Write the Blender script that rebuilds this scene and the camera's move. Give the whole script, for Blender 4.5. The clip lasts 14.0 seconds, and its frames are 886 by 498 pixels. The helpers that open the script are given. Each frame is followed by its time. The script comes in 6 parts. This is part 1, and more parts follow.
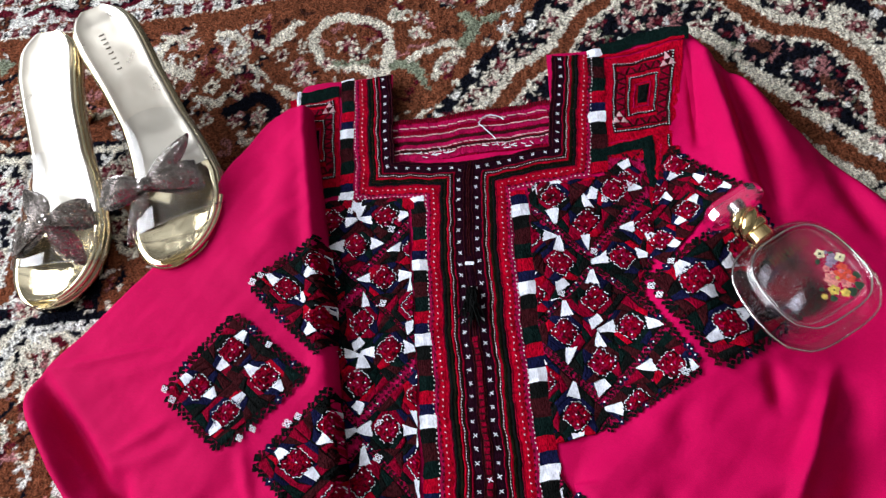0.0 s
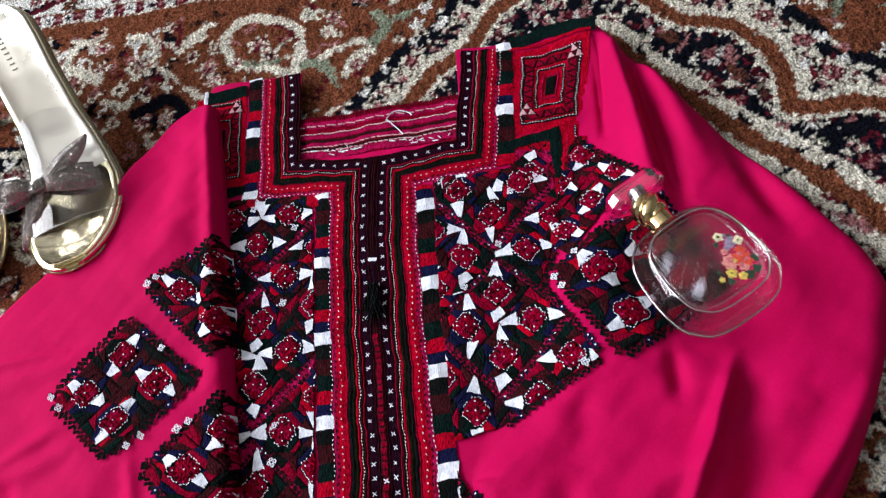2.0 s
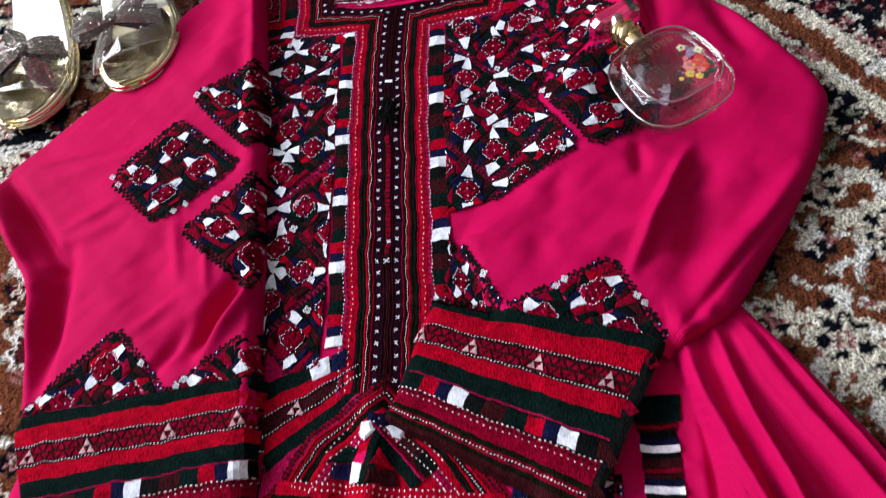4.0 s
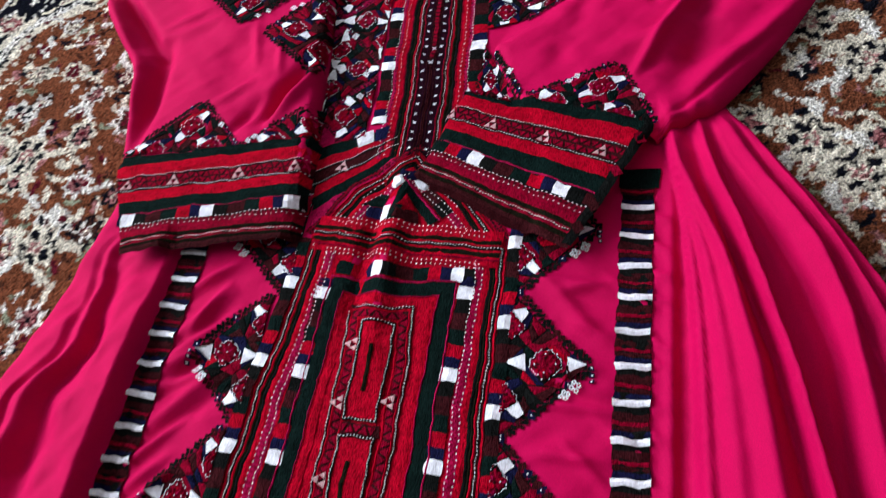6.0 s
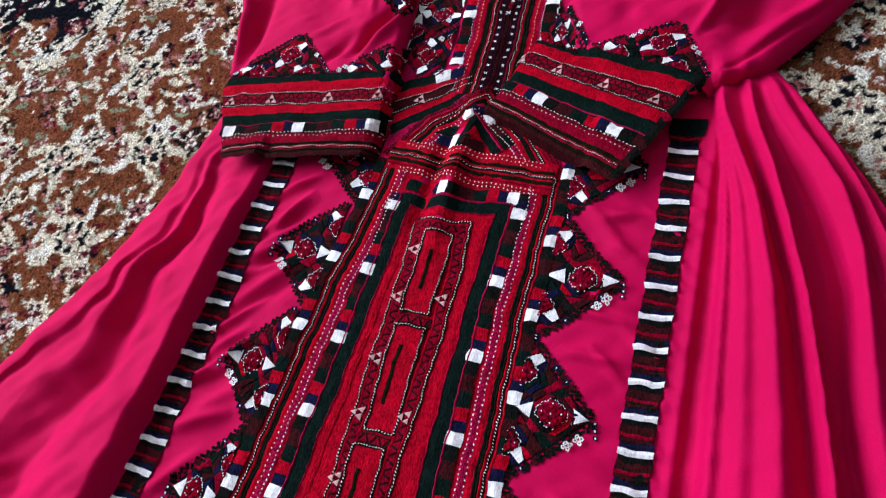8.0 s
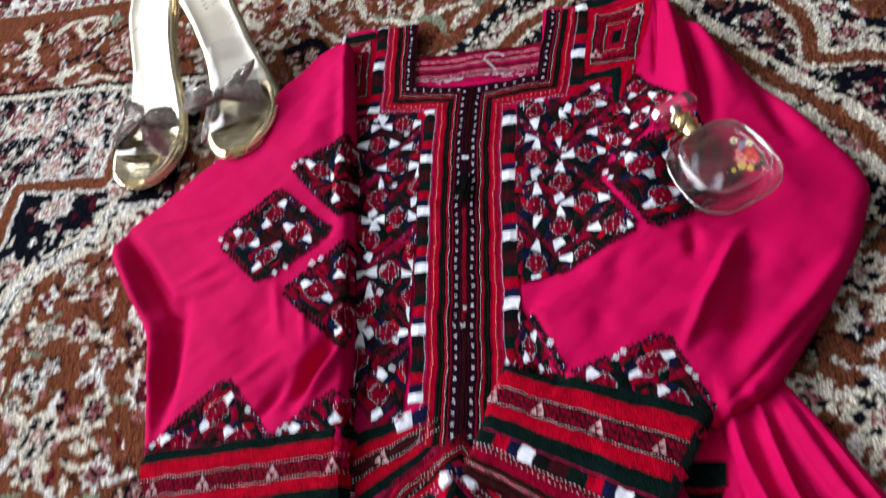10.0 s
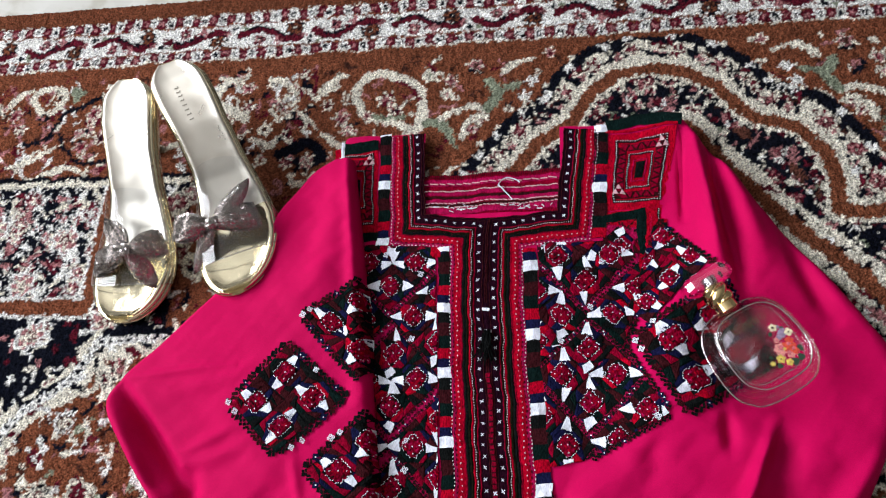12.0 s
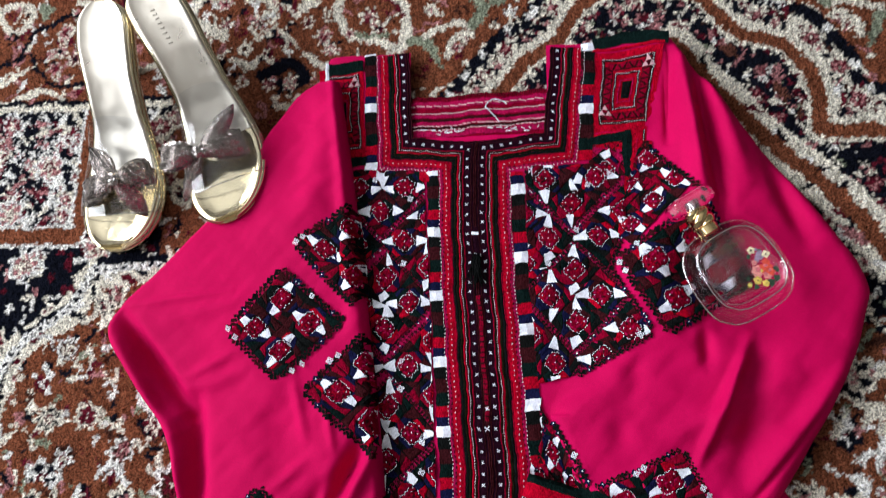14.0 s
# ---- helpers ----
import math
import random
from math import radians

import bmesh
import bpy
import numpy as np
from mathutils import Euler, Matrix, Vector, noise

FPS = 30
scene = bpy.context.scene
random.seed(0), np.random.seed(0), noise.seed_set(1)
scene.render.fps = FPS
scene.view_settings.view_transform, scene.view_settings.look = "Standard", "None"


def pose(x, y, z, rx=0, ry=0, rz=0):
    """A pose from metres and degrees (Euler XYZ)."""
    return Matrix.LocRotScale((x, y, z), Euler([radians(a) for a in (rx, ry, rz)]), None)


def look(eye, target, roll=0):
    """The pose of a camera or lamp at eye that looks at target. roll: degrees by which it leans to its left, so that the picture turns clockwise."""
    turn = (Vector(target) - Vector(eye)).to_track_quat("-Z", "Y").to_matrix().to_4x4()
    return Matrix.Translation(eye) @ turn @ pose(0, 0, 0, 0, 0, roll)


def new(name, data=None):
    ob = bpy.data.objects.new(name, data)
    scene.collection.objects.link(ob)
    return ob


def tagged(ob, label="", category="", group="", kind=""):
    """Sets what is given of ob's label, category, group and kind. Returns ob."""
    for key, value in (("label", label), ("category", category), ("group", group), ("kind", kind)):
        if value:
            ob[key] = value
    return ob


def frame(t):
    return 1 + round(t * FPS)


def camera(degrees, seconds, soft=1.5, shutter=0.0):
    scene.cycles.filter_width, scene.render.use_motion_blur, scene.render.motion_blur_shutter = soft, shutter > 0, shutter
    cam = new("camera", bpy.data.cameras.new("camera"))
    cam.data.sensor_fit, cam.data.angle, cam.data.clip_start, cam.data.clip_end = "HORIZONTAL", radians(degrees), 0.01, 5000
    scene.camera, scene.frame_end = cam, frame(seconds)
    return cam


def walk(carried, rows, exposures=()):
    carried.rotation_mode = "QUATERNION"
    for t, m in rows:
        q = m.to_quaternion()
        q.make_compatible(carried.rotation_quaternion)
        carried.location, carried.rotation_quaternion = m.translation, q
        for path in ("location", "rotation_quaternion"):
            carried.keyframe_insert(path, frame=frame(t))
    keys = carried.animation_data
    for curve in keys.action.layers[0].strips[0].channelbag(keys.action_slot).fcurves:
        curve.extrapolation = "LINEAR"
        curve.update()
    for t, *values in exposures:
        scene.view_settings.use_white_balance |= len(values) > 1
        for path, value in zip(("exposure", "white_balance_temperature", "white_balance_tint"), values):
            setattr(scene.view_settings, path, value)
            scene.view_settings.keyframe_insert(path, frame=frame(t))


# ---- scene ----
cam = camera(59.9, 14.0, soft=1.25, shutter=0.5)
PATH = [
    (0, (0.085, -0.282, 0.519), (-0.244, 0.627, -1.232), -22.6),
    (0.5, (0.1, -0.291, 0.503), (-0.21, 0.636, -1.242), -21.8),
    (1, (0.117, -0.291, 0.49), (-0.174, 0.652, -1.249), -21.1),
    (1.5, (0.125, -0.288, 0.488), (-0.146, 0.664, -1.249), -20.3),
    (2, (0.135, -0.295, 0.484), (-0.134, 0.673, -1.245), -20.0),
    (2.5, (0.141, -0.331, 0.477), (-0.139, 0.659, -1.238), -19.7),
    (3, (0.144, -0.385, 0.474), (-0.155, 0.626, -1.226), -19.6),
    (3.2, (0.147, -0.408, 0.476), (-0.162, 0.609, -1.218), -19.6),
    (5.3, (0.186, -0.581, 0.477), (-0.257, 0.389, -1.215), -21.6),
    (5.5, (0.193, -0.604, 0.477), (-0.27, 0.358, -1.215), -21.8),
    (6, (0.204, -0.651, 0.481), (-0.308, 0.295, -1.206), -22.2),
    (6.5, (0.213, -0.686, 0.492), (-0.36, 0.239, -1.186), -22.9),
    (7, (0.23, -0.718, 0.494), (-0.403, 0.173, -1.181), -23.2),
    (7.2, (0.234, -0.731, 0.498), (-0.421, 0.142, -1.178), -23.4),
    (9.3, (0.214, -0.622, 0.521), (-0.419, 0.333, -1.118), -25.7),
    (9.5, (0.199, -0.58, 0.523), (-0.39, 0.41, -1.111), -24.9),
    (10, (0.154, -0.475, 0.562), (-0.316, 0.553, -1.088), -23.3),
    (10.5, (0.12, -0.381, 0.592), (-0.252, 0.635, -1.09), -21.6),
    (11, (0.102, -0.316, 0.611), (-0.231, 0.645, -1.111), -20.7),
    (11.5, (0.086, -0.288, 0.64), (-0.233, 0.6, -1.123), -20.2),
    (12, (0.08, -0.267, 0.652), (-0.232, 0.559, -1.142), -20.2),
    (12.5, (0.076, -0.25, 0.658), (-0.212, 0.533, -1.16), -19.6),
    (13, (0.074, -0.248, 0.672), (-0.186, 0.493, -1.168), -19.3),
    (13.5, (0.07, -0.248, 0.686), (-0.177, 0.414, -1.184), -20.6),
    (14, (0.07, -0.236, 0.68), (-0.186, 0.306, -1.228), -25.6),
]
walk(cam, [(t, look(eye, target, roll)) for t, eye, target, roll in PATH],
     exposures=((0, -0.02), (3.2, -0.02), (5.3, 0.07), (7.2, 0.07), (9.5, 0.04), (11, 0.0), (14, 0.0)))

# ---------- world and light ----------
world = bpy.data.worlds.new("sky")
scene.world = world
world.use_nodes = True
sky = world.node_tree.nodes.new("ShaderNodeTexSky")
sky.sky_type, sky.sun_disc, sky.sun_elevation, sky.sun_rotation = "NISHITA", False, radians(40), radians(300)
world.node_tree.links.new(sky.outputs[0], world.node_tree.nodes["Background"].inputs["Color"])
world.node_tree.nodes["Background"].inputs["Strength"].default_value = 0.12

WIN = dict(x=-2.60, y0=-1.20, y1=1.65, z0=0.95, z1=2.55)    # the window's opening in the west wall
lamp_data = bpy.data.lights.new("window_light", "AREA")
lamp_data.shape, lamp_data.size, lamp_data.size_y = "RECTANGLE", WIN["y1"] - WIN["y0"], WIN["z1"] - WIN["z0"]
lamp_data.energy, lamp_data.color = 190.0, (0.93, 0.96, 1.03)
window_light = new("window_light", lamp_data)
window_light.matrix_world = look((WIN["x"] - 0.02, 0.225, 1.75), (0.0, 0.0, 0.6))


# ---------- materials ----------
def nodes_of(name):
    m = bpy.data.materials.new(name)
    m.use_nodes = True
    n = m.node_tree.nodes
    return m, n, m.node_tree.links, n["Principled BSDF"]


def add(n, kind, **values):
    node = n.new(kind)
    for key, v in values.items():
        if key in node.inputs:
            node.inputs[key].default_value = v
    return node


def noise_node(n, links, scale, detail=2.0, coord=None, stretch=None):
    tex = add(n, "ShaderNodeTexNoise", Scale=scale, Detail=detail)
    co = n.new("ShaderNodeTexCoord")
    source = co.outputs["Object"]
    if stretch:
        mp = n.new("ShaderNodeMapping")
        mp.inputs["Scale"].default_value = stretch
        links.new(source, mp.inputs["Vector"])
        source = mp.outputs["Vector"]
    links.new(source, tex.inputs["Vector"])
    return tex


def mix_rgb(n, links, fac, a, b, blend="MIX"):
    m = n.new("ShaderNodeMix")
    m.data_type, m.blend_type = "RGBA", blend
    for sock, v in ((m.inputs[0], fac), (m.inputs[6], a), (m.inputs[7], b)):
        if isinstance(v, bpy.types.NodeSocket):
            links.new(v, sock)
        elif isinstance(v, (int, float)):
            sock.default_value = v
        else:
            sock.default_value = (*v, 1)
    return m.outputs[2]


def ramp(n, links, source, stops):
    r = n.new("ShaderNodeValToRGB")
    el = r.color_ramp.elements
    while len(el) < len(stops):
        el.new(0.5)
    for e, (p, c) in zip(el, stops):
        e.position, e.color = p, (c, c, c, 1) if isinstance(c, (int, float)) else (*c, 1)
    links.new(source, r.inputs[0])
    return r.outputs[0]


def bump(n, links, height, bsdf, strength, distance):
    b = add(n, "ShaderNodeBump", Strength=strength, Distance=distance)
    links.new(height, b.inputs["Height"])
    links.new(b.outputs[0], bsdf.inputs["Normal"])


def cloth(name, color, dark=0.75, rough=0.75, weave=1700, sheen=0.0, wave=None):
    """A dyed cloth: fine weave, soft crumple, slight change of shade."""
    m, n, links, b = nodes_of(name)
    broad = noise_node(n, links, 9, 3)
    fine = noise_node(n, links, weave, 2)
    f = ramp(n, links, broad.outputs[0], [(0.3, dark), (0.7, 1.0)])
    c = mix_rgb(n, links, 1.0, color, f, "MULTIPLY")
    g = ramp(n, links, fine.outputs[0], [(0.3, 0.80), (0.7, 1.10)])
    links.new(mix_rgb(n, links, 1.0, c, g, "MULTIPLY"), b.inputs["Base Color"])
    b.inputs["Roughness"].default_value = rough
    b.inputs["Specular IOR Level"].default_value = 0.06
    b.inputs["Sheen Weight"].default_value = sheen
    b.inputs["Sheen Tint"].default_value = (*color, 1)
    wr = noise_node(n, links, 38, 4)
    total = n.new("ShaderNodeMath")
    total.operation = "MULTIPLY_ADD"
    links.new(fine.outputs[0], total.inputs[0])
    total.inputs[1].default_value = 0.08
    links.new(wr.outputs[0], total.inputs[2])
    bump(n, links, total.outputs[0], b, 0.30, 0.005)
    return m


def thread(name, color, angle=0.0, rough=0.6, scale=2100, contrast=0.55, relief=0.8):
    """Satin stitch: parallel threads with small gaps, tone varied from stitch to stitch."""
    m, n, links, b = nodes_of(name)
    lines = noise_node(n, links, scale * 0.62, 2, stretch=(math.cos(angle) * 0.7 + 0.3, math.sin(angle) * 0.7 + 0.3, 0.5))
    blot = noise_node(n, links, 120, 3)
    f = ramp(n, links, lines.outputs[0], [(0.34, 1.0 - contrast), (0.60, 1.12)])
    g = ramp(n, links, blot.outputs[0], [(0.3, 0.72), (0.7, 1.10)])
    c = mix_rgb(n, links, 1.0, color, f, "MULTIPLY")
    links.new(mix_rgb(n, links, 1.0, c, g, "MULTIPLY"), b.inputs["Base Color"])
    b.inputs["Roughness"].default_value = rough
    b.inputs["Specular IOR Level"].default_value = 0.01
    bump(n, links, lines.outputs[0], b, relief, 0.0020)
    return m


PINK = (0.57, 0.0010, 0.086)
M_PINK = cloth("pink_viscose", PINK, dark=0.82)
M_RED = thread("red_thread", (0.47, 0.0012, 0.019))
M_CRIMSON = thread("crimson_thread", (0.27, 0.0012, 0.022))
M_MAROON = thread("maroon_thread", (0.046, 0.007, 0.010))
M_BLACK = thread("black_thread", (0.007, 0.008, 0.008))
M_GREEN = thread("bottle_green_thread", (0.0042, 0.0130, 0.0118))
M_NAVY = thread("navy_thread", (0.009, 0.010, 0.046))
M_WHITE = thread("white_thread", (0.83, 0.86, 0.96), contrast=0.18, relief=0.3)
M_OLIVE = thread("olive_thread", (0.010, 0.009, 0.005))
M_PLUM = thread("plum_thread", (0.018, 0.003, 0.010))
M_ROSE = thread("rose_thread", (0.46, 0.006, 0.08))
M_CORD = thread("cream_cord", (0.86, 0.78, 0.82), contrast=0.15)
M_PALE = thread("pale_pink_thread", (0.72, 0.44, 0.47), contrast=0.2)
STITCH = [M_RED, M_CRIMSON, M_MAROON, M_BLACK, M_GREEN, M_NAVY, M_WHITE, M_OLIVE, M_PLUM, M_ROSE, M_CORD, M_PALE]
RED, CRIMSON, MAROON, BLACK, GREEN, NAVY, WHITE, OLIVE, PLUM, ROSE, CORD, PALE = range(12)


def wall_paint(name, color):
    m, n, links, b = nodes_of(name)
    t = noise_node(n, links, 3, 4)
    links.new(mix_rgb(n, links, 1.0, color, ramp(n, links, t.outputs[0], [(0.3, 0.93), (0.7, 1.0)]), "MULTIPLY"), b.inputs["Base Color"])
    b.inputs["Roughness"].default_value = 0.85
    bump(n, links, noise_node(n, links, 160, 3).outputs[0], b, 0.2, 0.002)
    return m


def terrazzo():
    m, n, links, b = nodes_of("terrazzo")
    v = noise_node(n, links, 26, 5)
    chips = add(n, "ShaderNodeTexVoronoi", Scale=24.0)
    co = n.new("ShaderNodeTexCoord")
    links.new(co.outputs["Object"], chips.inputs["Vector"])
    sep = ramp(n, links, chips.outputs["Color"], [(0.0, 0.72), (0.8, 1.0)])
    cloud = ramp(n, links, v.outputs[0], [(0.36, (0.42, 0.40, 0.34)), (0.48, (0.52, 0.51, 0.46)), (0.7, (0.56, 0.55, 0.51))])
    links.new(mix_rgb(n, links, 0.4, cloud, mix_rgb(n, links, 1.0, cloud, sep, "MULTIPLY")), b.inputs["Base Color"])
    b.inputs["Roughness"].default_value = 0.28
    return m


def pile():
    """Carpet pile: the knots' own colour; noise paints fibre highlights and dark gaps."""
    m, n, links, b = nodes_of("carpet_pile")
    at = n.new("ShaderNodeVertexColor")
    at.layer_name = "knot"
    f = noise_node(n, links, 560, 4)
    g = noise_node(n, links, 60, 3)
    c = mix_rgb(n, links, 1.0, at.outputs[0], ramp(n, links, f.outputs[0], [(0.34, 0.32), (0.64, 1.52)]), "MULTIPLY")
    links.new(mix_rgb(n, links, 1.0, c, ramp(n, links, g.outputs[0], [(0.3, 0.8), (0.7, 1.08)]), "MULTIPLY"), b.inputs["Base Color"])
    b.inputs["Roughness"].default_value = 0.95
    b.inputs["Specular IOR Level"].default_value = 0.0
    b.inputs["Sheen Weight"].default_value = 0.01
    bump(n, links, f.outputs[0], b, 0.9, 0.004)
    return m


M_WALL = wall_paint("wall_paint", (0.14, 0.135, 0.128))
M_FLOOR = terrazzo()
M_PILE = pile()


# ---------- building helpers ----------
def part(name, bm, material, parent=None, label="", smooth=True):
    me = bpy.data.meshes.new(name)
    bm.to_mesh(me)
    bm.free()
    return part_mesh(name, me, material, parent, label, smooth)


def part_mesh(name, me, material, parent=None, label="", smooth=True):
    for m in material if isinstance(material, list) else [material]:
        me.materials.append(m)
    if smooth:
        me.polygons.foreach_set("use_smooth", [True] * len(me.polygons))
    ob = new(name, me)
    if parent:
        ob.parent = parent
    if label:
        ob["label"] = label
    return ob


def box(bm, x0, x1, y0, y1, z0, z1):
    v = [bm.verts.new((x, y, z)) for z in (z0, z1) for y in (y0, y1) for x in (x0, x1)]
    for f in ((0, 2, 3, 1), (4, 5, 7, 6), (0, 1, 5, 4), (2, 6, 7, 3), (1, 3, 7, 5), (0, 4, 6, 2)):
        bm.faces.new([v[i] for i in f])


# ---------- the room ----------
FLOOR_Z = -0.012
bm = bmesh.new()
box(bm, -2.75, 2.15, -2.35, 2.35, FLOOR_Z - 0.1, FLOOR_Z)
tagged(part("floor", bm, M_FLOOR, smooth=False), "pale speckled terrazzo floor", "floor", kind="structure")
# Unseen ceiling, pale to lend reflections to the glass and insoles.
bm = bmesh.new()
box(bm, -2.75, 2.15, -2.35, 2.35, 2.8, 2.9)
tagged(part("ceiling", bm, wall_paint("ceiling_paint", (0.64, 0.63, 0.61)), smooth=False), "unseen pale ceiling, added for bounce and reflections", "ceiling", kind="structure")
# Unseen walls, added dark to hold down the bounced light.
walls = {"wall_east": [(2.0, 2.15, -2.2, 2.2, FLOOR_Z, 2.8)], "wall_north": [(-2.75, 2.15, 2.2, 2.35, FLOOR_Z, 2.8)],
         "wall_south": [(-2.75, 2.15, -2.35, -2.2, FLOOR_Z, 2.8)],
         "wall_west": [(-2.75, -2.6, -2.2, WIN["y0"], FLOOR_Z, 2.8), (-2.75, -2.6, WIN["y1"], 2.2, FLOOR_Z, 2.8),
                       (-2.75, -2.6, WIN["y0"], WIN["y1"], FLOOR_Z, WIN["z0"]), (-2.75, -2.6, WIN["y0"], WIN["y1"], WIN["z1"], 2.8)]}
for wall_name, boxes in walls.items():
    bm = bmesh.new()
    for b6 in boxes:
        box(bm, *b6)
    tagged(part(wall_name, bm, M_WALL, smooth=False), "unseen room wall, dark to cut bounced light", "wall", kind="structure")


# ---------- the dress: its lie on the carpet ----------
def track(points):
    """A smooth edge through a few (y, x) places, as a function of y."""
    pts = sorted(points)
    ys, xs = np.array([p[0] for p in pts]), np.array([p[1] for p in pts])
    fine = np.linspace(ys[0], ys[-1], 400)
    raw = np.interp(fine, ys, xs)
    k = np.exp(-np.linspace(-2, 2, 25) ** 2)
    pad = np.concatenate([raw[0] + (np.arange(-12, 0)) * (raw[1] - raw[0]), raw, raw[-1] + np.arange(1, 13) * (raw[-1] - raw[-2])])
    soft = np.convolve(pad, k / k.sum(), "valid")
    return lambda y: np.interp(y, fine, soft)


def step(a, b, v):
    t = np.clip((v - a) / (b - a), 0, 1)
    return t * t * (3 - 2 * t)


def ridge(x, y, a, b, width, height):
    """A soft fold from a to b."""
    ax, ay = a
    dx, dy = b[0] - ax, b[1] - ay
    t = np.clip(((x - ax) * dx + (y - ay) * dy) / (dx * dx + dy * dy), 0, 1)
    d = np.hypot(x - ax - t * dx, y - ay - t * dy)
    return 1.5 * height * np.exp(-(d / width) ** 2) * np.sin(np.pi * np.clip(0.12 + 0.76 * t, 0, 1))


def swell(x, y, scale, seed=0.0):
    return (np.sin(x * scale + 1.3 + seed) * np.cos(y * scale * 0.83 + seed * 2.1) + 0.6 * np.sin((x + y) * scale * 1.7 + seed * 3.7 + 0.5)
            + 0.4 * np.cos((x - 1.4 * y) * scale * 2.6 + seed)) / 2.0


BODY_L = track([(.16, -.139), (.12, -.150), (0, -.17), (-.2, -.2), (-.33, -.232), (-.45, -.248), (-.52, -.268), (-.57, -.287), (-.62, -.312), (-.72, -.365), (-1.1, -.53)])
BODY_R = track([(.16, .192), (.1, .205), (-.1, .24), (-.24, .250), (-.296, .288), (-.39, .341), (-.5, .392), (-.6, .432), (-1.1, .60)])
ARM_L_OUT = track([(.124, -.150), (.113, -.171), (.077, -.192), (.047, -.205), (.020, -.222), (0, -.239), (-.06, -.292), (-.089, -.324), (-.108, -.338), (-.130, -.333), (-.17, -.301), (-.2, -.275), (-.23, -.260), (-.268, -.248), (-.325, -.235)])
ARM_L_IN = track([(.124, -.124), (.016, -.105), (-.09, -.089), (-.188, -.075), (-.325, -.058)])
ARM_R_OUT = track([(.155, .192), (.11, .226), (.057, .258), (-.014, .307), (-.065, .337), (-.089, .344), (-.141, .327), (-.19, .300), (-.246, .262), (-.262, .250), (-.29, .208)])
ARM_R_IN = track([(.155, .186), (.09, .171), (.05, .163), (0, .150), (-.06, .120), (-.13, .098), (-.165, .083), (-.187, .072), (-.205, .076), (-.245, .092), (-.29, .12)])
GATHER_R, GATHER_L = (0.236, -0.235), (-0.20, -0.33)


def pleats(x, y, lines):
    """Pleats of a gathered skirt: the cloth swings from line to line, each (place by y, height), in the order of x."""
    z = np.zeros(np.broadcast(x, y).shape)
    for (fa, ha), (fb, hb) in zip(lines[:-1], lines[1:]):
        xa, xb = fa(y), fb(y)
        t = np.clip((x - xa) / np.maximum(xb - xa, .0015), 0, 1)
        t = .55 * t * t * (3 - 2 * t) + .45 * t
        z = np.where((x >= xa) & (x < np.maximum(xb, xa + .0015)), ha + (hb - ha) * t, z)
    return z


def between(f, g, k):
    return lambda y: f(y) * (1 - k) + g(y) * k


FOOT_R = track([(-.25, .206), (-.30, .214), (-.337, .2245), (-.43, .2325), (-.51, .235), (-.8, .245), (-1.1, .25)])
CREST_1 = track([(-.25, .213), (-.307, .221), (-.351, .2356), (-.391, .2510), (-.474, .2690), (-.566, .2805), (-.8, .30), (-1.1, .335)])
VALE_1 = track([(-.25, .2245), (-.333, .2430), (-.4265, .2680), (-.465, .2795), (-.51, .2880), (-.56, .2970), (-.8, .338), (-1.1, .39)])
CREST_2 = track([(-.25, .2330), (-.325, .2470), (-.3626, .2580), (-.4376, .2775), (-.4745, .2880), (-.509, .2950), (-.555, .3040), (-.8, .347), (-1.1, .40)])
VALE_2 = track([(-.25, .2410), (-.302, .2510), (-.3365, .2651), (-.382, .2844), (-.419, .2999), (-.461, .3143), (-.532, .3150), (-.8, .365), (-1.1, .42)])
CREST_3 = track([(-.25, .2470), (-.3286, .2758), (-.3514, .2872), (-.3938, .3075), (-.433, .3190), (-.5515, .3320), (-.8, .388), (-1.1, .45)])
VALE_3 = track([(-.25, .2530), (-.336, .2880), (-.3926, .3169), (-.462, .3345), (-.55, .354), (-.8, .42), (-1.1, .48)])
CREST_4 = track([(-.25, .2590), (-.3194, .2870), (-.369, .3130), (-.428, .3380), (-.47, .353), (-.8, .46), (-1.1, .54)])
RIGHT_FOLDS = [(FOOT_R, .0), (between(FOOT_R, CREST_1, .16), .46), (between(FOOT_R, CREST_1, .30), .40), (between(FOOT_R, CREST_1, .55), .66), (between(FOOT_R, CREST_1, .70), .64), (CREST_1, .90),
               (VALE_1, .42), (CREST_2, 1.0), (lambda y: CREST_2(y) + .007, .52), (between(lambda y: CREST_2(y) + .007, VALE_2, .5), .52),
               (VALE_2, .44), (between(VALE_2, CREST_3, .4), .72), (CREST_3, .95), (VALE_3, .60), (between(VALE_3, CREST_4, .5), .72), (CREST_4, .80), (between(CREST_4, BODY_R, .3), .58), (between(CREST_4, BODY_R, .6), .66), (BODY_R, .45)]
EDGE_3 = track([(-.36, -.216), (-.49, -.225), (-.515, -.230), (-.557, -.252), (-.60, -.276), (-.70, -.33), (-1.1, -.48)])
EDGE_2 = track([(-.36, -.206), (-.484, -.209), (-.52, -.216), (-.58, -.2345), (-.64, -.256), (-.75, -.295), (-1.1, -.42)])
DALE = track([(-.36, -.199), (-.48, -.200), (-.52, -.206), (-.56, -.211), (-.61, -.2170), (-.70, -.2340), (-.8, -.26), (-1.1, -.35)])
EDGE_1 = track([(-.36, -.157), (-.52, -.1585), (-.61, -.1590), (-.69, -.166), (-.8, -.176), (-1.1, -.20)])
FOOT_L = track([(-.36, -.1505), (-.60, -.1520), (-1.1, -.158)])
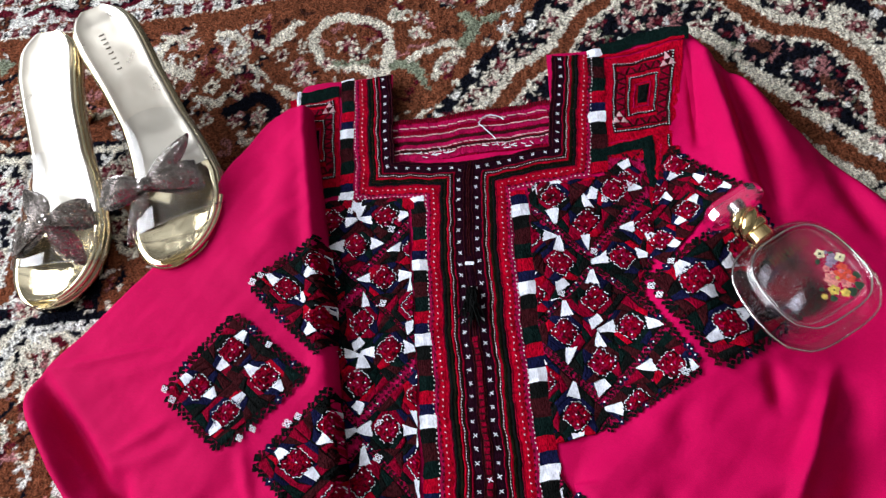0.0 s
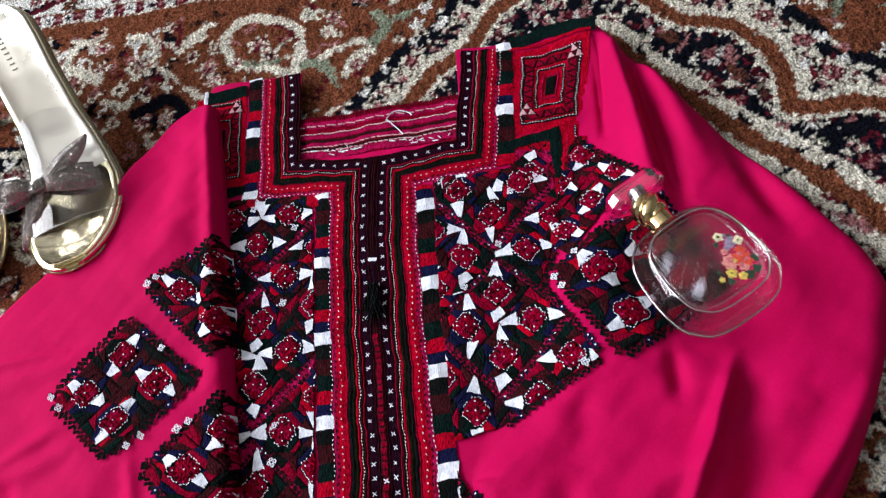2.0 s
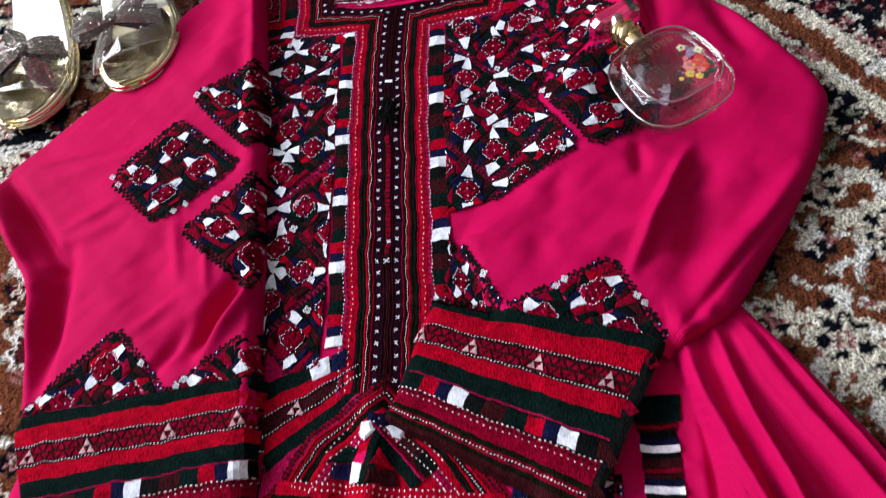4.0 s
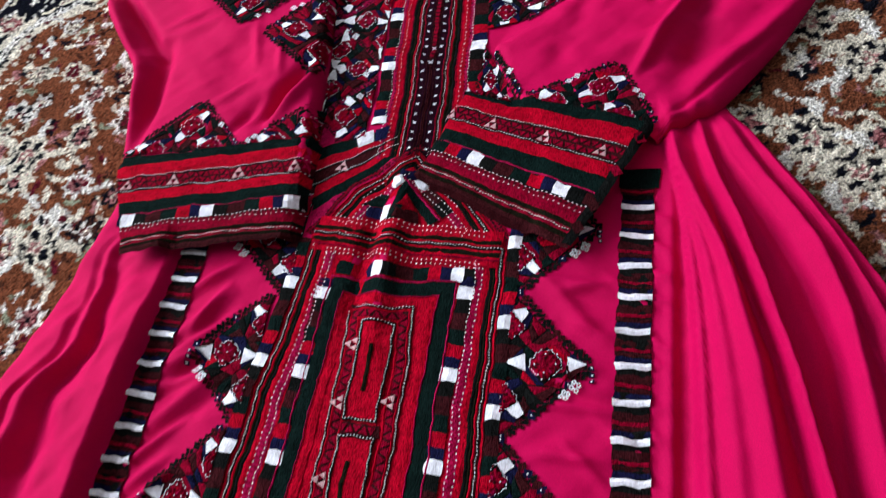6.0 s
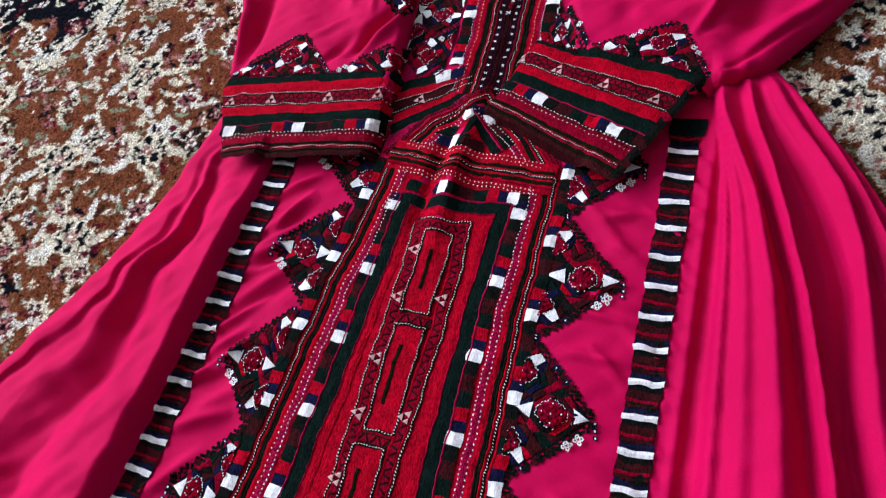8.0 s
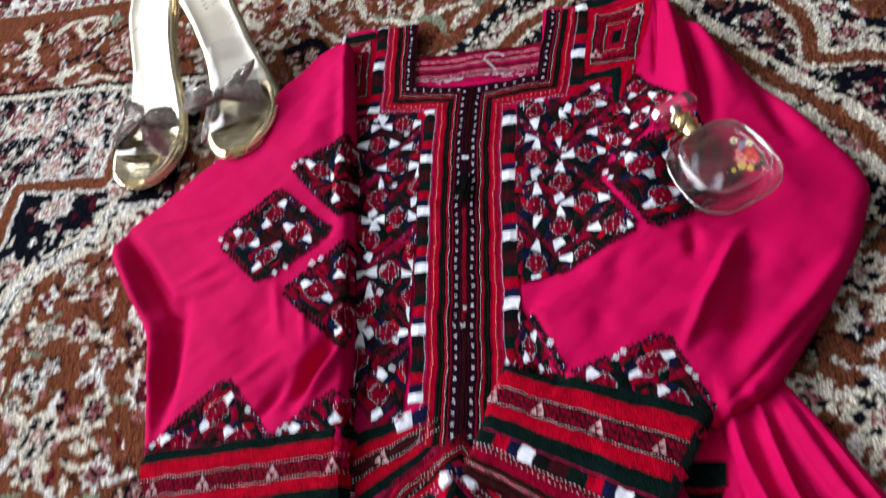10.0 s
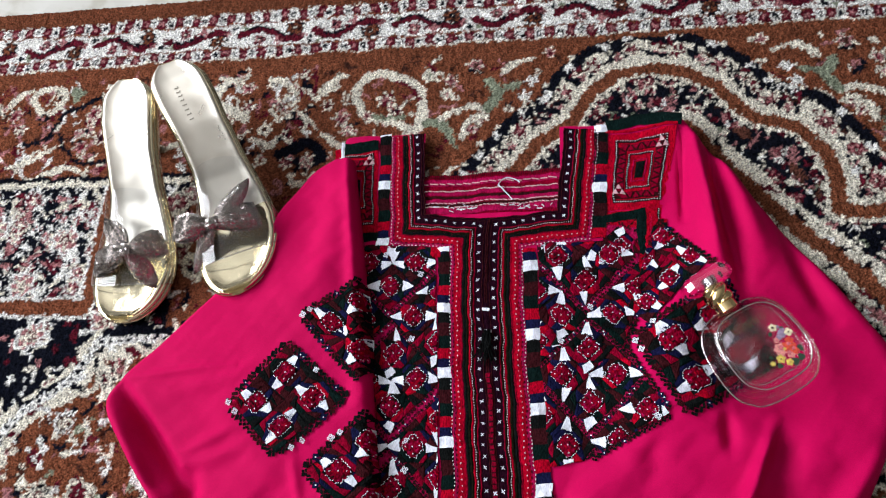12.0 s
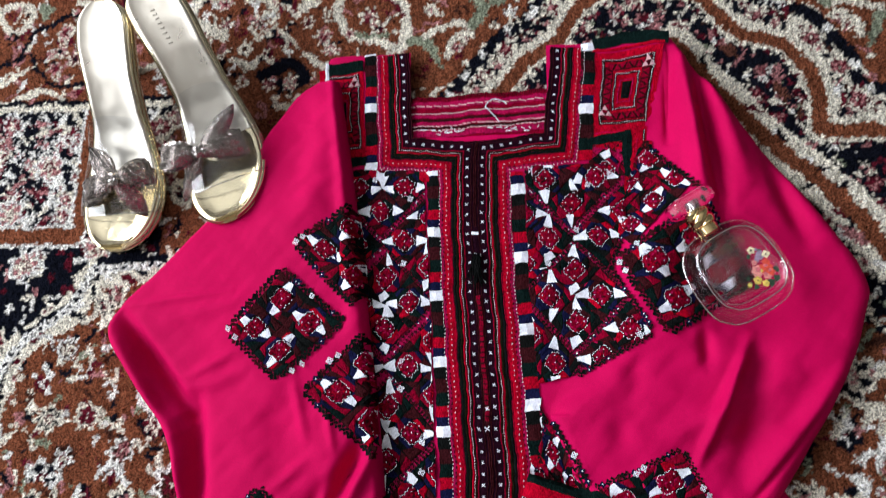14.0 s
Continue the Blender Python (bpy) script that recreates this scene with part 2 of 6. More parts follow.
LEFT_FOLDS = [(BODY_L, .35), (EDGE_3, .62), (lambda y: EDGE_3(y) + .006, .42), (EDGE_2, .72), (DALE, .0), (between(DALE, EDGE_1, .5), .74), (EDGE_1, 1.0), (FOOT_L, .0)]


def body_z(x, y):
    x, y = np.asarray(x, float), np.asarray(y, float)
    z = 0.0075 + 0.0012 * swell(x, y, 34)
    z = z + ridge(x, y, (.020, -.30), (.022, -.47), .010, .006) - ridge(x, y, (.004, -.33), (.0, -.46), .006, .004)
    z = z + 0.0007 * swell(x, y, 95, 1.7) + 0.0009 * swell(x + .3 * y, y - .4 * x, 60, 4.1)
    z = z + ridge(x, y, (.13, -.40), (.17, -.44), .005, .0026) + ridge(x, y, (.135, -.53), (.165, -.52), .006, .002) + ridge(x, y, (-.130, -.54), (-.085, -.49), .0055, .0035) - ridge(x, y, (-.126, -.552), (-.080, -.505), .005, .0025) + ridge(x, y, (-.132, -.49), (-.085, -.445), .004, .0032) + ridge(x, y, (-.120, -.470), (-.100, -.425), .0035, .0028) + ridge(x, y, (-.132, -.585), (-.105, -.555), .004, .0030) - ridge(x, y, (-.128, -.515), (-.100, -.480), .006, .0030) + ridge(x, y, (.150, -.415), (.185, -.405), .0035, .0022) + ridge(x, y, (.160, -.520), (.188, -.545), .0035, .0022) + ridge(x, y, (.128, -.46), (.185, -.475), .005, .0022) + ridge(x, y, (.178, -.40), (.215, -.43), .004, .0016) + ridge(x, y, (.176, -.50), (.215, -.53), .004, .0016) + ridge(x, y, (-.125, -.635), (-.09, -.60), .007, .0025)
    z = z + ridge(x, y, (.2190, -.30), (.2280, -.80), .0042, .0030) - ridge(x, y, (.2245, -.32), (.2345, -.80), .0044, .0014)
    for k in range(14):
        y0 = -.352 - .0225 * k + .004 * math.sin(k * 2.9)
        z = z + ridge(x, y, (.2085, y0), (.2190, y0 - .006 - .004 * math.sin(k * 1.9)), .0036, .0020)
    z = z + .014 * np.exp(-((x - .190) / .034) ** 2 - ((y - .156) / .038) ** 2)
    # short creases beside the pocket, drawn in by the stitching
    for k in range(9):
        y0, lean = -.405 - .031 * k + .006 * math.sin(k * 2.3), .030 + .014 * math.sin(k * 1.7)
        z = z + ridge(x, y, (-.134, y0 - lean), (-.098 + .010 * math.sin(k * 3.1), y0), .0042 + .0014 * math.sin(k), .0040)
        z = z + ridge(x, y, (.138 + .012 * math.sin(k * 2.0), y0), (.186, y0 - .010 - .010 * math.sin(k * 1.3)), .0042 + .0012 * math.cos(k), .0025)
    # the gathered sides of the skirt: folds fan out from the waist
    grow = .010 + .030 * step(-.25, -.42, y)
    z = z + step(-.250, -.285, y) * grow * pleats(x, y + .004 * np.sin(x * 60), RIGHT_FOLDS)
    grow = .006 + .015 * step(-.37, -.52, y)
    z = z + step(-.36, -.41, y) * grow * pleats(x + step(-.162, -.205, x) * (.0045 * np.sin(y * 46 + 1.2) + .0022 * np.sin(y * 105)), y + step(-.160, -.19, x) * (.012 * np.sin(x * 50 + y * 30) + .006 * swell(x, y, 60)), LEFT_FOLDS)
    z = z + step(-.155, -.175, x) * step(-.38, -.43, y) * (.0030 * swell(x, y, 42, 2.2) + .0014 * swell(y, x, 90, 5))
    return z


def arm_rise(x, y, inner, outer, height, rim=0.016):
    d = np.minimum(np.abs(x - inner(y)), np.abs(x - outer(y)))
    inside = (x - inner(y)) * (x - outer(y)) < 0
    r = np.sqrt(np.clip(1 - (1 - np.clip(d / rim, 0, 1)) ** 2, 0, 1))
    return np.where(inside, r, 0.0) * height


def arm_l_z(x, y):
    x, y = np.asarray(x, float), np.asarray(y, float)
    z = arm_rise(x, y, ARM_L_IN, ARM_L_OUT, 0.017, 0.009) * (0.85 + 0.15 * swell(x, y, 22, 2))
    z = z + np.where(z > 0.004, 1, z / 0.004) * (ridge(x, y, (-.330, -.118), (-.258, -.212), .008, .0085) + ridge(x, y, (-.259, -.200), (-.243, -.305), .009, .0060)
         - ridge(x, y, (-.322, -.103), (-.243, -.194), .0065, .0085) + ridge(x, y, (-.318, -.096), (-.215, -.084), .0035, .0014) - ridge(x, y, (-.240, -.180), (-.226, -.300), .008, .0075)
         - ridge(x, y, (-.086, -.216), (-.113, -.276), .0075, .0100) + ridge(x, y, (-.070, -.218), (-.102, -.278), .006, .0055)
         - ridge(x, y, (-.120, -.255), (-.140, -.292), .006, .0045) - ridge(x, y, (-.155, -.18), (-.154, -.245), .022, .003)
         + ridge(x, y, (-.149, -.165), (-.136, -.215), .005, .0022) + ridge(x, y, (-.118, -.185), (-.110, -.225), .004, .0022)
         + ridge(x, y, (-.250, -.162), (-.205, -.140), .005, .0022) + ridge(x, y, (-.162, -.258), (-.136, -.234), .005, .0024)
         + ridge(x, y, (-.27, -.11), (-.20, -.09), .008, .0018) + ridge(x, y, (-.25, -.175), (-.19, -.155), .007, .002) + ridge(x, y, (-.13, .09), (-.15, -.03), .02, .004) + ridge(x, y, (-.129, .150), (-.0975, -.12), .007, .0032) + ridge(x, y, (-.185, .085), (-.205, .03), .014, .0050) - ridge(x, y, (-.150, .08), (-.158, .0), .016, .0020) + .0004 * swell(x, y, 70, 3) + .0003 * swell(y, x, 120, 1))
    return z


def arm_r_z(x, y):
    x, y = np.asarray(x, float), np.asarray(y, float)
    soft = .014 + .040 * step(-.205, -.16, y)
    lean = np.clip((x - ARM_R_IN(y)) / soft, 0, 1)
    z = arm_rise(x, y, lambda v: ARM_R_IN(v) - .05, ARM_R_OUT, 0.014) * np.where(soft > .02, lean * lean * (3 - 2 * lean), np.sqrt(np.clip(1 - (1 - lean) ** 2, 0, 1)))
    on = np.where(z > 0.004, 1, z / 0.004)
    z = z + on * (ridge(x, y, (.200, .15), (.212, -.01), .009, .0085) - ridge(x, y, (.212, .14), (.229, -.02), .0075, .0095)
        - ridge(x, y, (.190, .150), (.186, .05), .0045, .0040) + ridge(x, y, (.222, .12), (.250, .01), .010, .0060) - ridge(x, y, (.268, .04), (.294, -.045), .009, .0060) + ridge(x, y, (.2420, -.126), (.1900, -.232), .005, .0062) - ridge(x, y, (.248, -.130), (.235, -.205), .013, .0055) - ridge(x, y, (.238, -.195), (.221, -.245), .012, .0050)
        - ridge(x, y, (.204, -.122), (.2033, -.155), .006, .0040) - ridge(x, y, (.148, -.146), (.140, -.185), .010, .0026) - ridge(x, y, (.132, -.192), (.128, -.220), .010, .0026)
        - ridge(x, y, (.3000, -.181), (.212, -.2810), .003, .0024)
        + ridge(x, y, (.15, -.22), (.27, -.16), .009, .0030) - ridge(x, y, (.17, -.235), (.28, -.19), .009, .0022)
        + ridge(x, y, (.235, -.245), (.31, -.16), .009, .005) + 0.0007 * swell(x, y, 30, 5) + .0004 * swell(x, y, 75, 2) + .0003 * swell(y, x, 130, 4))
    # the bottle's weight presses the sleeve down
    along_x, along_y = (x - .226) * .8526 + (y + .080) * .5225, -(x - .226) * .5225 + (y + .080) * .8526
    z = z * (1 - .80 * step(1.0, .35, np.hypot(along_x / .055, along_y / .085)))
    return z


def sheet(bm, y0, y1, left, right, zf, nx, ny, rims=(True, True)):
    """A cloth between two edges, row by row; its rims roll down to what lies below."""
    ys = np.linspace(y0, y1, ny)
    u = np.linspace(0, 1, nx)
    u = 0.5 - 0.5 * np.cos(np.pi * u) * (0.25 + 0.75 * np.abs(np.cos(np.pi * u)) ** 0.5)
    u = (u - u[0]) / (u[-1] - u[0])
    L, R = np.broadcast_to(left(ys), ys.shape), np.broadcast_to(right(ys), ys.shape)
    X = L[:, None] + (R - L)[:, None] * u[None, :]
    Y = np.repeat(ys[:, None], nx, 1)
    Z = zf(X, Y)
    d = np.full_like(X, 1.0)
    if rims[0]:
        d = np.minimum(d, (X - L[:, None]) / 0.012)
    if rims[1]:
        d = np.minimum(d, (R[:, None] - X) / 0.012)
    Z = Z * np.sqrt(np.clip(1 - (1 - np.clip(d, 0, 1)) ** 2, 0, 1)) if any(rims) else Z
    grid = [[bm.verts.new((X[j, i], Y[j, i], Z[j, i])) for i in range(nx)] for j in range(ny)]
    for j in range(ny - 1):
        for i in range(nx - 1):
            bm.faces.new((grid[j][i], grid[j + 1][i], grid[j + 1][i + 1], grid[j][i + 1]))


def dot_lerp(c, u, v):
    """A place in a four-cornered field: c = (top left, top right, bottom right, bottom left)."""
    a, b, cc, d = [np.array(p) for p in c]
    return a * (1 - u) * (1 - v) + b * u * (1 - v) + cc * u * v + d * (1 - u) * v


CUFF_L = ((-.236, -.3195), (-.058, -.2935), (-.0525, -.3860), (-.192, -.4130))
CUFF_R = ((.055, -.240), (.206, -.280), (.152, -.390), (.027, -.325))


def in_quad(x, y, c):
    """Distance inside a four-cornered field, negative outside."""
    d = np.full(np.shape(x), 9.0)
    for (ax, ay), (bx, by) in zip(c, c[1:] + c[:1]):
        l = math.hypot(bx - ax, by - ay)
        d = np.minimum(d, -((bx - ax) * (y - ay) - (by - ay) * (x - ax)) / l)
    return d


def cuff_rise(x, y):
    z = np.zeros(np.shape(x))
    for c in (CUFF_L, CUFF_R):
        d = np.clip(in_quad(x, y, c) / 0.012, 0, 1)
        z = np.maximum(z, 0.011 * np.sqrt(1 - (1 - d) ** 2))
    return z


def top_z(x, y):
    """The height of the dress's upper face."""
    x, y = np.asarray(x, float), np.asarray(y, float)
    return body_z(x, y) + np.maximum(np.maximum(arm_l_z(x, y), arm_r_z(x, y)), cuff_rise(x, y))


dress = tagged(new("embroidered_dress"), "bright pink embroidered dress lying flat on a patterned carpet", "dress")
NECK = (-.055, .078, .066)      # left, right and lower side of the neck opening
bm = bmesh.new()
sheet(bm, NECK[2], -1.10, BODY_L, BODY_R, body_z, 430, 560)
sheet(bm, .158, NECK[2], BODY_L, lambda y: np.full_like(y, NECK[0]), body_z, 30, 40, (True, False))
sheet(bm, .158, NECK[2], lambda y: np.full_like(y, NECK[1]), BODY_R, body_z, 40, 40, (False, True))
part("bodice_and_skirt", bm, M_PINK, dress)
bm = bmesh.new()
sheet(bm, .124, -.325, ARM_L_OUT, ARM_L_IN, lambda x, y: body_z(x, y) * (0.3 + 0.7 * step(-.05, .03, x - BODY_L(y))) + arm_l_z(x, y) + 0.0006, 170, 240, (False, False))
part("sleeve", bm, M_PINK, dress)
bm = bmesh.new()
sheet(bm, .155, -.29, ARM_R_IN, ARM_R_OUT, lambda x, y: body_z(x, y) * (0.3 + 0.7 * step(.05, -.03, x - BODY_R(y))) + arm_r_z(x, y) + 0.0006, 170, 240, (False, False))
part("sleeve", bm, M_PINK, dress)

# ---------- embroidery ----------
class Needle:
    """Gathers flat and padded stitches; ends as one mesh that follows the cloth."""

    def __init__(self, surface=top_z):
        self.v, self.f, self.m, self.surface, self.kids = [], [], [], surface, []

    def face(self, pts, mat):
        k = len(self.v)
        self.v.extend(pts)
        self.f.append(tuple(range(k, k + len(pts))))
        self.m.append(mat)

    def weld(self):
        """Joins the strands of one piece along their common edges."""
        seen, places, faces, mats = {}, [], [], []
        for f, m in zip(self.f, self.m):
            ring = []
            for k in f:
                key = tuple(round(float(c) * 2e5) for c in self.v[k])
                if key not in seen:
                    seen[key] = len(places)
                    places.append(self.v[k])
                if seen[key] not in ring:
                    ring.append(seen[key])
            if len(ring) > 2:
                faces.append(tuple(ring))
                mats.append(m)
        if faces:
            self.v, self.f, self.m = places, faces, mats

    def done(self, name, parent, label="", kind=""):
        if name == "wedge":
            self.weld()
        a = np.array(self.v)
        x, y = a[:, 0].copy(), a[:, 1].copy()
        # the hand-sewn bands waver and pucker a little
        a[:, 0] += .0005 * np.sin(y * 105 + 1.1) + .0003 * np.sin(y * 231 + x * 90) + .0003 * np.sin(y * 520 + x * 310)
        a[:, 1] += .0005 * np.sin(x * 118 + .4) + .0003 * np.sin(x * 260 + y * 80) + .0003 * np.sin(x * 480 - y * 350)
        a[:, 2] += self.surface(x, y) + .0005 * np.sin(x * 330 + 1.5 * np.sin(y * 140)) * np.sin(y * 290 + 1.2 * np.sin(x * 170))
        me = bpy.data.meshes.new(name)
        me.from_pydata(a.tolist(), [], self.f)
        me.polygons.foreach_set("material_index", self.m)
        ob = part_mesh(name, me, STITCH, parent, label)
        if kind:
            ob["kind"] = kind
        for kid_name, kid in self.kids:
            if kid.f:
                kid.done(kid_name, ob)
        return ob

    def piece(self, name):
        """A raised piece of its own, to be sewn on the finished field."""
        kid = Needle(self.surface)
        self.kids.append((name, kid))
        return kid


def cut(pts, planes):
    """A polygon cut to the inner side of each line (nx, ny, c)."""
    for nx, ny, c in planes:
        out = []
        for i, p in enumerate(pts):
            q = pts[(i + 1) % len(pts)]
            dp, dq = nx * p[0] + ny * p[1] - c, nx * q[0] + ny * q[1] - c
            if dp >= 0:
                out.append(p)
            if dp * dq < 0:
                t = dp / (dp - dq)
                out.append((p[0] + t * (q[0] - p[0]), p[1] + t * (q[1] - p[1])))
        pts = out
        if len(pts) < 3:
            return []
    return pts


def planes_of(poly):
    """The lines of a convex polygon given in either sense."""
    area = sum(a[0] * b[1] - b[0] * a[1] for a, b in zip(poly, poly[1:] + poly[:1]))
    out = []
    for a, b in zip(poly, poly[1:] + poly[:1]):
        nx, ny = -(b[1] - a[1]), b[0] - a[0]
        if area < 0:
            nx, ny = -nx, -ny
        l = math.hypot(nx, ny)
        out.append((nx / l, ny / l, (nx * a[0] + ny * a[1]) / l))
    return out


def patch(w, pts, mat, lift=0.001, puff=0.0006, clip=()):
    """One padded piece: a fan that swells towards its middle."""
    pts = cut([tuple(p[:2]) for p in pts], clip)
    if len(pts) < 3:
        return
    cx, cy = sum(p[0] for p in pts) / len(pts), sum(p[1] for p in pts) / len(pts)
    mid = [((p[0] * 0.62 + cx * 0.38), (p[1] * 0.62 + cy * 0.38)) for p in pts]
    for i in range(len(pts)):
        j = (i + 1) % len(pts)
        w.face([(*pts[i], lift), (*pts[j], lift), (*mid[j], lift + puff), (*mid[i], lift + puff)], mat)
    w.face([(*p, lift + puff) for p in mid], mat)


def satin(w, quad, mat, lift=0.0017, clip=(), strands=7):
    """A block of satin stitch: strands side by side from one side (a, d) to the other (b, c), their ends uneven, a furrow between each two."""
    a, b, c, d = [np.array(p[:2]) for p in quad]
    lines = []
    for k in range(2 * strands + 1):
        t = k / (2 * strands)
        p, q = a + (d - a) * t, b + (c - b) * t
        e, f = RNG.uniform(-.06, .06), RNG.uniform(-.06, .06)
        up = lift + (RNG.uniform(.0005, .0008) if k % 2 else .0001)
        lines.append(((p + (p - q) * e, lift), ((p + q) / 2, up), (q + (q - p) * f, lift)))
    for l0, l1 in zip(lines[:-1], lines[1:]):
        for m in (0, 1):
            pts = (l0[m], l0[m + 1], l1[m + 1], l1[m])
            if clip:
                flat = cut([tuple(p) for p, z in pts], clip)
                if len(flat) > 2:
                    w.face([(*p, lift + .0004) for p in flat], mat)
            else:
                w.face([(*p, z) for p, z in pts], mat)


def fill(w, poly, mat, lift=0.0004, size=0.006):
    """A plain ground, in small pieces that follow the cloth."""
    planes = planes_of(list(poly))
    xs, ys = [p[0] for p in poly], [p[1] for p in poly]
    for i in range(int((max(xs) - min(xs)) / size) + 1):
        for j in range(int((max(ys) - min(ys)) / size) + 1):
            x, y = min(xs) + i * size, min(ys) + j * size
            pts = cut([(x, y), (x + size, y), (x + size, y + size), (x, y + size)], planes)
            if len(pts) > 2:
                w.face([(*p, lift) for p in pts], mat)


def resample(path, seg):
    out = []
    for a, b in zip(path[:-1], path[1:]):
        n = max(1, int(math.hypot(b[0] - a[0], b[1] - a[1]) / seg + 0.5))
        out.extend((a[0] + (b[0] - a[0]) * k / n, a[1] + (b[1] - a[1]) * k / n) for k in range(n))
    return out + [tuple(path[-1])]


def offset(path, d):
    """A parallel path, d to the right of the way."""
    out = []
    for i, p in enumerate(path):
        n = []
        for a, b in ((i - 1, i), (i, i + 1)):
            if a >= 0 and b < len(path):
                tx, ty = path[b][0] - path[a][0], path[b][1] - path[a][1]
                l = math.hypot(tx, ty) or 1
                n.append((ty / l, -tx / l))
        if len(n) == 1:
            n.append(n[0])
        mx, my = n[0][0] + n[1][0], n[0][1] + n[1][1]
        k = 2 / max(0.35, mx * mx + my * my)
        out.append((p[0] + mx * k * d * 1.0, p[1] + my * k * d * 1.0))
    return out


def ribbon(w, path, width, mat, lift=0.001, puff=0.0005, seg=0.0045, clip=()):
    path = resample(path, seg)
    l, r = offset(path, -width / 2), offset(path, width / 2)
    for i in range(len(path) - 1):
        for e in (l, r):
            quad = [(*e[i], lift), (*e[i + 1], lift), (*path[i + 1], lift + puff), (*path[i], lift + puff)]
            if clip:
                flat = cut([q[:2] for q in quad], clip)
                if len(flat) > 2:
                    w.face([(*p, lift + puff * 0.6) for p in flat], mat)
            else:
                w.face(quad, mat)


def along(path, spacing, start=0.0):
    """Places and ways at even steps along a path."""
    out, want, gone = [], start, 0.0
    for a, b in zip(path[:-1], path[1:]):
        l = math.hypot(b[0] - a[0], b[1] - a[1])
        while l > 0 and want <= gone + l:
            t = (want - gone) / l
            out.append(((a[0] + (b[0] - a[0]) * t, a[1] + (b[1] - a[1]) * t), ((b[0] - a[0]) / l, (b[1] - a[1]) / l)))
            want += spacing
        gone += l
    return out


def length_of(path):
    return sum(math.hypot(b[0] - a[0], b[1] - a[1]) for a, b in zip(path[:-1], path[1:]))


def portion(path, s0, s1):
    out, gone = [], 0.0
    for a, b in zip(path[:-1], path[1:]):
        l = math.hypot(b[0] - a[0], b[1] - a[1])
        lo, hi = max(s0, gone), min(s1, gone + l)
        if hi > lo:
            for s in (lo, hi):
                t = (s - gone) / l
                p = (a[0] + (b[0] - a[0]) * t, a[1] + (b[1] - a[1]) * t)
                if not out or math.hypot(out[-1][0] - p[0], out[-1][1] - p[1]) > 1e-6:
                    out.append(p)
        gone += l
    return out


RNG = random.Random(7)


def dab(w, p, way, a, b, mat, lift, clip=()):
    """One straight stitch, a long and b wide, with a raised back."""
    tx, ty = way
    q = [(p[0] + tx * i * a / 2 - ty * j * b / 2, p[1] + ty * i * a / 2 + tx * j * b / 2) for i, j in ((-1, -1), (1, -1), (1, 1), (-1, 1))]
    q = cut(q, clip) if clip else q
    if len(q) > 2:
        w.face([(*c, lift) for c in q], mat)


def dots(w, path, spacing, a, b, mat, lift=0.0022, slant=0.0, clip=()):
    for p, (tx, ty) in along(path, spacing, spacing / 2):
        c, s = math.cos(slant), math.sin(slant)
        j = RNG.uniform(0.8, 1.15)
        dab(w, p, (tx * c - ty * s, tx * s + ty * c), a * j, b, mat, lift, clip)


def cord(w, path, lift=0.0018, wide=0.0020, pitch=0.0023):
    """A couched cord of black and white strands, twisted."""
    ribbon(w, path, wide, BLACK, lift - .0006, .0004, .006)
    dots(w, path, pitch, pitch * .52, .00062, CORD, lift + .0003, .85)


def crosses(w, path, spacing, size, mat=WHITE, lift=0.0024):
    for p, (tx, ty) in along(path, spacing, spacing / 2):
        turn = RNG.uniform(-0.25, 0.25)
        for k in (0.785, -0.785):
            c, s = math.cos(k + turn), math.sin(k + turn)
            dab(w, p, (tx * c - ty * s, tx * s + ty * c), size * RNG.uniform(0.8, 1.15), size * 0.17, mat, lift + (0.0002 if k > 0 else 0))


def teeth(w, path, pitch, height, mat, lift=0.0018):
    """A row of small triangles, alternately turned."""
    for k, (p, (tx, ty)) in enumerate(along(path, pitch, pitch / 2)):
        s = 1 if k % 2 else -1
        nx, ny = -ty * s, tx * s
        a, h = pitch * 0.62, height / 2
        w.face([(p[0] - tx * a - nx * h, p[1] - ty * a - ny * h, lift), (p[0] + tx * a - nx * h, p[1] + ty * a - ny * h, lift), (p[0] + nx * h, p[1] + ny * h, lift)], mat)


SEQUENCE = ((WHITE, .155), (BLACK, .17), (MAROON, .20), (GREEN, .19), (RED, .155), (NAVY, .13))


def blocks(w, path, width, period, white_at, lift=0.0011, clip=(), strip=None):
    """The strip of coloured blocks; white_at: arc length at a white block's middle. With strip, each block is a piece of its own under it."""
    total = length_of(path)
    s = white_at - period * (0.0775 + math.ceil(white_at / period + 1))
    while s < total:
        for mat, share in SEQUENCE:
            e = s + share * period
            lo, hi = max(s, 0), min(e, total)
            if hi - lo > 0.001:
                own = Needle(w.surface) if strip else w
                ribbon(own, portion(path, lo, hi), width * (1.06 if mat == WHITE else 1), mat, lift, 0.0009 if mat == WHITE else 0.0005, 0.004, clip)
                if strip:
                    own.done("block", strip)
            s = e


def block_strip(surface, paths, parent, label, lift=0.0011):
    """A strip of blocks on a dark tape; paths: (path, width, period, white_at)."""
    w = Needle(surface)
    for path, width, period, white_at in paths:
        ribbon(w, path, width * 0.96, BLACK, lift - 0.0005, 0.0002)
    strip = w.done("block_strip", parent, label)
    for path, width, period, white_at in paths:
        blocks(w, path, width, period, white_at, lift, strip=strip)
    return strip


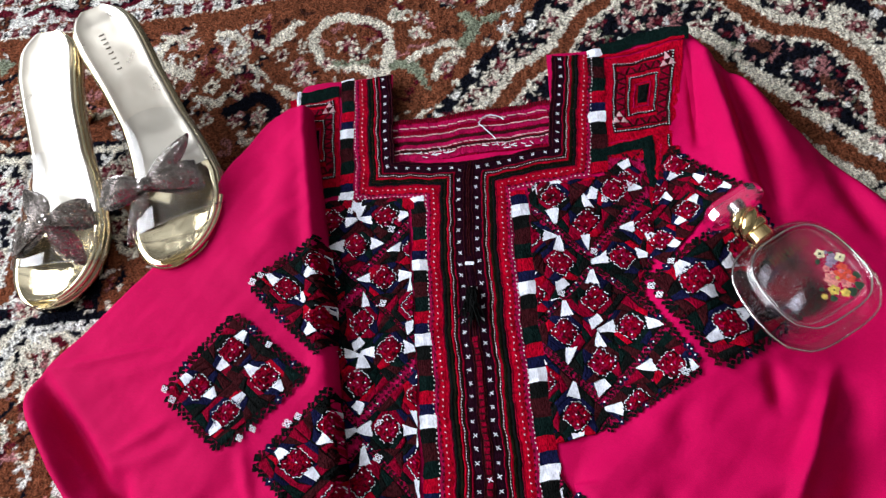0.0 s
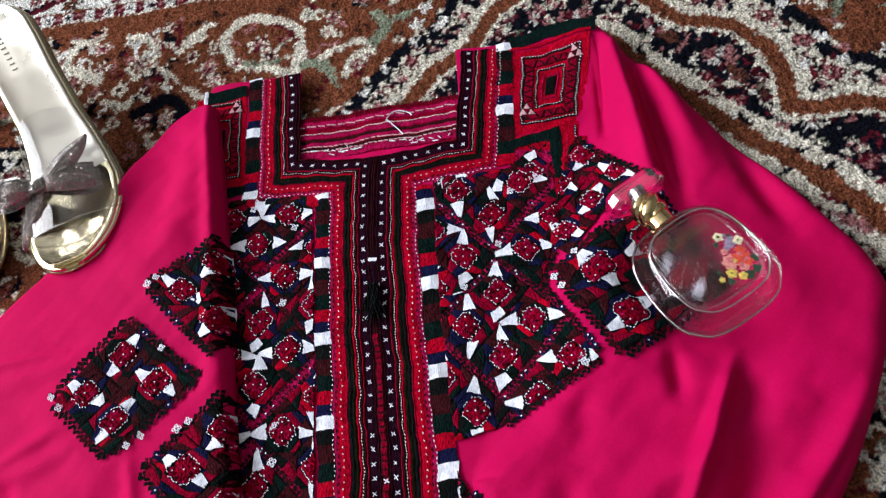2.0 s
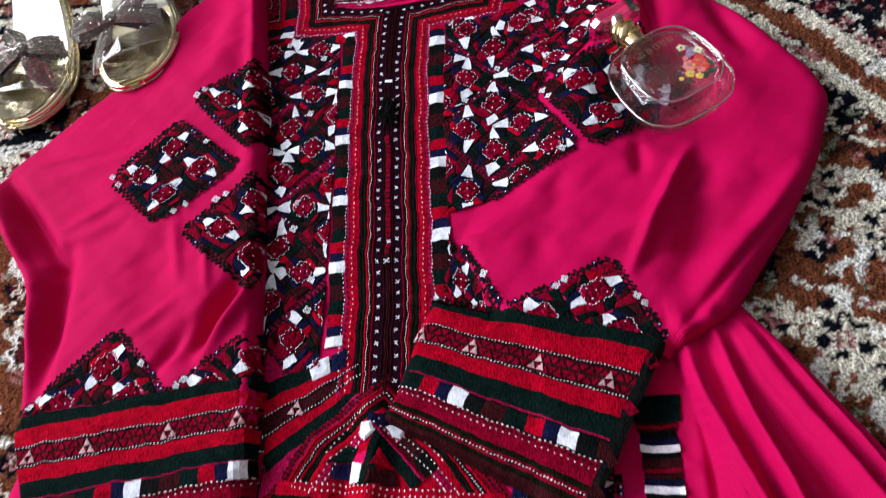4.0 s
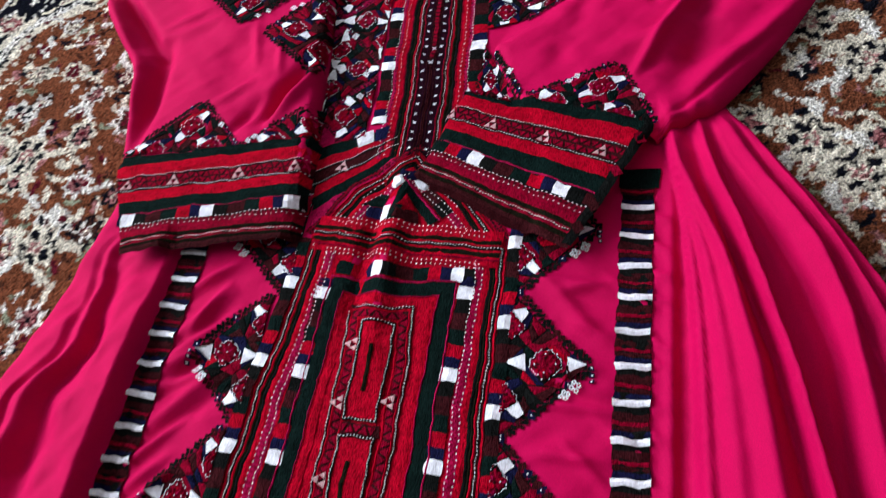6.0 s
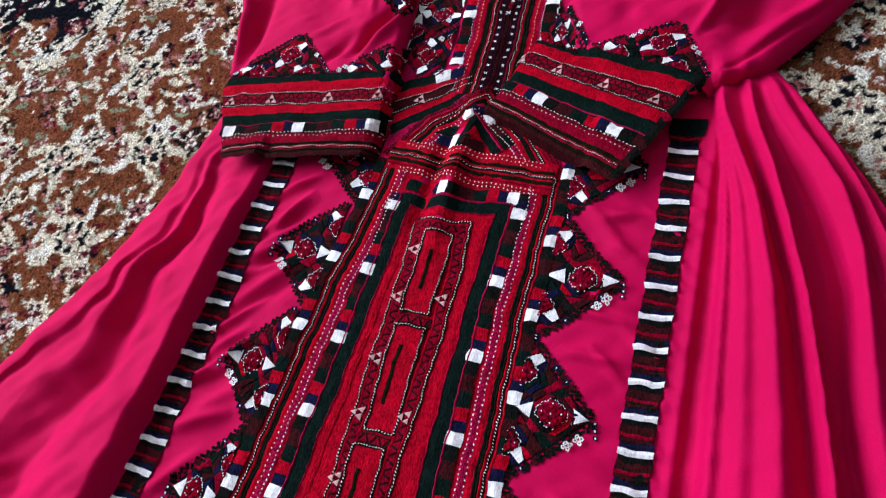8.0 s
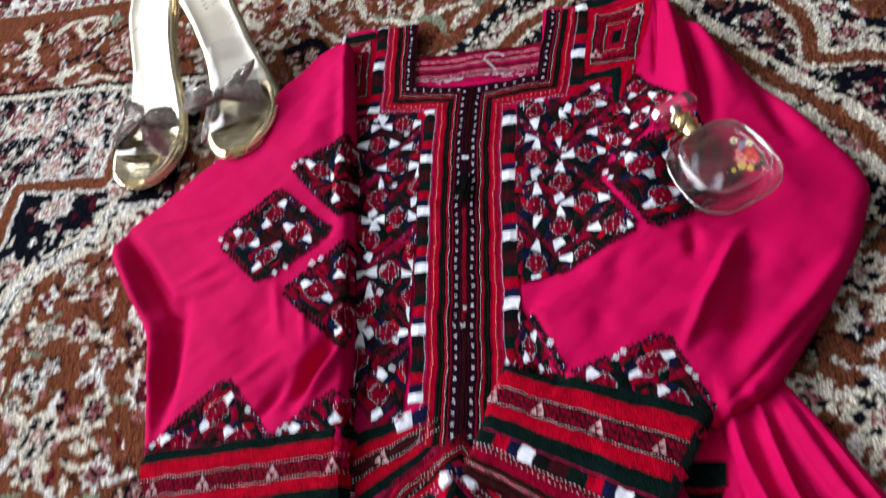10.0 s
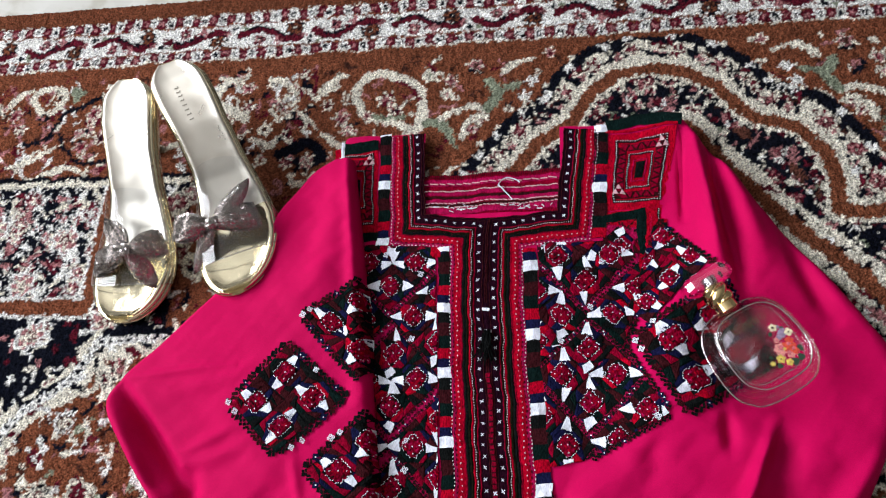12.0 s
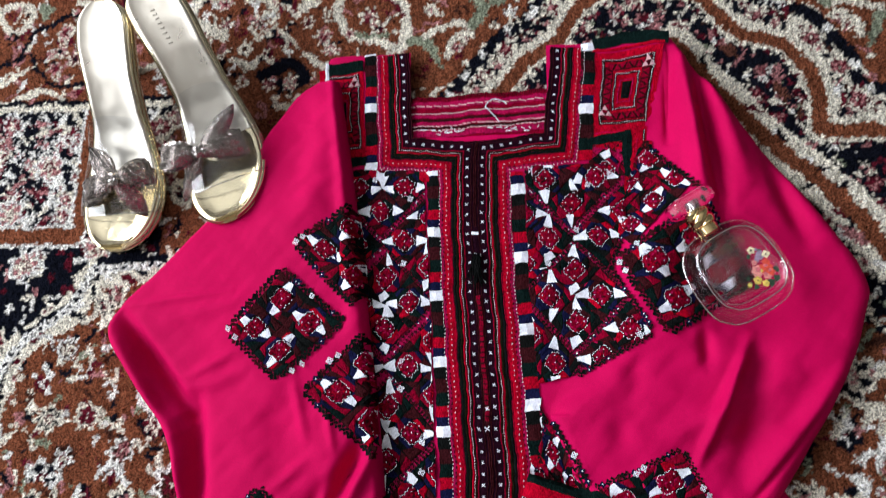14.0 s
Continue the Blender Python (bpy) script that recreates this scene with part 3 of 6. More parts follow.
def floret(w, p, size, mat=WHITE, lift=0.0023, clip=()):
    """Four tiny rings of white thread in a cross."""
    for k in range(4):
        a = k * math.pi / 2 + 0.4
        size *= 1
        c = (p[0] + math.cos(a) * size * 0.46, p[1] + math.sin(a) * size * 0.46)
        for m in range(5):
            b = m * math.tau / 5
            dab(w, (c[0] + math.cos(b) * size * 0.22, c[1] + math.sin(b) * size * 0.22), (-math.sin(b), math.cos(b)), size * 0.26, size * 0.20, mat, lift, clip)


def triple(w, p, size, way=(1, 0), mat=PALE, lift=0.0024):
    """Three small pale triangles, one on two."""
    tx, ty = way
    for ox, oy in ((-.5, -.45), (.5, -.45), (0, .45)):
        c = (p[0] + (tx * ox - ty * oy) * size, p[1] + (ty * ox + tx * oy) * size)
        q = [(c[0] + (tx * i - ty * j) * size * 0.5, c[1] + (ty * i + tx * j) * size * 0.5) for i, j in ((-.9, -.8), (.9, -.8), (0, .95))]
        patch(w, q, mat, lift, 0.0003)


def feathers(w, path, side, clip=(), knots=0.16, big=1.0):
    """The fringe outside a motif: small dark three-leaved sprigs in a row, navy knots with a white eye among them."""
    for k, (p, (tx, ty)) in enumerate(along(path, 0.0044 * (.55 + .45 * big), 0.002)):
        nx, ny = ty * side, -tx * side
        lean = RNG.uniform(-.25, .25)
        nx, ny = nx + tx * lean, ny + ty * lean
        mat = RNG.choice((BLACK, BLACK, BLACK, MAROON))
        eyed = RNG.random() < knots
        for along_by, out_by, size in ((0, .0006, .0017), (-.0014, .0022, .0017), (.0014, .0022, .0017), (0, .0037, .0018)):
            along_by, out_by, size = along_by * big, out_by * big, size * big
            q = (p[0] + tx * along_by + nx * out_by + RNG.uniform(-.0003, .0003), p[1] + ty * along_by + ny * out_by + RNG.uniform(-.0003, .0003))
            dab(w, q, (tx + nx, ty + ny) if abs(tx + nx) + abs(ty + ny) > .3 else (1, 0), size * .8, size * .8, NAVY if eyed else mat, 0.0011, clip)
        if eyed:
            dab(w, (p[0] + nx * .0027, p[1] + ny * .0027), (tx, ty), 0.0010, 0.0010, WHITE, 0.0018, clip)


def flower(w, at, clip=(), lift=0.0016):
    """A crimson square flower of thick knots with a white running stitch round it."""
    def loop(r, n, lobes=.05):
        out = []
        for k in range(n):
            a = k * math.tau / n
            s = r / (abs(math.cos(a)) ** 4 + abs(math.sin(a)) ** 4) ** (1 / 4) * (1 + lobes * math.cos(12 * a)) * RNG.uniform(.95, 1.05)
            out.append(tuple(at(0.5 + s * math.cos(a), 0.5 + s * math.sin(a))))
        return out
    patch(w, loop(.222, 24, .08), CRIMSON, lift, 0.0007, clip)
    for i in range(-2, 3):
        for j in range(-2, 3):
            c = at(0.5 + .084 * i + RNG.uniform(-.02, .02), 0.5 + .084 * j + RNG.uniform(-.02, .02))
            turn = RNG.uniform(0, 3.1)
            way = (math.cos(turn), math.sin(turn))
            tone = RNG.choice((CRIMSON, CRIMSON, CRIMSON, RED, ROSE, MAROON))
            q = [(c[0] + (way[0] * a - way[1] * b) * .5, c[1] + (way[1] * a + way[0] * b) * .5) for a, b in ((-.0030, -.0012), (0, -.0018), (.0030, -.0012), (.0030, .0012), (0, .0018), (-.0030, .0012))]
            patch(w, q, tone, lift + .0006, .0008, clip)
    for i, j in ((0, 0), (1, 1), (-1, 1), (1, -1), (-1, -1)):
        if RNG.random() < .8:
            dab(w, at(0.5 + .13 * i, 0.5 + .13 * j), (0.7, 0.7), 0.0009, 0.0009, WHITE, lift + 0.0019, clip)
    ring = loop(.248, 24, .07)
    for p, (tx, ty) in along(ring + ring[:1], 0.0021, .001):
        if RNG.random() < .78:
            dab(w, p, (tx, ty), RNG.uniform(.0009, .0015), 0.00058, WHITE, lift + 0.0007, clip)


def split(w, pts, tones, clip, lift=0.0010):
    """A field sewn in two unlike halves."""
    k = RNG.randrange(len(pts))
    pts = pts[k:] + pts[:k]
    a = ((pts[0][0] + pts[1][0]) / 2, (pts[0][1] + pts[1][1]) / 2)
    b = ((pts[2][0] + pts[3][0]) / 2, (pts[2][1] + pts[3][1]) / 2)
    one, two = RNG.sample(tones, 2)
    patch(w, [a, pts[1], pts[2], b], one, lift, 0.0005, clip)
    patch(w, [pts[0], a, b, pts[3]], two, lift, 0.0005, clip)


def cell(w, at, white, clip=(), sharp=False):
    """One square of the lattice: a flower, and coloured kites and wedges round it. white: 'up', 'across', 'u' or 'v'."""
    def q(*uv):
        return [tuple(at(u + RNG.uniform(-.025, .025), v + RNG.uniform(-.025, .025))) for u, v in uv]
    corner = {"up": (1, 0, 1, 0), "across": (0, 1, 0, 1)}.get(white, (0, 0, 0, 0))
    kites = (((0, 0), (.40, .02), (.24, .24), (.02, .40)), ((1, 0), (.98, .40), (.76, .24), (.60, .02)),
             ((1, 1), (.60, .98), (.76, .76), (.98, .60)), ((0, 1), (.02, .60), (.24, .76), (.40, .98)))
    for k, kite in enumerate(kites):
        if corner[k]:
            (a, b), p1, p2, p3 = kite
            one, two = (p1, p3) if RNG.random() < 0.5 else (p3, p1)

            def lie(m, h):
                """A place m of the way from the corner to the flower, h of the kite's width to the side."""
                return (a + (p2[0] - a) * m + (one[0] - two[0]) * h, b + (p2[1] - b) * m + (one[1] - two[1]) * h)
            patch(w, q((a, b), p2, one), NAVY, 0.0010, 0.0005, clip)
            patch(w, q((a, b), two, p2), RNG.choice((BLACK, GREEN, MAROON, NAVY)), 0.0010, 0.0004, clip)
            s = RNG.uniform(-.08, .12)
            pose = RNG.random()
            if sharp:
                wedge = q(lie(.03, .02), lie(1.02, .33), lie(1.04, -.30), lie(.05, -.02))
            elif pose < .32:
                wedge = q(lie(.0, .03), lie(1.04, .31 + s), lie(1.08, -.16 + s), lie(.12, -.08))
            elif pose < .62:
                wedge = q(lie(.0, .06), lie(1.04, .34 + s), lie(1.10, -.22 + s), lie(.06, -.07))
            elif pose < .85:
                wedge = q(lie(.10, .10 + s), lie(1.06, .32), lie(1.06, -.20), lie(.06, -.06 + s))
            else:
                wedge = q(lie(.06, .24), lie(.76, .34), lie(1.08, -.04), lie(.62, -.26))
            if sharp:
                patch(w.piece("wedge"), wedge, WHITE, 0.0018, 0.0006, clip)
            else:
                satin(w.piece("wedge"), wedge, WHITE, 0.0018, clip)
        else:
            split(w, q(*kite), (BLACK, MAROON, GREEN, MAROON, CRIMSON), clip)
    sides = (((.40, .02), (.60, .02), (.75, .25), (.25, .25)), ((.98, .40), (.98, .60), (.75, .75), (.75, .25)),
             ((.60, .98), (.40, .98), (.25, .75), (.75, .75)), ((.02, .60), (.02, .40), (.25, .25), (.25, .75)))
    for k, (a, b, c, d) in enumerate(sides):
        if (white == "v" and k in (0, 2)) or (white == "u" and k in (1, 3)):
            def lerp(p, r, t):
                return (p[0] + (r[0] - p[0]) * t, p[1] + (r[1] - p[1]) * t)
            patch(w, q(a, b, c, d), NAVY, 0.0010, 0.0004, clip)
            satin(w.piece("wedge"), q(lerp(a, b, -.10), lerp(d, c, .12), lerp(d, c, .64), lerp(a, b, .52)), WHITE, 0.0017, clip, 8)
            patch(w, q(lerp(a, b, -.9), lerp(a, b, -.30), lerp(d, c, .18), d), RNG.choice((CRIMSON, RED, MAROON)), 0.0012, 0.0004, clip)
        else:
            split(w, q(a, b, c, d), (RED, NAVY, GREEN, MAROON, CRIMSON, CRIMSON, NAVY, BLACK), clip, .0011)
    flower(w.piece("flower"), at, clip)


def motif(w, c, nu=2, nv=2, style="star", clip=(), ground=0.0006):
    """A lattice field with corners c (top, right, bottom, left), of nu by nv squares."""
    g = planes_of([tuple(p) for p in c])
    if clip:
        poly = cut([tuple(p) for p in c], clip)
        if len(poly) < 3:
            return
    else:
        poly = [tuple(p) for p in c]
    fill(w, poly, BLACK, ground)
    for i in range(nu):
        for j in range(nv):
            def at(u, v, i=i, j=j):
                return dot_lerp(c, (i + u) / nu, (j + v) / nv)
            same = (i + j) % 2 == 0
            kind = {"star": "up" if same else "across", "side": "v" if same else "u", "point": ("v" if i == 0 else "u") if same else "across"}[style]
            if kind in ("up", "across") and style == "star" and RNG.random() < .3:
                kind = "across" if kind == "up" else "up"
            cell(w, at, kind, clip, style == "point")


def diamond(x, y, hx, hy=None, turn=0.0):
    hy = hy or hx
    co, si = math.cos(turn), math.sin(turn)
    return [(x + a * co - b * si, y + a * si + b * co) for a, b in ((0, hy), (hx, 0), (0, -hy), (-hx, 0))]


def fringe(w, c, sides, clip=(), big=1.0):
    """Feather stitches on the given sides of a field (0: top to right, then on round)."""
    for k in sides:
        feathers(w, [tuple(c[k]), tuple(c[(k + 1) % 4])], -1, clip, .16 if big == 1 else .10, big)


# --- neckband and placket, one half and its mirror ---
AXIS = [(.010, .060), (.0085, 0), (.012, -.08), (.019, -.18), (.024, -.25), (.025, -.305)]
HALF_L = [(-.056, .158), (-.0505, .066)] + AXIS
HALF_R = [(.083, .156), (.0735, .066)] + AXIS
for half, sign in ((HALF_L, 1), (HALF_R, -1)):
    w = Needle(body_z)

    def line(d0, d1, mat, lift=0.001, puff=0.0005):
        ribbon(w, offset(half, sign * (d0 + d1) / 2000), (d1 - d0) / 1000, mat, lift, puff)

    line(0, 11.2, PLUM, 0.0007, 0.0004)
    line(0.2, 1.4, MAROON, 0.0012, 0.0005)
    line(3.0, 3.8, MAROON, 0.0012, 0.0005)
    line(10.4, 11.6, CRIMSON, 0.0011, 0.0005)
    line(11.6, 13.0, OLIVE, 0.0010, 0.0005)
    line(13.0, 14.8, MAROON, 0.0010, 0.0005)
    line(14.8, 16.4, RED, 0.0011, 0.0005)
    line(16.4, 19.0, OLIVE, 0.0010, 0.0006)
    line(19.0, 21.8, BLACK, 0.0010, 0.0006)
    line(21.8, 23.0, CRIMSON, 0.0010, 0.0005)
    line(23.0, 29.5, RED, 0.0010, 0.0006)
    line(29.5, 33.0, ROSE, 0.0008, 0.0004)
    dots(w, offset(half, sign * .0139), 0.0021, 0.0010, 0.0006, CORD)
    dots(w, offset(half, sign * .0265), 0.0046, 0.0011, 0.0007, CORD)
    dots(w, offset(half, sign * .0300), 0.0044, 0.0022, 0.0010, MAROON, 0.0017)
    dots(w, offset(half, sign * .0328), 0.0034, 0.0013, 0.0007, CORD)
    crosses(w, offset(half, sign * .0070), 0.0092, 0.0034)
    w.done("neck_border", dress, "dark red striped border with white cross stitches")

w = Needle(body_z)
# Sunken black ribbon paints the shade inside the open neck slit.
ribbon(w, portion(AXIS, 0.0, 0.085), 0.0026, BLACK, 0.0014, -0.0008)
crimson_row = portion(AXIS, 0.150, 0.262)
ribbon(w, crimson_row, 0.0050, MAROON, 0.0014, 0.0004)
dots(w, crimson_row, 0.0046, 0.0036, 0.0034, CRIMSON, 0.0021)
for s in (0.092, 0.112):
    dab(w, portion(AXIS, s, s + .001)[0], (1, -.1), 0.0062, 0.0026, WHITE, 0.0026)
ribbon(w, portion(AXIS, 0.086, 0.118), 0.0046, PLUM, 0.0015, 0.0005)
for s in (0.245, 0.262):
    crosses(w, portion(AXIS, s, s + 0.009), 0.009, 0.0052)
w.done("placket_seam", dress, kind="stuff")

BLOCK_LABEL = "strip of white, navy, red and black blocks"
block_strip(body_z, [([(-.0955, .158), (-.0900, .034)], 0.0115, 0.062, 0.059), ([(-.0845, .0285), (-.0290, .0255)], 0.0105, 0.060, 0.003),
                     ([(-.0315, .031), (-.0295, 0), (-.0260, -.08), (-.0190, -.18), (-.0130, -.27)], 0.0115, 0.0597, 0.060)], dress, BLOCK_LABEL)
block_strip(body_z, [([(.1185, .157), (.1110, .036)], 0.0130, 0.066, 0.003), ([(.1060, .0285), (.0560, .0265)], 0.0105, 0.060, 0.042),
                     ([(.0480, .028), (.0490, 0), (.0520, -.08), (.0585, -.18), (.0620, -.25)], 0.0125, 0.0655, 0.0175)], dress, BLOCK_LABEL)


# --- shoulder patches: nested squares of red and brown ---
def nested(w, c, core=True):
    fill(w, c, RED, 0.0008, 0.005)

    def loop(m, n=None):
        n = m if n is None else n
        pts = [tuple(dot_lerp(c, u, v)) for u, v in ((m, n), (1 - m, n), (1 - m, 1 - n), (m, 1 - n))]
        return pts + pts[:1]
    ribbon(w, loop(.135, .11), 0.0022, MAROON, 0.0011)
    cord(w, loop(.12, .10))
    ribbon(w, loop(.215, .185), 0.0075, MAROON, 0.0010)
    teeth(w, loop(.215, .185), 0.0050, 0.0060, CRIMSON)
    cord(w, loop(.32, .28))
    ribbon(w, loop(.40, .36), 0.0010, ROSE, 0.0012)
    patch(w, [tuple(dot_lerp(c, u, v)) for u, v in ((.44, .38), (.58, .38), (.58, .60), (.44, .60))], BLACK, 0.0014)
    for u, v in ((.80, .17), (.20, .74)):
        triple(w, tuple(dot_lerp(c, u, v)), 0.0062)


w = Needle(body_z)
nested(w, ((.1250, .1455), (.1870, .1455), (.1720, .0660), (.1185, .0640)))
ribbon(w, [(.1235, .1555), (.150, .1590), (.192, .1520)], 0.0125, GREEN, 0.0010, 0.0008)
ribbon(w, [(.1215, .1485), (.188, .1480)], 0.0030, RED, 0.0012)
fill(w, ((.1120, .0625), (.1720, .0660), (.1670, .0440), (.1120, .0500)), RED, 0.0007, 0.005)
fill(w, ((.1500, .0600), (.1690, .0600), (.1640, .0050), (.1520, .0050)), RED, 0.0007, 0.005)
ribbon(w, [(.1110, .0545), (.1490, .0605), (.1515, .0020)], 0.0088, GREEN, 0.0013, 0.0006)
inner = [(.1130, .0510), (.1455, .0560), (.1475, .0200), (.1130, .0200)]
fill(w, inner, ROSE, 0.0006, 0.005)
for k in range(60):
    dab(w, (RNG.uniform(.113, .147), RNG.uniform(.02, .056)), (math.cos(k), math.sin(k)), 0.0042, 0.0016, RNG.choice((MAROON, BLACK, CRIMSON)), 0.0008, planes_of(inner))
motif(w, diamond(.129, .026, .022), nu=1, nv=1, clip=planes_of(inner), ground=0.0009)
cord(w, [(.1650, .0640), (.1630, .0280)])
dots(w, [(.1580, .0560), (.1570, .0180)], 0.0027, 0.0012, 0.0010, ROSE)
w.done("shoulder_patch", dress, "red shoulder patch of nested squares")
w = Needle(body_z)
nested(w, ((-.1480, .1430), (-.1030, .1450), (-.0965, .0480), (-.1350, .0480)))
ribbon(w, [(-.1400, .1420), (-.1020, .1460)], 0.0130, GREEN, 0.0014, 0.0008)
ribbon(w, [(-.1390, .1280), (-.1390, .1500)], 0.0036, WHITE, 0.0020, 0.0006)
ribbon(w, [(-.1340, .0420), (-.0955, .0440)], 0.0100, GREEN, 0.0012)
w.done("shoulder_patch", dress, "red shoulder patch of nested squares")

# --- breast panels: lattice diamonds set in rose bands ---
H = 0.0445
w = Needle(body_z)
PANEL_L = [(-.125, .036), (-.0375, .033), (-.0320, -.08), (-.0250, -.18), (-.0190, -.285), (-.110, -.300)]
lp = planes_of(PANEL_L)
fill(w, PANEL_L, ROSE, 0.0004)
for k in range(700):
    p = (RNG.uniform(-.12, -.02), RNG.uniform(-.29, .02))
    dab(w, p, (math.cos(k), math.sin(k)), 0.0036, 0.0012, RNG.choice((CRIMSON, CRIMSON, MAROON)), 0.0006, lp)
for x, y in ((-.079, .016), (-.033, -.038), (-.072, -.095), (-.027, -.153), (-.067, -.210), (-.021, -.264), (-.122, -.04), (-.115, -.152), (-.110, -.262)):
    motif(w, diamond(x, y, H, H * 1.06), clip=lp)
    fringe(w, diamond(x, y, H, H * 1.06), (0, 1, 2, 3), lp, .6)
for p in ((-.052, .004), (-.057, -.058), (-.055, -.148), (-.036, -.217), (-.056, -.172), (-.036, -.242), (-.085, .024)):
    floret(w, p, 0.0040)
w.done("breast_panel", dress, "panel of white, crimson and dark lattice embroidery")

w = Needle(lambda x, y: top_z(x, y) + .0009)
P1 = [(.0560, .0325), (.1440, .0325), (.1450, -.0200), (.1270, -.0660), (.0570, -.0660)]
P2 = [(.0570, -.0660), (.1270, -.0660), (.1585, -.1260), (.0950, -.1600), (.0640, -.1680)]
P3 = [(.0630, -.1600), (.0900, -.1620), (.0770, -.1860), (.0740, -.2030), (.1000, -.2500), (.0690, -.2500)]
for P in (P1, P2, P3):
    pp = planes_of(P)
    fill(w, P, ROSE, 0.0004)
    lo_x, hi_x, lo_y, hi_y = min(p[0] for p in P), max(p[0] for p in P), min(p[1] for p in P), max(p[1] for p in P)
    for k in range(260):
        dab(w, (RNG.uniform(lo_x, hi_x), RNG.uniform(lo_y, hi_y)), (math.cos(k), math.sin(k)), 0.0036, 0.0012, RNG.choice((MAROON, CRIMSON, CRIMSON)), 0.0006, pp)
    for x, y in ((.097, .019), (.054, -.038), (.142, -.037), (.098, -.091), (.057, -.150), (.142, -.146), (.060, -.262), (.100, -.204)):
        motif(w, diamond(x, y, H, H * 1.06), clip=pp)
        fringe(w, diamond(x, y, H, H * 1.06), (0, 1, 2, 3), pp, .6)
for p in ((.101, -.030), (.075, -.062), (.112, .012), (.150, -.128), (.146, -.125)):
    floret(w, p, 0.0038)
feathers(w, [(.1270, -.0660), (.1585, -.1260)], -1)
feathers(w, [(.1585, -.1260), (.0950, -.1600)], -1)
feathers(w, [(.0760, -.2030), (.1010, -.2500)], -1)
feathers(w, [(.1450, -.0200), (.1270, -.0660)], -1)
w.done("breast_panel", dress, "panel of white, crimson and dark lattice embroidery")

# --- motifs on the sleeves ---
w = Needle(lambda x, y: top_z(x, y) + .0012)
c = [(-.167, -.068), (-.111, -.114), (-.163, -.162), (-.210, -.122)]
motif(w, c, style="side")
fringe(w, c, (0, 1, 2, 3), big=1.3)
for p in ((-.212, -.120), (-.205, -.128), (-.135, -.091), (-.150, -.158), (-.141, -.152)):
    floret(w, p, 0.0036)
w.done("sleeve_motif", dress, "dark lattice diamond with a stitched fringe")
for corners, tip in (([(-.104, -.008), (-.048, -.054), (-.096, -.098), (-.153, -.042)], (-.154, -.041)), ([(-.086, -.128), (-.030, -.176), (-.072, -.228), (-.136, -.175)], (-.116, -.149))):
    w = Needle(lambda x, y: top_z(x, y) + .0012)
    edge = planes_of([(-.30, .05), (-.1040, .05), (-.0870, -.09), (-.0740, -.188), (-.0665, -.25), (-.30, -.25)])
    motif(w, corners, style="side", clip=edge)
    fringe(w, corners, (2, 3), edge, 1.3)
    floret(w, tip, 0.0040)
    floret(w, (tip[0] + .007, tip[1] + .005), 0.0036)
    w.done("sleeve_motif", dress, "dark lattice diamond with a stitched fringe")
w = Needle(lambda x, y: top_z(x, y) + .0012)
c = [(.211, -.014), (.246, -.080), (.174, -.124), (.139, -.058)]
motif(w, c, nu=2, nv=2, style="side")
fringe(w, c, (0, 1, 2, 3), big=1.3)
floret(w, (.137, -.062), 0.0040)
floret(w, (.141, -.070), 0.0036)
w.done("sleeve_motif", dress, "dark lattice diamond with a stitched fringe")
w = Needle(lambda x, y: top_z(x, y) + .0012)
c = [(.168, .054), (.208, .012), (.149, -.047), (.109, -.006)]
slope = planes_of([(.162, .052), (.209, -.008), (.150, -.060), (.134, -.030), (.154, .030)])
ribbon(w, [(.166, .054), (.157, .030), (.138, -.032)], 0.013, RED, 0.0002)
motif(w, c, nu=2, nv=3, style="side", clip=slope)
feathers(w, [(.162, .050), (.209, -.008)], -1, (), .16, 1.3)
floret(w, (.152, -.046), 0.0036)
w.done("sleeve_motif", dress, "dark lattice diamond with a stitched fringe")


# --- cuffs ---
def cuff_rows(w, c, whites, flowers):
    def row(v0, v1, mat, lift=0.001, puff=0.0006):
        n = 24
        for k in range(n):
            q = [tuple(dot_lerp(c, u, v)) for u, v in ((k / n, v0), ((k + 1) / n, v0), ((k + 1) / n, v1), (k / n, v1))]
            m0, m1 = [tuple(dot_lerp(c, u, (v0 + v1) / 2)) for u in (k / n, (k + 1) / n)]
            w.face([(*q[0], lift), (*q[1], lift), (*m1, lift + puff), (*m0, lift + puff)], mat)
            w.face([(*m0, lift + puff), (*m1, lift + puff), (*q[2], lift), (*q[3], lift)], mat)

    def way(v):
        return [tuple(dot_lerp(c, u / 20, v)) for u in range(21)]
    for v0, v1, mat in ((0, .095, GREEN), (.095, .225, RED), (.225, .245, MAROON), (.245, .365, MAROON), (.365, .48, RED), (.48, .595, GREEN),
                        (.595, .607, ROSE), (.607, .725, BLACK), (.725, .765, CRIMSON), (.765, .84, CRIMSON), (.84, .875, OLIVE), (.875, .915, CRIMSON), (.915, .945, OLIVE), (.945, 1.0, MAROON)):
        row(v0, v1, mat)
    teeth(w, way(.275), 0.0046, 0.0046, CRIMSON)
    teeth(w, way(.335), 0.0046, 0.0046, CRIMSON)
    cord(w, way(.232))
    cord(w, way(.372))
    dots(w, way(.725), 0.0034, 0.0015, 0.0008, CORD)
    dots(w, way(.765), 0.0042, 0.0010, 0.0008, CORD)
    dots(w, way(.745), 0.0042, 0.0020, 0.0014, MAROON)
    cord(w, way(.895))
    strip = way(.666)
    blocks(w, strip, 0.0105, whites[1] * length_of(strip), whites[0] * length_of(strip), 0.0021)
    for u in flowers:
        a, b = dot_lerp(c, u, .305), dot_lerp(c, u + .05, .305)
        d = (b - a) / np.hypot(*(b - a))
        triple(w, tuple(a), 0.0056, tuple(d))


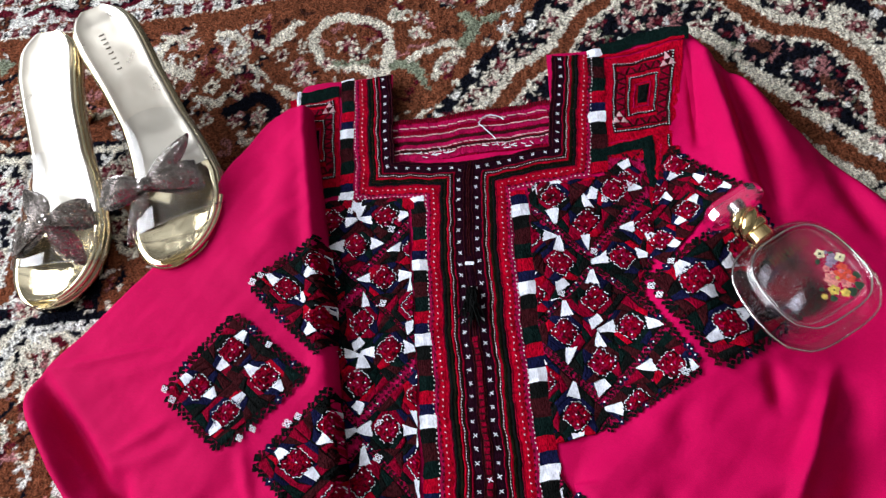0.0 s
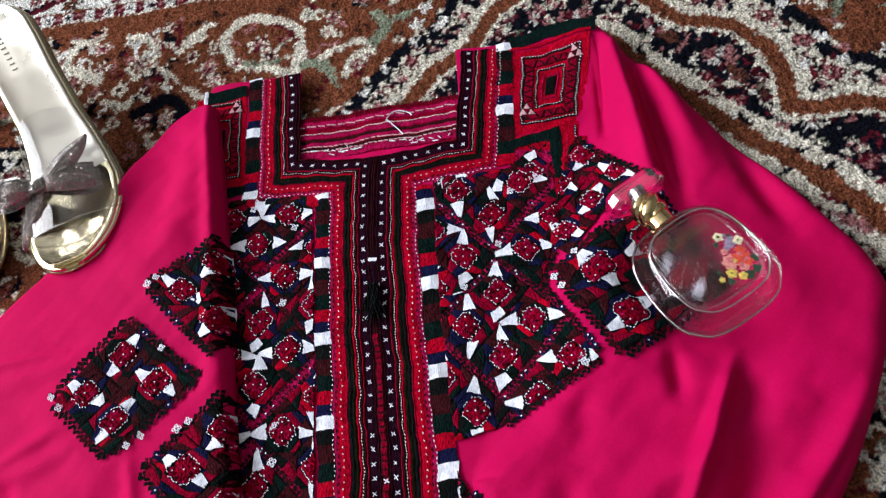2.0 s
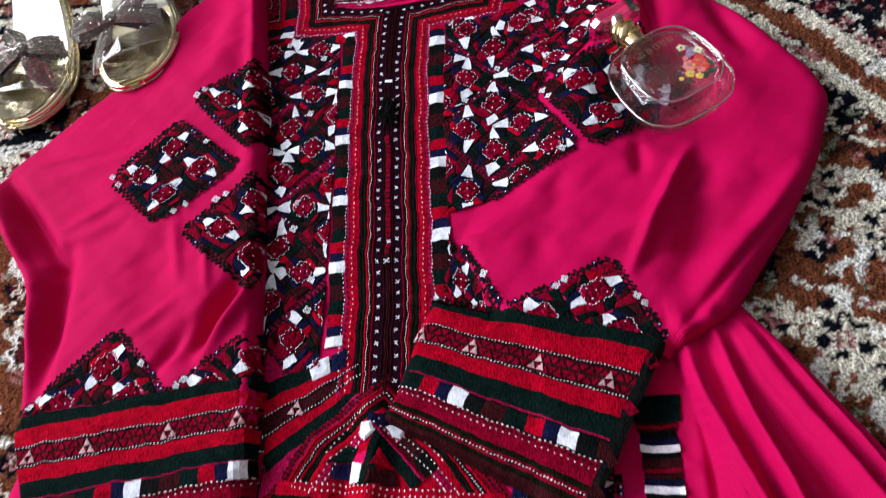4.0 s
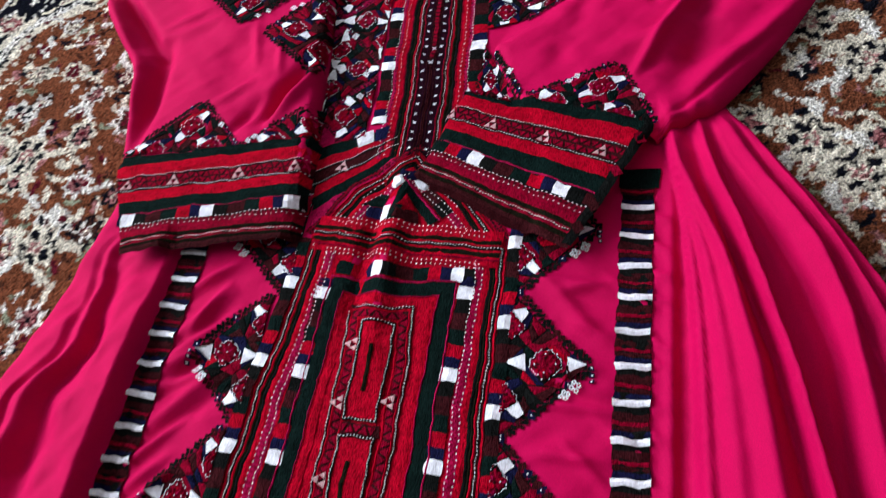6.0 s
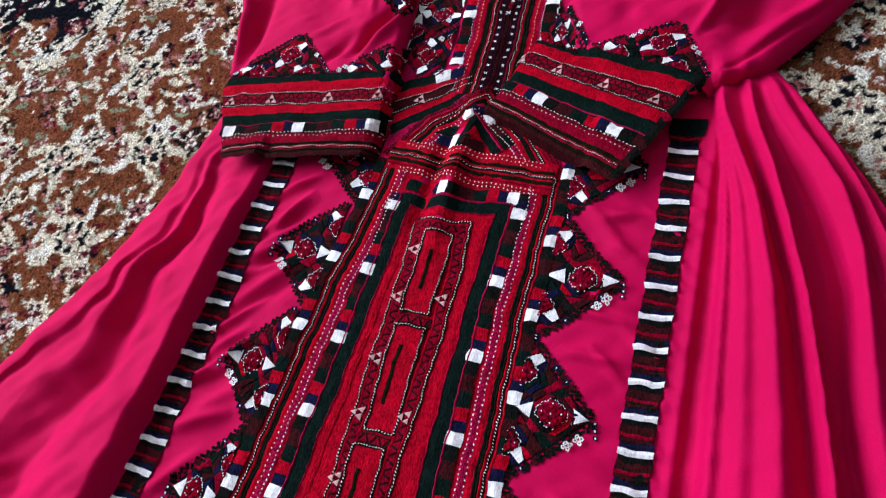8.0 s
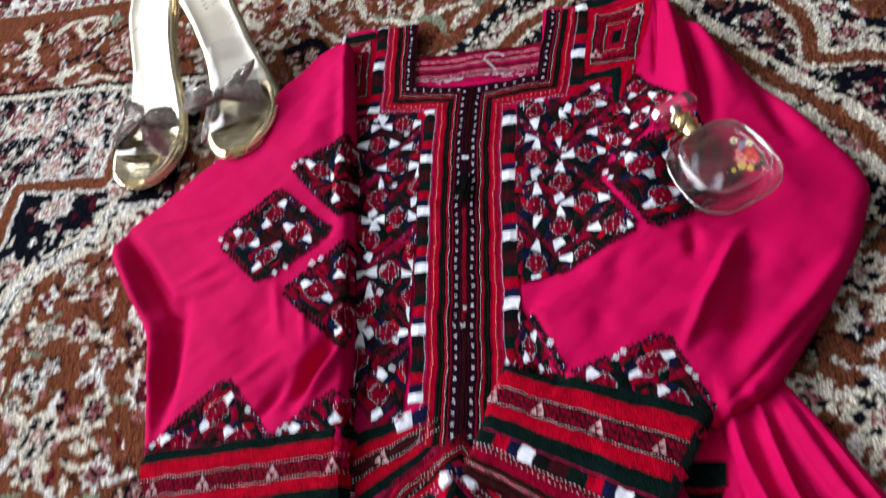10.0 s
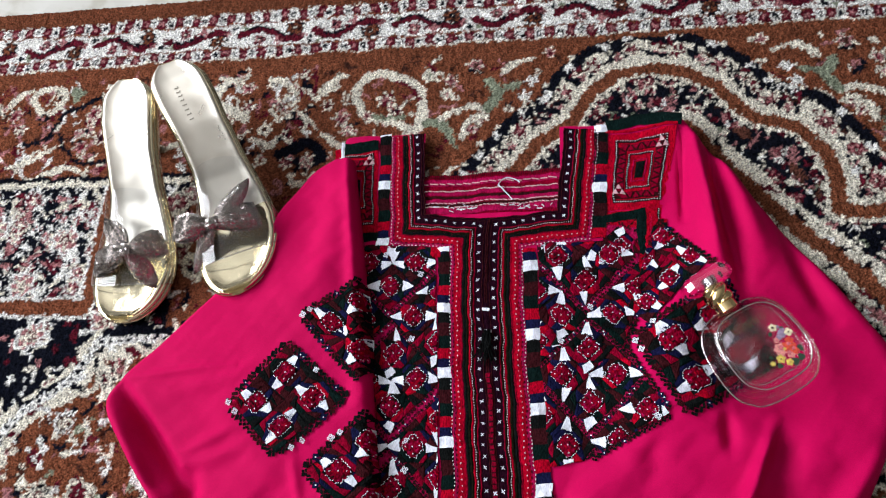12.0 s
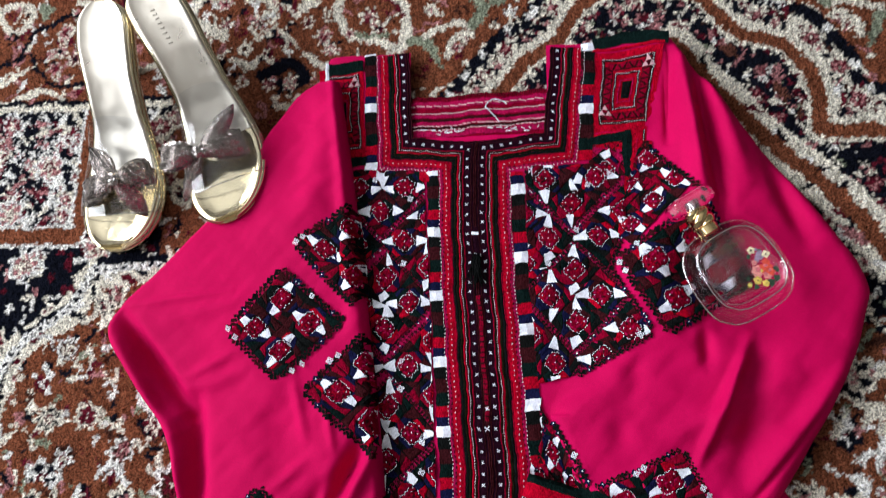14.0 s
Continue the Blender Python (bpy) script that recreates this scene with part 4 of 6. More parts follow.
w = Needle()
cuff_rows(w, CUFF_L, (.05, .445), (.055, .31, .645, .93))
tri1 = [(-.173, -.257), (-.127, -.306), (-.178, -.352), (-.230, -.318)]
tri2 = [(-.060, -.257), (-.014, -.300), (-.068, -.340), (-.122, -.305)]
top_l = planes_of([(-.30, -.20), (-.061, -.20), (-.0615, -.2945), (-.236, -.3185)])
for c in (tri1, tri2):
    motif(w, c, style="side", clip=top_l)
    fringe(w, c, (0, 3), top_l)
for p in ((-.117, -.300), (-.112, -.296), (-.224, -.312), (-.219, -.307), (-.148, -.283)):
    floret(w, p, 0.0036)
w.done("cuff", dress, "dark red banded cuff with white blocks")
w = Needle()
cuff_rows(w, CUFF_R, (.30, .50), (.03, .27, .56, .86))
# Black strip paints the shaded, rolled end; the cuff's bands cross it darkened.
ribbon(w, [tuple(dot_lerp(CUFF_R, .985, v)) for v in (.02, .5, .98)], .0075, BLACK, .0022, .0006)
for v in (.15, .42, .70, .86):
    dab(w, tuple(dot_lerp(CUFF_R, .985, v)), (.5, -.85), .0085, .0070, CRIMSON if v < .6 else MAROON, .0031)
triA = [(.177, -.224), (.207, -.283), (.132, -.312), (.105, -.256)]
triB = [(.073, -.200), (.103, -.256), (.080, -.292), (.050, -.246)]
top_r = planes_of([(.064, -.18), (.25, -.18), (.207, -.2815), (.0545, -.2415)])
for c in (triA, triB):
    motif(w, c, style="side", clip=top_r)
    fringe(w, c, (0, 3), top_r)
for p in ((.140, -.240), (.146, -.236), (.192, -.250), (.196, -.256), (.092, -.226)):
    floret(w, p, 0.0036)
w.done("cuff", dress, "dark red banded cuff with white blocks")
# the same bands below the breast panel, beside the placket
w = Needle(body_z)
LOW = ((-.062, -.2960), (.004, -.2720), (.012, -.3180), (-.046, -.3860))
for v0, v1, mat in ((0, .14, GREEN), (.14, .27, RED), (.27, .42, MAROON), (.42, .55, RED), (.55, .68, GREEN), (.68, .84, ROSE)):
    fill(w, [tuple(dot_lerp(LOW, u, v)) for u, v in ((0, v0), (1, v0), (1, v1), (0, v1))], mat, 0.0009, 0.005)
for v in (.27, .42):
    cord(w, [tuple(dot_lerp(LOW, u, v)) for u in (0, 1)])
triple(w, tuple(dot_lerp(LOW, .35, .345)), 0.0056)
patch(w, [(-.030, -.284), (-.016, -.277), (-.014, -.289), (-.026, -.295)], WHITE, 0.0018)
patch(w, [(-.014, -.277), (-.003, -.272), (-.004, -.286), (-.013, -.289)], NAVY, 0.0018)
w.done("waist_band", dress, kind="stuff")

# --- the long front pocket ---
w = Needle(body_z)
HOUSE = [(-.080, -1.05), (-.068, -.80), (-.0600, -.60), (-.0558, -.505), (-.0490, -.457), (-.0440, -.380), (-.020, -.336), (.0270, -.301), (.070, -.338), (.1088, -.384), (.1090, -.50), (.1150, -.64), (.134, -1.05)]
fill(w, [(-.0470, -.384), (.0225, -.303), (.1080, -.388)], RED, 0.0005)
for k in range(14):
    y0, y1 = -.384 - k * .0475, -.384 - (k + 1) * .0475
    xa, xb, xc, xd = [np.interp(-y, (.384, .5, .6, .8, 1.05), v) for y, v in ((y0, (-.044, -.0556, -.060, -.068, -.080)), (y1, (-.044, -.0556, -.060, -.068, -.080)), (y0, (.1088, .1090, .1132, .1224, .134)), (y1, (.1088, .1090, .1132, .1224, .134)))]
    fill(w, [(xa, y0), (xc, y0), (xd, y1), (xb, y1)], RED, 0.0005, 0.008)


def frame_line(d0, d1, mat, lift=0.001, path=HOUSE):
    ribbon(w, offset(path, (d0 + d1) / 2000), (d1 - d0) / 1000, mat, lift)


roof = offset(HOUSE[5:10], -.0045)
ribbon(w, roof, 0.0080, CRIMSON, 0.0006)
for d in (-.0030, -.0058):
    dots(w, offset(HOUSE[5:10], d), 0.0032, 0.0018, 0.0014, BLACK, 0.0016)
frame_line(-1.0, 2.2, RED)
frame_line(0.2, 0.8, MAROON, 0.0016)
frame_line(2.2, 5.4, MAROON)
frame_line(5.4, 7.0, RED, 0.0012)
frame_line(7.0, 9.0, OLIVE)
frame_line(9.0, 11.4, BLACK)
frame_line(11.4, 16.0, RED)
frame_line(16.0, 22.6, ROSE, 0.0008)
cord(w, offset(HOUSE, .0040))
dots(w, offset(HOUSE, .0165), 0.0040, 0.0012, 0.0008, CORD)
dots(w, offset(HOUSE, .0215), 0.0034, 0.0013, 0.0008, CORD)
for d in (.0178, .0192, .0206):
    dots(w, offset(HOUSE, d), 0.0034, 0.0016, 0.0009, CRIMSON, 0.0017)
eaves = [(-.0420, -.3765), (-.020, -.3775), (.020, -.3815), (.1040, -.3855)]
ribbon(w, eaves, 0.0300, RED, 0.0022)
for dy, width, mat in ((.0048, .0034, OLIVE), (0, .0034, MAROON), (-.0052, .0038, OLIVE), (-.0095, .0016, CRIMSON)):
    ribbon(w, [(x, y + dy) for x, y in eaves], width, mat, 0.0028)
cord(w, eaves, .0036)
for dy in (.0105, .0145, -.0130, -.0165):
    dots(w, [(x * .84 + .005, y + dy) for x, y in eaves], 0.0036, 0.0009, 0.0011, CORD, 0.0034)
# the little house in the gable
patch(w, [(.0180, -.3190), (.0300, -.3185), (.0335, -.3260), (.0255, -.3295), (.0170, -.3260)], NAVY, 0.0016)
patch(w, [(.0125, -.3265), (.0195, -.3250), (.0228, -.3320), (.0168, -.3390), (.0125, -.3350)], WHITE, 0.0020, 0.0008)
patch(w, [(.0285, -.3285), (.0395, -.3245), (.0418, -.3310), (.0378, -.3360), (.0335, -.3350)], WHITE, 0.0020, 0.0008)
ribbon(w, [(.0395, -.3350), (.0500, -.3470)], 0.0105, MAROON, 0.0016)
ribbon(w, [(.0500, -.3470), (.0595, -.3580)], 0.0105, BLACK, 0.0016)
ribbon(w, [(.0160, -.3670), (.0258, -.3360), (.0500, -.3655)], 0.0085, GREEN, 0.0016)
ribbon(w, [(.0245, -.3298), (.0545, -.3630)], 0.0016, ROSE, 0.0024)
patch(w, [(.0190, -.3545), (.0262, -.3420), (.0345, -.3545)], RED, 0.0020, 0.0006)
patch(w, [(.0180, -.3555), (.0355, -.3555), (.0380, -.3655), (.0170, -.3655)], MAROON, 0.0019)
patch(w, [(-.0130, -.3500), (.0030, -.3385), (.0105, -.3420), (.0050, -.3500)], GREEN, 0.0016)
patch(w, [(-.0065, -.3520), (.0050, -.3505), (.0050, -.3610), (-.0055, -.3600)], NAVY, 0.0017)
patch(w, [(.0060, -.3495), (.0150, -.3530), (.0142, -.3640), (.0055, -.3630)], WHITE, 0.0020, 0.0008)
dots(w, [(-.012, -.345), (.012, -.318)], 0.0040, 0.0012, 0.0008, CORD, 0.0024)
dots(w, [(.040, -.322), (.066, -.352)], 0.0040, 0.0012, 0.0008, CORD, 0.0024)
TOP = -.4085
PANE = [(-.0345, -1.05), (-.0305, -.80), (-.0240, -.60), (-.0190, -.4130), (.0245, -.4165), (.0745, -.4130), (.0738, -.50), (.0765, -.60), (.0835, -.80), (.0955, -1.05)]
RIM = [(.003, -1.05), (.006, -.80), (.0060, -.643), (.0034, -.57), (.0034, -.495), (-.0006, -.4350), (.0235, -.4385), (.0475, -.4335), (.0516, -.487), (.0513, -.575), (.0495, -.634), (.052, -.80), (.058, -1.05)]
ribbon(w, offset(PANE, -.0008), 0.0012, ROSE, 0.0017)
frame_line(0, 10.4, GREEN, 0.0013, PANE)
frame_line(10.4, 11.2, ROSE, 0.0016, PANE)
frame_line(11.2, 18.5, RED, 0.0010, PANE)
frame_line(-1.0, 1.4, MAROON, 0.0013, RIM)
frame_line(1.4, 2.8, RED, 0.0014, RIM)
frame_line(2.8, 8.6, MAROON, 0.0010, RIM)
frame_line(8.6, 10.4, RED, 0.0014, RIM)
cord(w, RIM)
teeth(w, offset(RIM, .0057), 0.0050, 0.0054, CRIMSON)
tall = (.0690, .0820, .0790, .0800, .0800, .0800)
y0 = -.4490
for k, h in enumerate(tall):
    y1 = y0 - h
    lean = .0030 * min(1, k)
    fill(w, [(.0125, y0 + .001), (.0378, y0 + .001), (.0372 + lean, y1 - .001), (.0125 + lean, y1 - .001)], RED, 0.0016, 0.006)
    box_line = [(.0137, y0), (.0372, y0 + .001), (.0366 + lean, y1 + .001), (.0137 + lean, y1), (.0137, y0)]
    ribbon(w, box_line, 0.0022, MAROON, 0.0018)
    cord(w, box_line, .0028)
    ribbon(w, [(.0235, y0 - .016), (.0238, y1 + .020)], 0.0030, OLIVE, 0.0019)
    fill(w, [(.0110, y1 - .002), (.0400, y1 - .002), (.0400, y1 - .010), (.0110, y1 - .010)], MAROON, 0.0014, 0.006)
    teeth(w, [(.0120, y1 - .006), (.0390, y1 - .006)], 0.0050, 0.0054, CRIMSON, .0020)
    for x, y in ((.0070, y1 + .010), (.0425, y1 + .014), (.0075, y1 + .052)):
        triple(w, (x, y), 0.0054, (0, 1))
    y0 = y1 - .0115
pocket = w.done("front_pocket", dress, "long red pocket with banded frames of chain stitch")
block_strip(body_z, [([(-.0235, TOP), (-.0245, -.4875), (-.0300, -.60), (-.0365, -.80), (-.0410, -1.05)], 0.0112, 0.0605, 0.0185), ([(.0834, TOP), (.0797, -.48), (.0797, -.545), (.0830, -.62), (.0905, -.80), (.1030, -1.05)], 0.0115, 0.0612, 0.0120),
                     ([(-.0180, -.4045), (.0200, -.4080), (.0870, -.4065)], 0.0108, 0.0592, 0.0335)], dress, BLOCK_LABEL, 0.0013)

# --- points beside the pocket ---
block_strip(body_z, [([(.1135, -.352), (.1137, -.50), (.1195, -.64), (.1385, -1.05)], 0.0092, 0.0630, 0.0270)], dress, BLOCK_LABEL, 0.0019)
block_strip(body_z, [([(-.0485, -.382), (-.0540, -.457), (-.0610, -.505), (-.0652, -.60), (-.0732, -.80), (-.0850, -1.05)], 0.0098, 0.0625, 0.0382)], dress, BLOCK_LABEL, 0.0019)
for side, edge, tip_x, first, pitch in ((1, ((.60, .1172), (1.05, .1400)), .1690, -.366, .1035), (-1, ((.36, -.0510), (.457, -.0580), (.505, -.0650), (.60, -.0690), (1.05, -.0890)), -.1085, -.378, .1015)):
    for k in range(7):
        w = Needle(body_z)
        y = first - k * pitch
        ex, tx = float(np.interp(-y, [e[0] for e in edge], [e[1] for e in edge])), tip_x + side * .0006 * k
        c = [(ex, y + .0500), (tx, y), (ex, y - .0500), (2 * ex - tx, y)]
        half_plane = [(side, 0.0, side * ex)]
        motif(w, c, style="point", clip=half_plane)
        for a, b in ((0, 1), (1, 2)):
            feathers(w, [c[a], c[b]] if side > 0 else [c[b], c[a]], -1, half_plane, .14, 1.25)
        floret(w, (tx - side * .006, y - .0145), 0.0050)
        floret(w, (tx - side * .0125, y - .0200), 0.0050)
        for m in range(3):
            dab(w, (tx + side * .003 + m * side * .0005, y - .002 - m * .004), (1, 0), 0.0030, 0.0028, NAVY, 0.0014)
            dab(w, (tx + side * .003 + m * side * .0005, y - .002 - m * .004), (1, 0), 0.0012, 0.0012, WHITE, 0.0018)
        w.done("pocket_point", dress, "pointed lattice motif with white kites")

# --- ladder strips down the skirt ---
for x0, first, pitch, lean, start in ((.1965, -.345, .0242, .016, -.330), (-.1400, -.399, .0234, -.006, -.385)):
    w = Needle(body_z)
    rungs = int((1.06 + start) / pitch)
    spine = [(x0 + lean * (k / rungs) ** 1.2, first + .012 - k * pitch) for k in range(rungs + 1)]
    ribbon(w, spine, 0.0220, BLACK, 0.0008, 0.0003)
    for k in range(rungs):
        y = first - k * pitch
        x = x0 + lean * (k / rungs) ** 1.2
        for dy, h, mat, lift in ((.0042, .0042, NAVY, .0012), (-.0086, .0060, MAROON, .0011), (-.0128, .0026, CRIMSON, .0012), (-.0160, .0030, MAROON, .0011)):
            tilt = RNG.uniform(-.0006, .0006)
            ribbon(w, [(x - .0112, y + dy + tilt), (x, y + dy - tilt * .5), (x + .0112, y + dy - tilt)], h, mat, lift, 0.0005)
    ladder = w.done("ladder_strip", dress, "dark ladder strip with white rungs")
    for k in range(rungs):
        y, x, tilt = first - k * pitch, x0 + lean * (k / rungs) ** 1.2, RNG.uniform(-.0007, .0007)
        own = Needle(body_z)
        ribbon(own, [(x - .0114, y + tilt), (x - .004, y - tilt * .6), (x + .004, y + tilt * .4), (x + .0114, y - tilt)], .0044, WHITE, .0020, 0.0008)
        own.done("rung", ladder)
w = Needle(body_z)
fill(w, [(.1835, -.3120), (.2120, -.3120), (.2110, -.3290), (.1835, -.3290)], GREEN, 0.0012, .005)
fill(w, [(.1845, -.3290), (.2085, -.3290), (.2085, -.3345), (.1845, -.3345)], MAROON, 0.0012, .004)
ribbon(w, [(.1850, -.3318), (.2085, -.3318)], 0.0022, CRIMSON, 0.0016)
w.done("waist_tab", dress)

# --- neck facing seen through the opening ---
w = Needle(lambda x, y: 0.0042 + 0.0008 * np.sin(np.asarray(x) * 90) + 0.010 * np.asarray(x) * 0)


def across(y, bow=0.0):
    return [(-.0560 + k * .0134, y + bow * math.sin(k * math.pi / 10) + .0045 * (k - 5) / 10 + RNG.uniform(-.0004, .0004)) for k in range(11)]


ribbon(w, across(.0850), 0.0520, CRIMSON, 0.0)
for y, h, mat in ((.1085, .0050, CRIMSON), (.1025, .0070, ROSE), (.0965, .0040, CRIMSON), (.0915, .0050, ROSE), (.0865, .0030, MAROON), (.0830, .0040, ROSE), (.0780, .0030, MAROON), (.0730, .0080, ROSE)):
    ribbon(w, across(y), h, mat, 0.0008)
dots(w, across(.1090), 0.0020, 0.0007, 0.0045, MAROON, 0.0018)
for y, a, gap in ((.1010, .0075, .0082), (.0930, .0034, .0036), (.0800, .0040, .0044), (.0760, .0034, .0040)):
    dots(w, across(y), gap, a, 0.0011, PALE, 0.0020, slant=-0.14)
for k in range(26):
    x = -.020 + RNG.gauss(0, .013) if k % 2 else .045 + RNG.gauss(0, .012)
    dab(w, (x, .0735 + RNG.gauss(0, .0016)), (math.cos(k), math.sin(k) * .5), 0.0055, 0.0010, WHITE, 0.0022)
curl = [(.030 + .010 * math.cos(a) * (1 if a < 3.4 else .7), .0960 + .008 * math.sin(a)) for a in np.linspace(0.4, 3.9, 12)] + [(.0290, .0850), (.0320, .0800)]
ribbon(w, curl, 0.0012, WHITE, 0.0022, 0.0006)
w.done("neck_facing", dress, "wine and rose facing with loose white stitches")

# --- tassel at the foot of the slit ---
bm = bmesh.new()
for k in range(34):
    a = RNG.uniform(-.32, .32)
    l = RNG.uniform(.020, .031)
    x, y = .0112 + RNG.uniform(-.0028, .0028), -.052 + RNG.uniform(-.002, .002)
    prev = None
    for s in range(6):
        t = s / 5
        px, py = x + math.sin(a) * l * t + .0012 * math.sin(t * 6 + k), y - math.cos(a) * l * t
        pz = float(body_z(px, py)) + .0035 + .0022 * math.sin(t * 3) + RNG.uniform(0, .0012)
        r = 0.0006
        ring = [bm.verts.new((px + r * math.cos(q), py, pz + r * math.sin(q))) for q in (0.5, 2.6, 4.7)]
        if prev:
            for q in range(3):
                bm.faces.new((prev[q], prev[(q + 1) % 3], ring[(q + 1) % 3], ring[q]))
        prev = ring
part("tassel", bm, M_BLACK, dress, "small black thread tassel")

# ---------- carpet: its design, knot by knot ----------
CX0, CX1, CY0, CY1, KNOT = -1.10, 1.00, -1.60, 0.370, 0.0018
KX, KY = int(round((CX1 - CX0) / KNOT)), int(round((CY1 - CY0) / KNOT))
draw = np.random.default_rng(11)
RUST, CREAM, INK, WINE, BLUSH, SAGE, IVORY, UMBER = [np.array(c) for c in (
    (.190, .062, .031), (.77, .72, .605), (.0055, .0065, .012), (.105, .009, .019), (.40, .17, .175), (.25, .28, .20), (.84, .825, .775), (.055, .020, .014))]
gx = CX0 + (np.arange(KX) + .5) * KNOT
gy = CY0 + (np.arange(KY) + .5) * KNOT


def cloud(cells, amount):
    """Smooth random field over the whole carpet, for ragged outlines."""
    a = draw.normal(size=(KY // cells + 3, KX // cells + 3))
    iy, ix = np.arange(KY) / cells, np.arange(KX) / cells
    y0, x0 = iy.astype(int), ix.astype(int)
    fy, fx = (iy - y0)[:, None], (ix - x0)[None, :]
    p = lambda j, i: a[np.ix_(y0 + j, x0 + i)]
    return amount * (p(0, 0) * (1 - fy) * (1 - fx) + p(0, 1) * (1 - fy) * fx + p(1, 0) * fy * (1 - fx) + p(1, 1) * fy * fx)


WX = gx[None, :] + cloud(1, .0007) + cloud(2, .0009) + cloud(9, .0014)
WY = gy[:, None] + cloud(1, .0007) + cloud(2, .0009) + cloud(9, .0014)
knots = np.empty((KY, KX, 3))
knots[:] = RUST


def window(x0, x1, y0, y1, margin=.012):
    i0, i1 = np.clip([int((x0 - margin - CX0) / KNOT), int((x1 + margin - CX0) / KNOT) + 1], 0, KX)
    j0, j1 = np.clip([int((y0 - margin - CY0) / KNOT), int((y1 + margin - CY0) / KNOT) + 1], 0, KY)
    return slice(j0, j1), slice(i0, i1)


def put(area, mask, color):
    knots[area][mask] = color


def stroke(path, width, color, taper=False):
    xs, ys = [p[0] for p in path], [p[1] for p in path]
    area = window(min(xs) - width, max(xs) + width, min(ys) - width, max(ys) + width)
    X, Y = WX[area], WY[area]
    if X.size == 0:
        return
    best = np.full(X.shape, 9.0)
    n = len(path) - 1
    for k in range(n):
        ax, ay, dx, dy = *path[k], path[k + 1][0] - path[k][0], path[k + 1][1] - path[k][1]
        t = np.clip(((X - ax) * dx + (Y - ay) * dy) / max(1e-9, dx * dx + dy * dy), 0, 1)
        d = np.hypot(X - ax - t * dx, Y - ay - t * dy)
        if taper:
            d = d / np.clip(math.sin(math.pi * min(.97, (k + .5) / n * .8 + .2)), .25, 1)
        best = np.minimum(best, d)
    put(area, best < width / 2, color)


def disc(x, y, r, color, petals=0, depth=.25, turn=0.0, flat=1.0):
    area = window(x - r, x + r, y - r, y + r)
    X, Y = WX[area] - x, (WY[area] - y) / flat
    if X.size:
        rr = r * (1 - depth + depth * np.cos(petals * (np.arctan2(Y, X) + turn))) if petals else r
        put(area, np.hypot(X, Y) < rr, color)


def inside(path, area=(slice(None), slice(None))):
    X, Y = WX[area], WY[area]
    odd = np.zeros(X.shape, bool)
    for (ax, ay), (bx, by) in zip(path, path[1:] + path[:1]):
        if ay != by:
            odd ^= ((ay > Y) != (by > Y)) & (X < (bx - ax) * (Y - ay) / (by - ay) + ax)
    return odd


def rosette(x, y, r, outer=CREAM, ring=INK, petal=BLUSH, eye=WINE):
    turn = draw.uniform(0, 6)
    disc(x, y, r, outer, 7, .16, turn)
    disc(x, y, r * .72, ring, 7, .14, turn)
    disc(x, y, r * .60, petal, 5, .30, turn)
    disc(x, y, r * .30, eye, 5, .2, turn)
    disc(x, y, r * .12, CREAM)


def curl(x, y, size, a0, turns, color, width):
    """A scroll that winds in."""
    pts = []
    for k in range(15):
        t = k / 14
        a = a0 + turns * math.tau * t
        r = size * (1 - .78 * t)
        pts.append((x + r * math.cos(a), y + r * math.sin(a)))
    stroke(pts, width, color)


def leaf(x, y, length, a, color, width):
    b = draw.uniform(-.9, .9)
    pts = [(x + length * t * math.cos(a + b * t), y + length * t * math.sin(a + b * t)) for t in (0, .25, .5, .75, 1)]
    stroke(pts, width, color, True)


def sprinkle(n, box4, region=None, ground=None, colors=(CREAM, IVORY, CREAM, WINE, BLUSH, SAGE), lo=.010, hi=.026, wide=.0062):
    """Small leaves and buds over a region."""
    for _ in range(n):
        x, y = draw.uniform(box4[0], box4[1]), draw.uniform(box4[2], box4[3])
        j, i = int((y - CY0) / KNOT), int((x - CX0) / KNOT)
        if region is not None and not region[min(j, KY - 1), min(i, KX - 1)]:
            continue
        c = colors[draw.integers(len(colors))]
        kind = draw.random()
        if kind < .55:
            leaf(x, y, draw.uniform(lo, hi), draw.uniform(0, 6.3), c, draw.uniform(.6, 1.2) * wide)
        elif kind < .8:
            disc(x, y, draw.uniform(.35, .6) * lo, c, 4, .25, draw.uniform(0, 6))
        else:
            curl(x, y, draw.uniform(.6, 1.0) * lo, draw.uniform(0, 6.3), draw.choice((-1, 1)) * .8, c, wide * .6)


# the rust field, strewn with scrolls, buds and rosettes
sprinkle(9000, (CX0, CX1, CY0, .272), colors=(CREAM, CREAM, IVORY, CREAM, WINE, BLUSH, SAGE, UMBER, INK))
sprinkle(9000, (-.85, .70, -.95, .10), colors=(INK, WINE, BLUSH, UMBER, CREAM, RUST, RUST, SAGE, IVORY), lo=.005, hi=.012, wide=.0040)
for _ in range(900):
    x, y = draw.uniform(CX0, CX1), draw.uniform(CY0, .26)
    rosette(x, y, draw.uniform(.011, .021), outer=(CREAM, IVORY, RUST, INK)[draw.integers(4)], ring=(INK, WINE, UMBER)[draw.integers(3)], petal=(BLUSH, CREAM, IVORY, WINE)[draw.integers(4)])
for _ in range(300):
    curl(draw.uniform(CX0, CX1), draw.uniform(CY0, .262), draw.uniform(.014, .026), draw.uniform(0, 6.3), draw.choice((-1.2, 1.2)), (CREAM, IVORY)[draw.integers(2)], .0065)
# between the arch and the border the field lies barer
bare = np.zeros((KY, KX), bool)
bare[window(-.70, .60, .125, .272, 0)] = True
knots[bare] = RUST
AXIS_X = .1745      # the medallion's axis; the design is the same on both sides of it


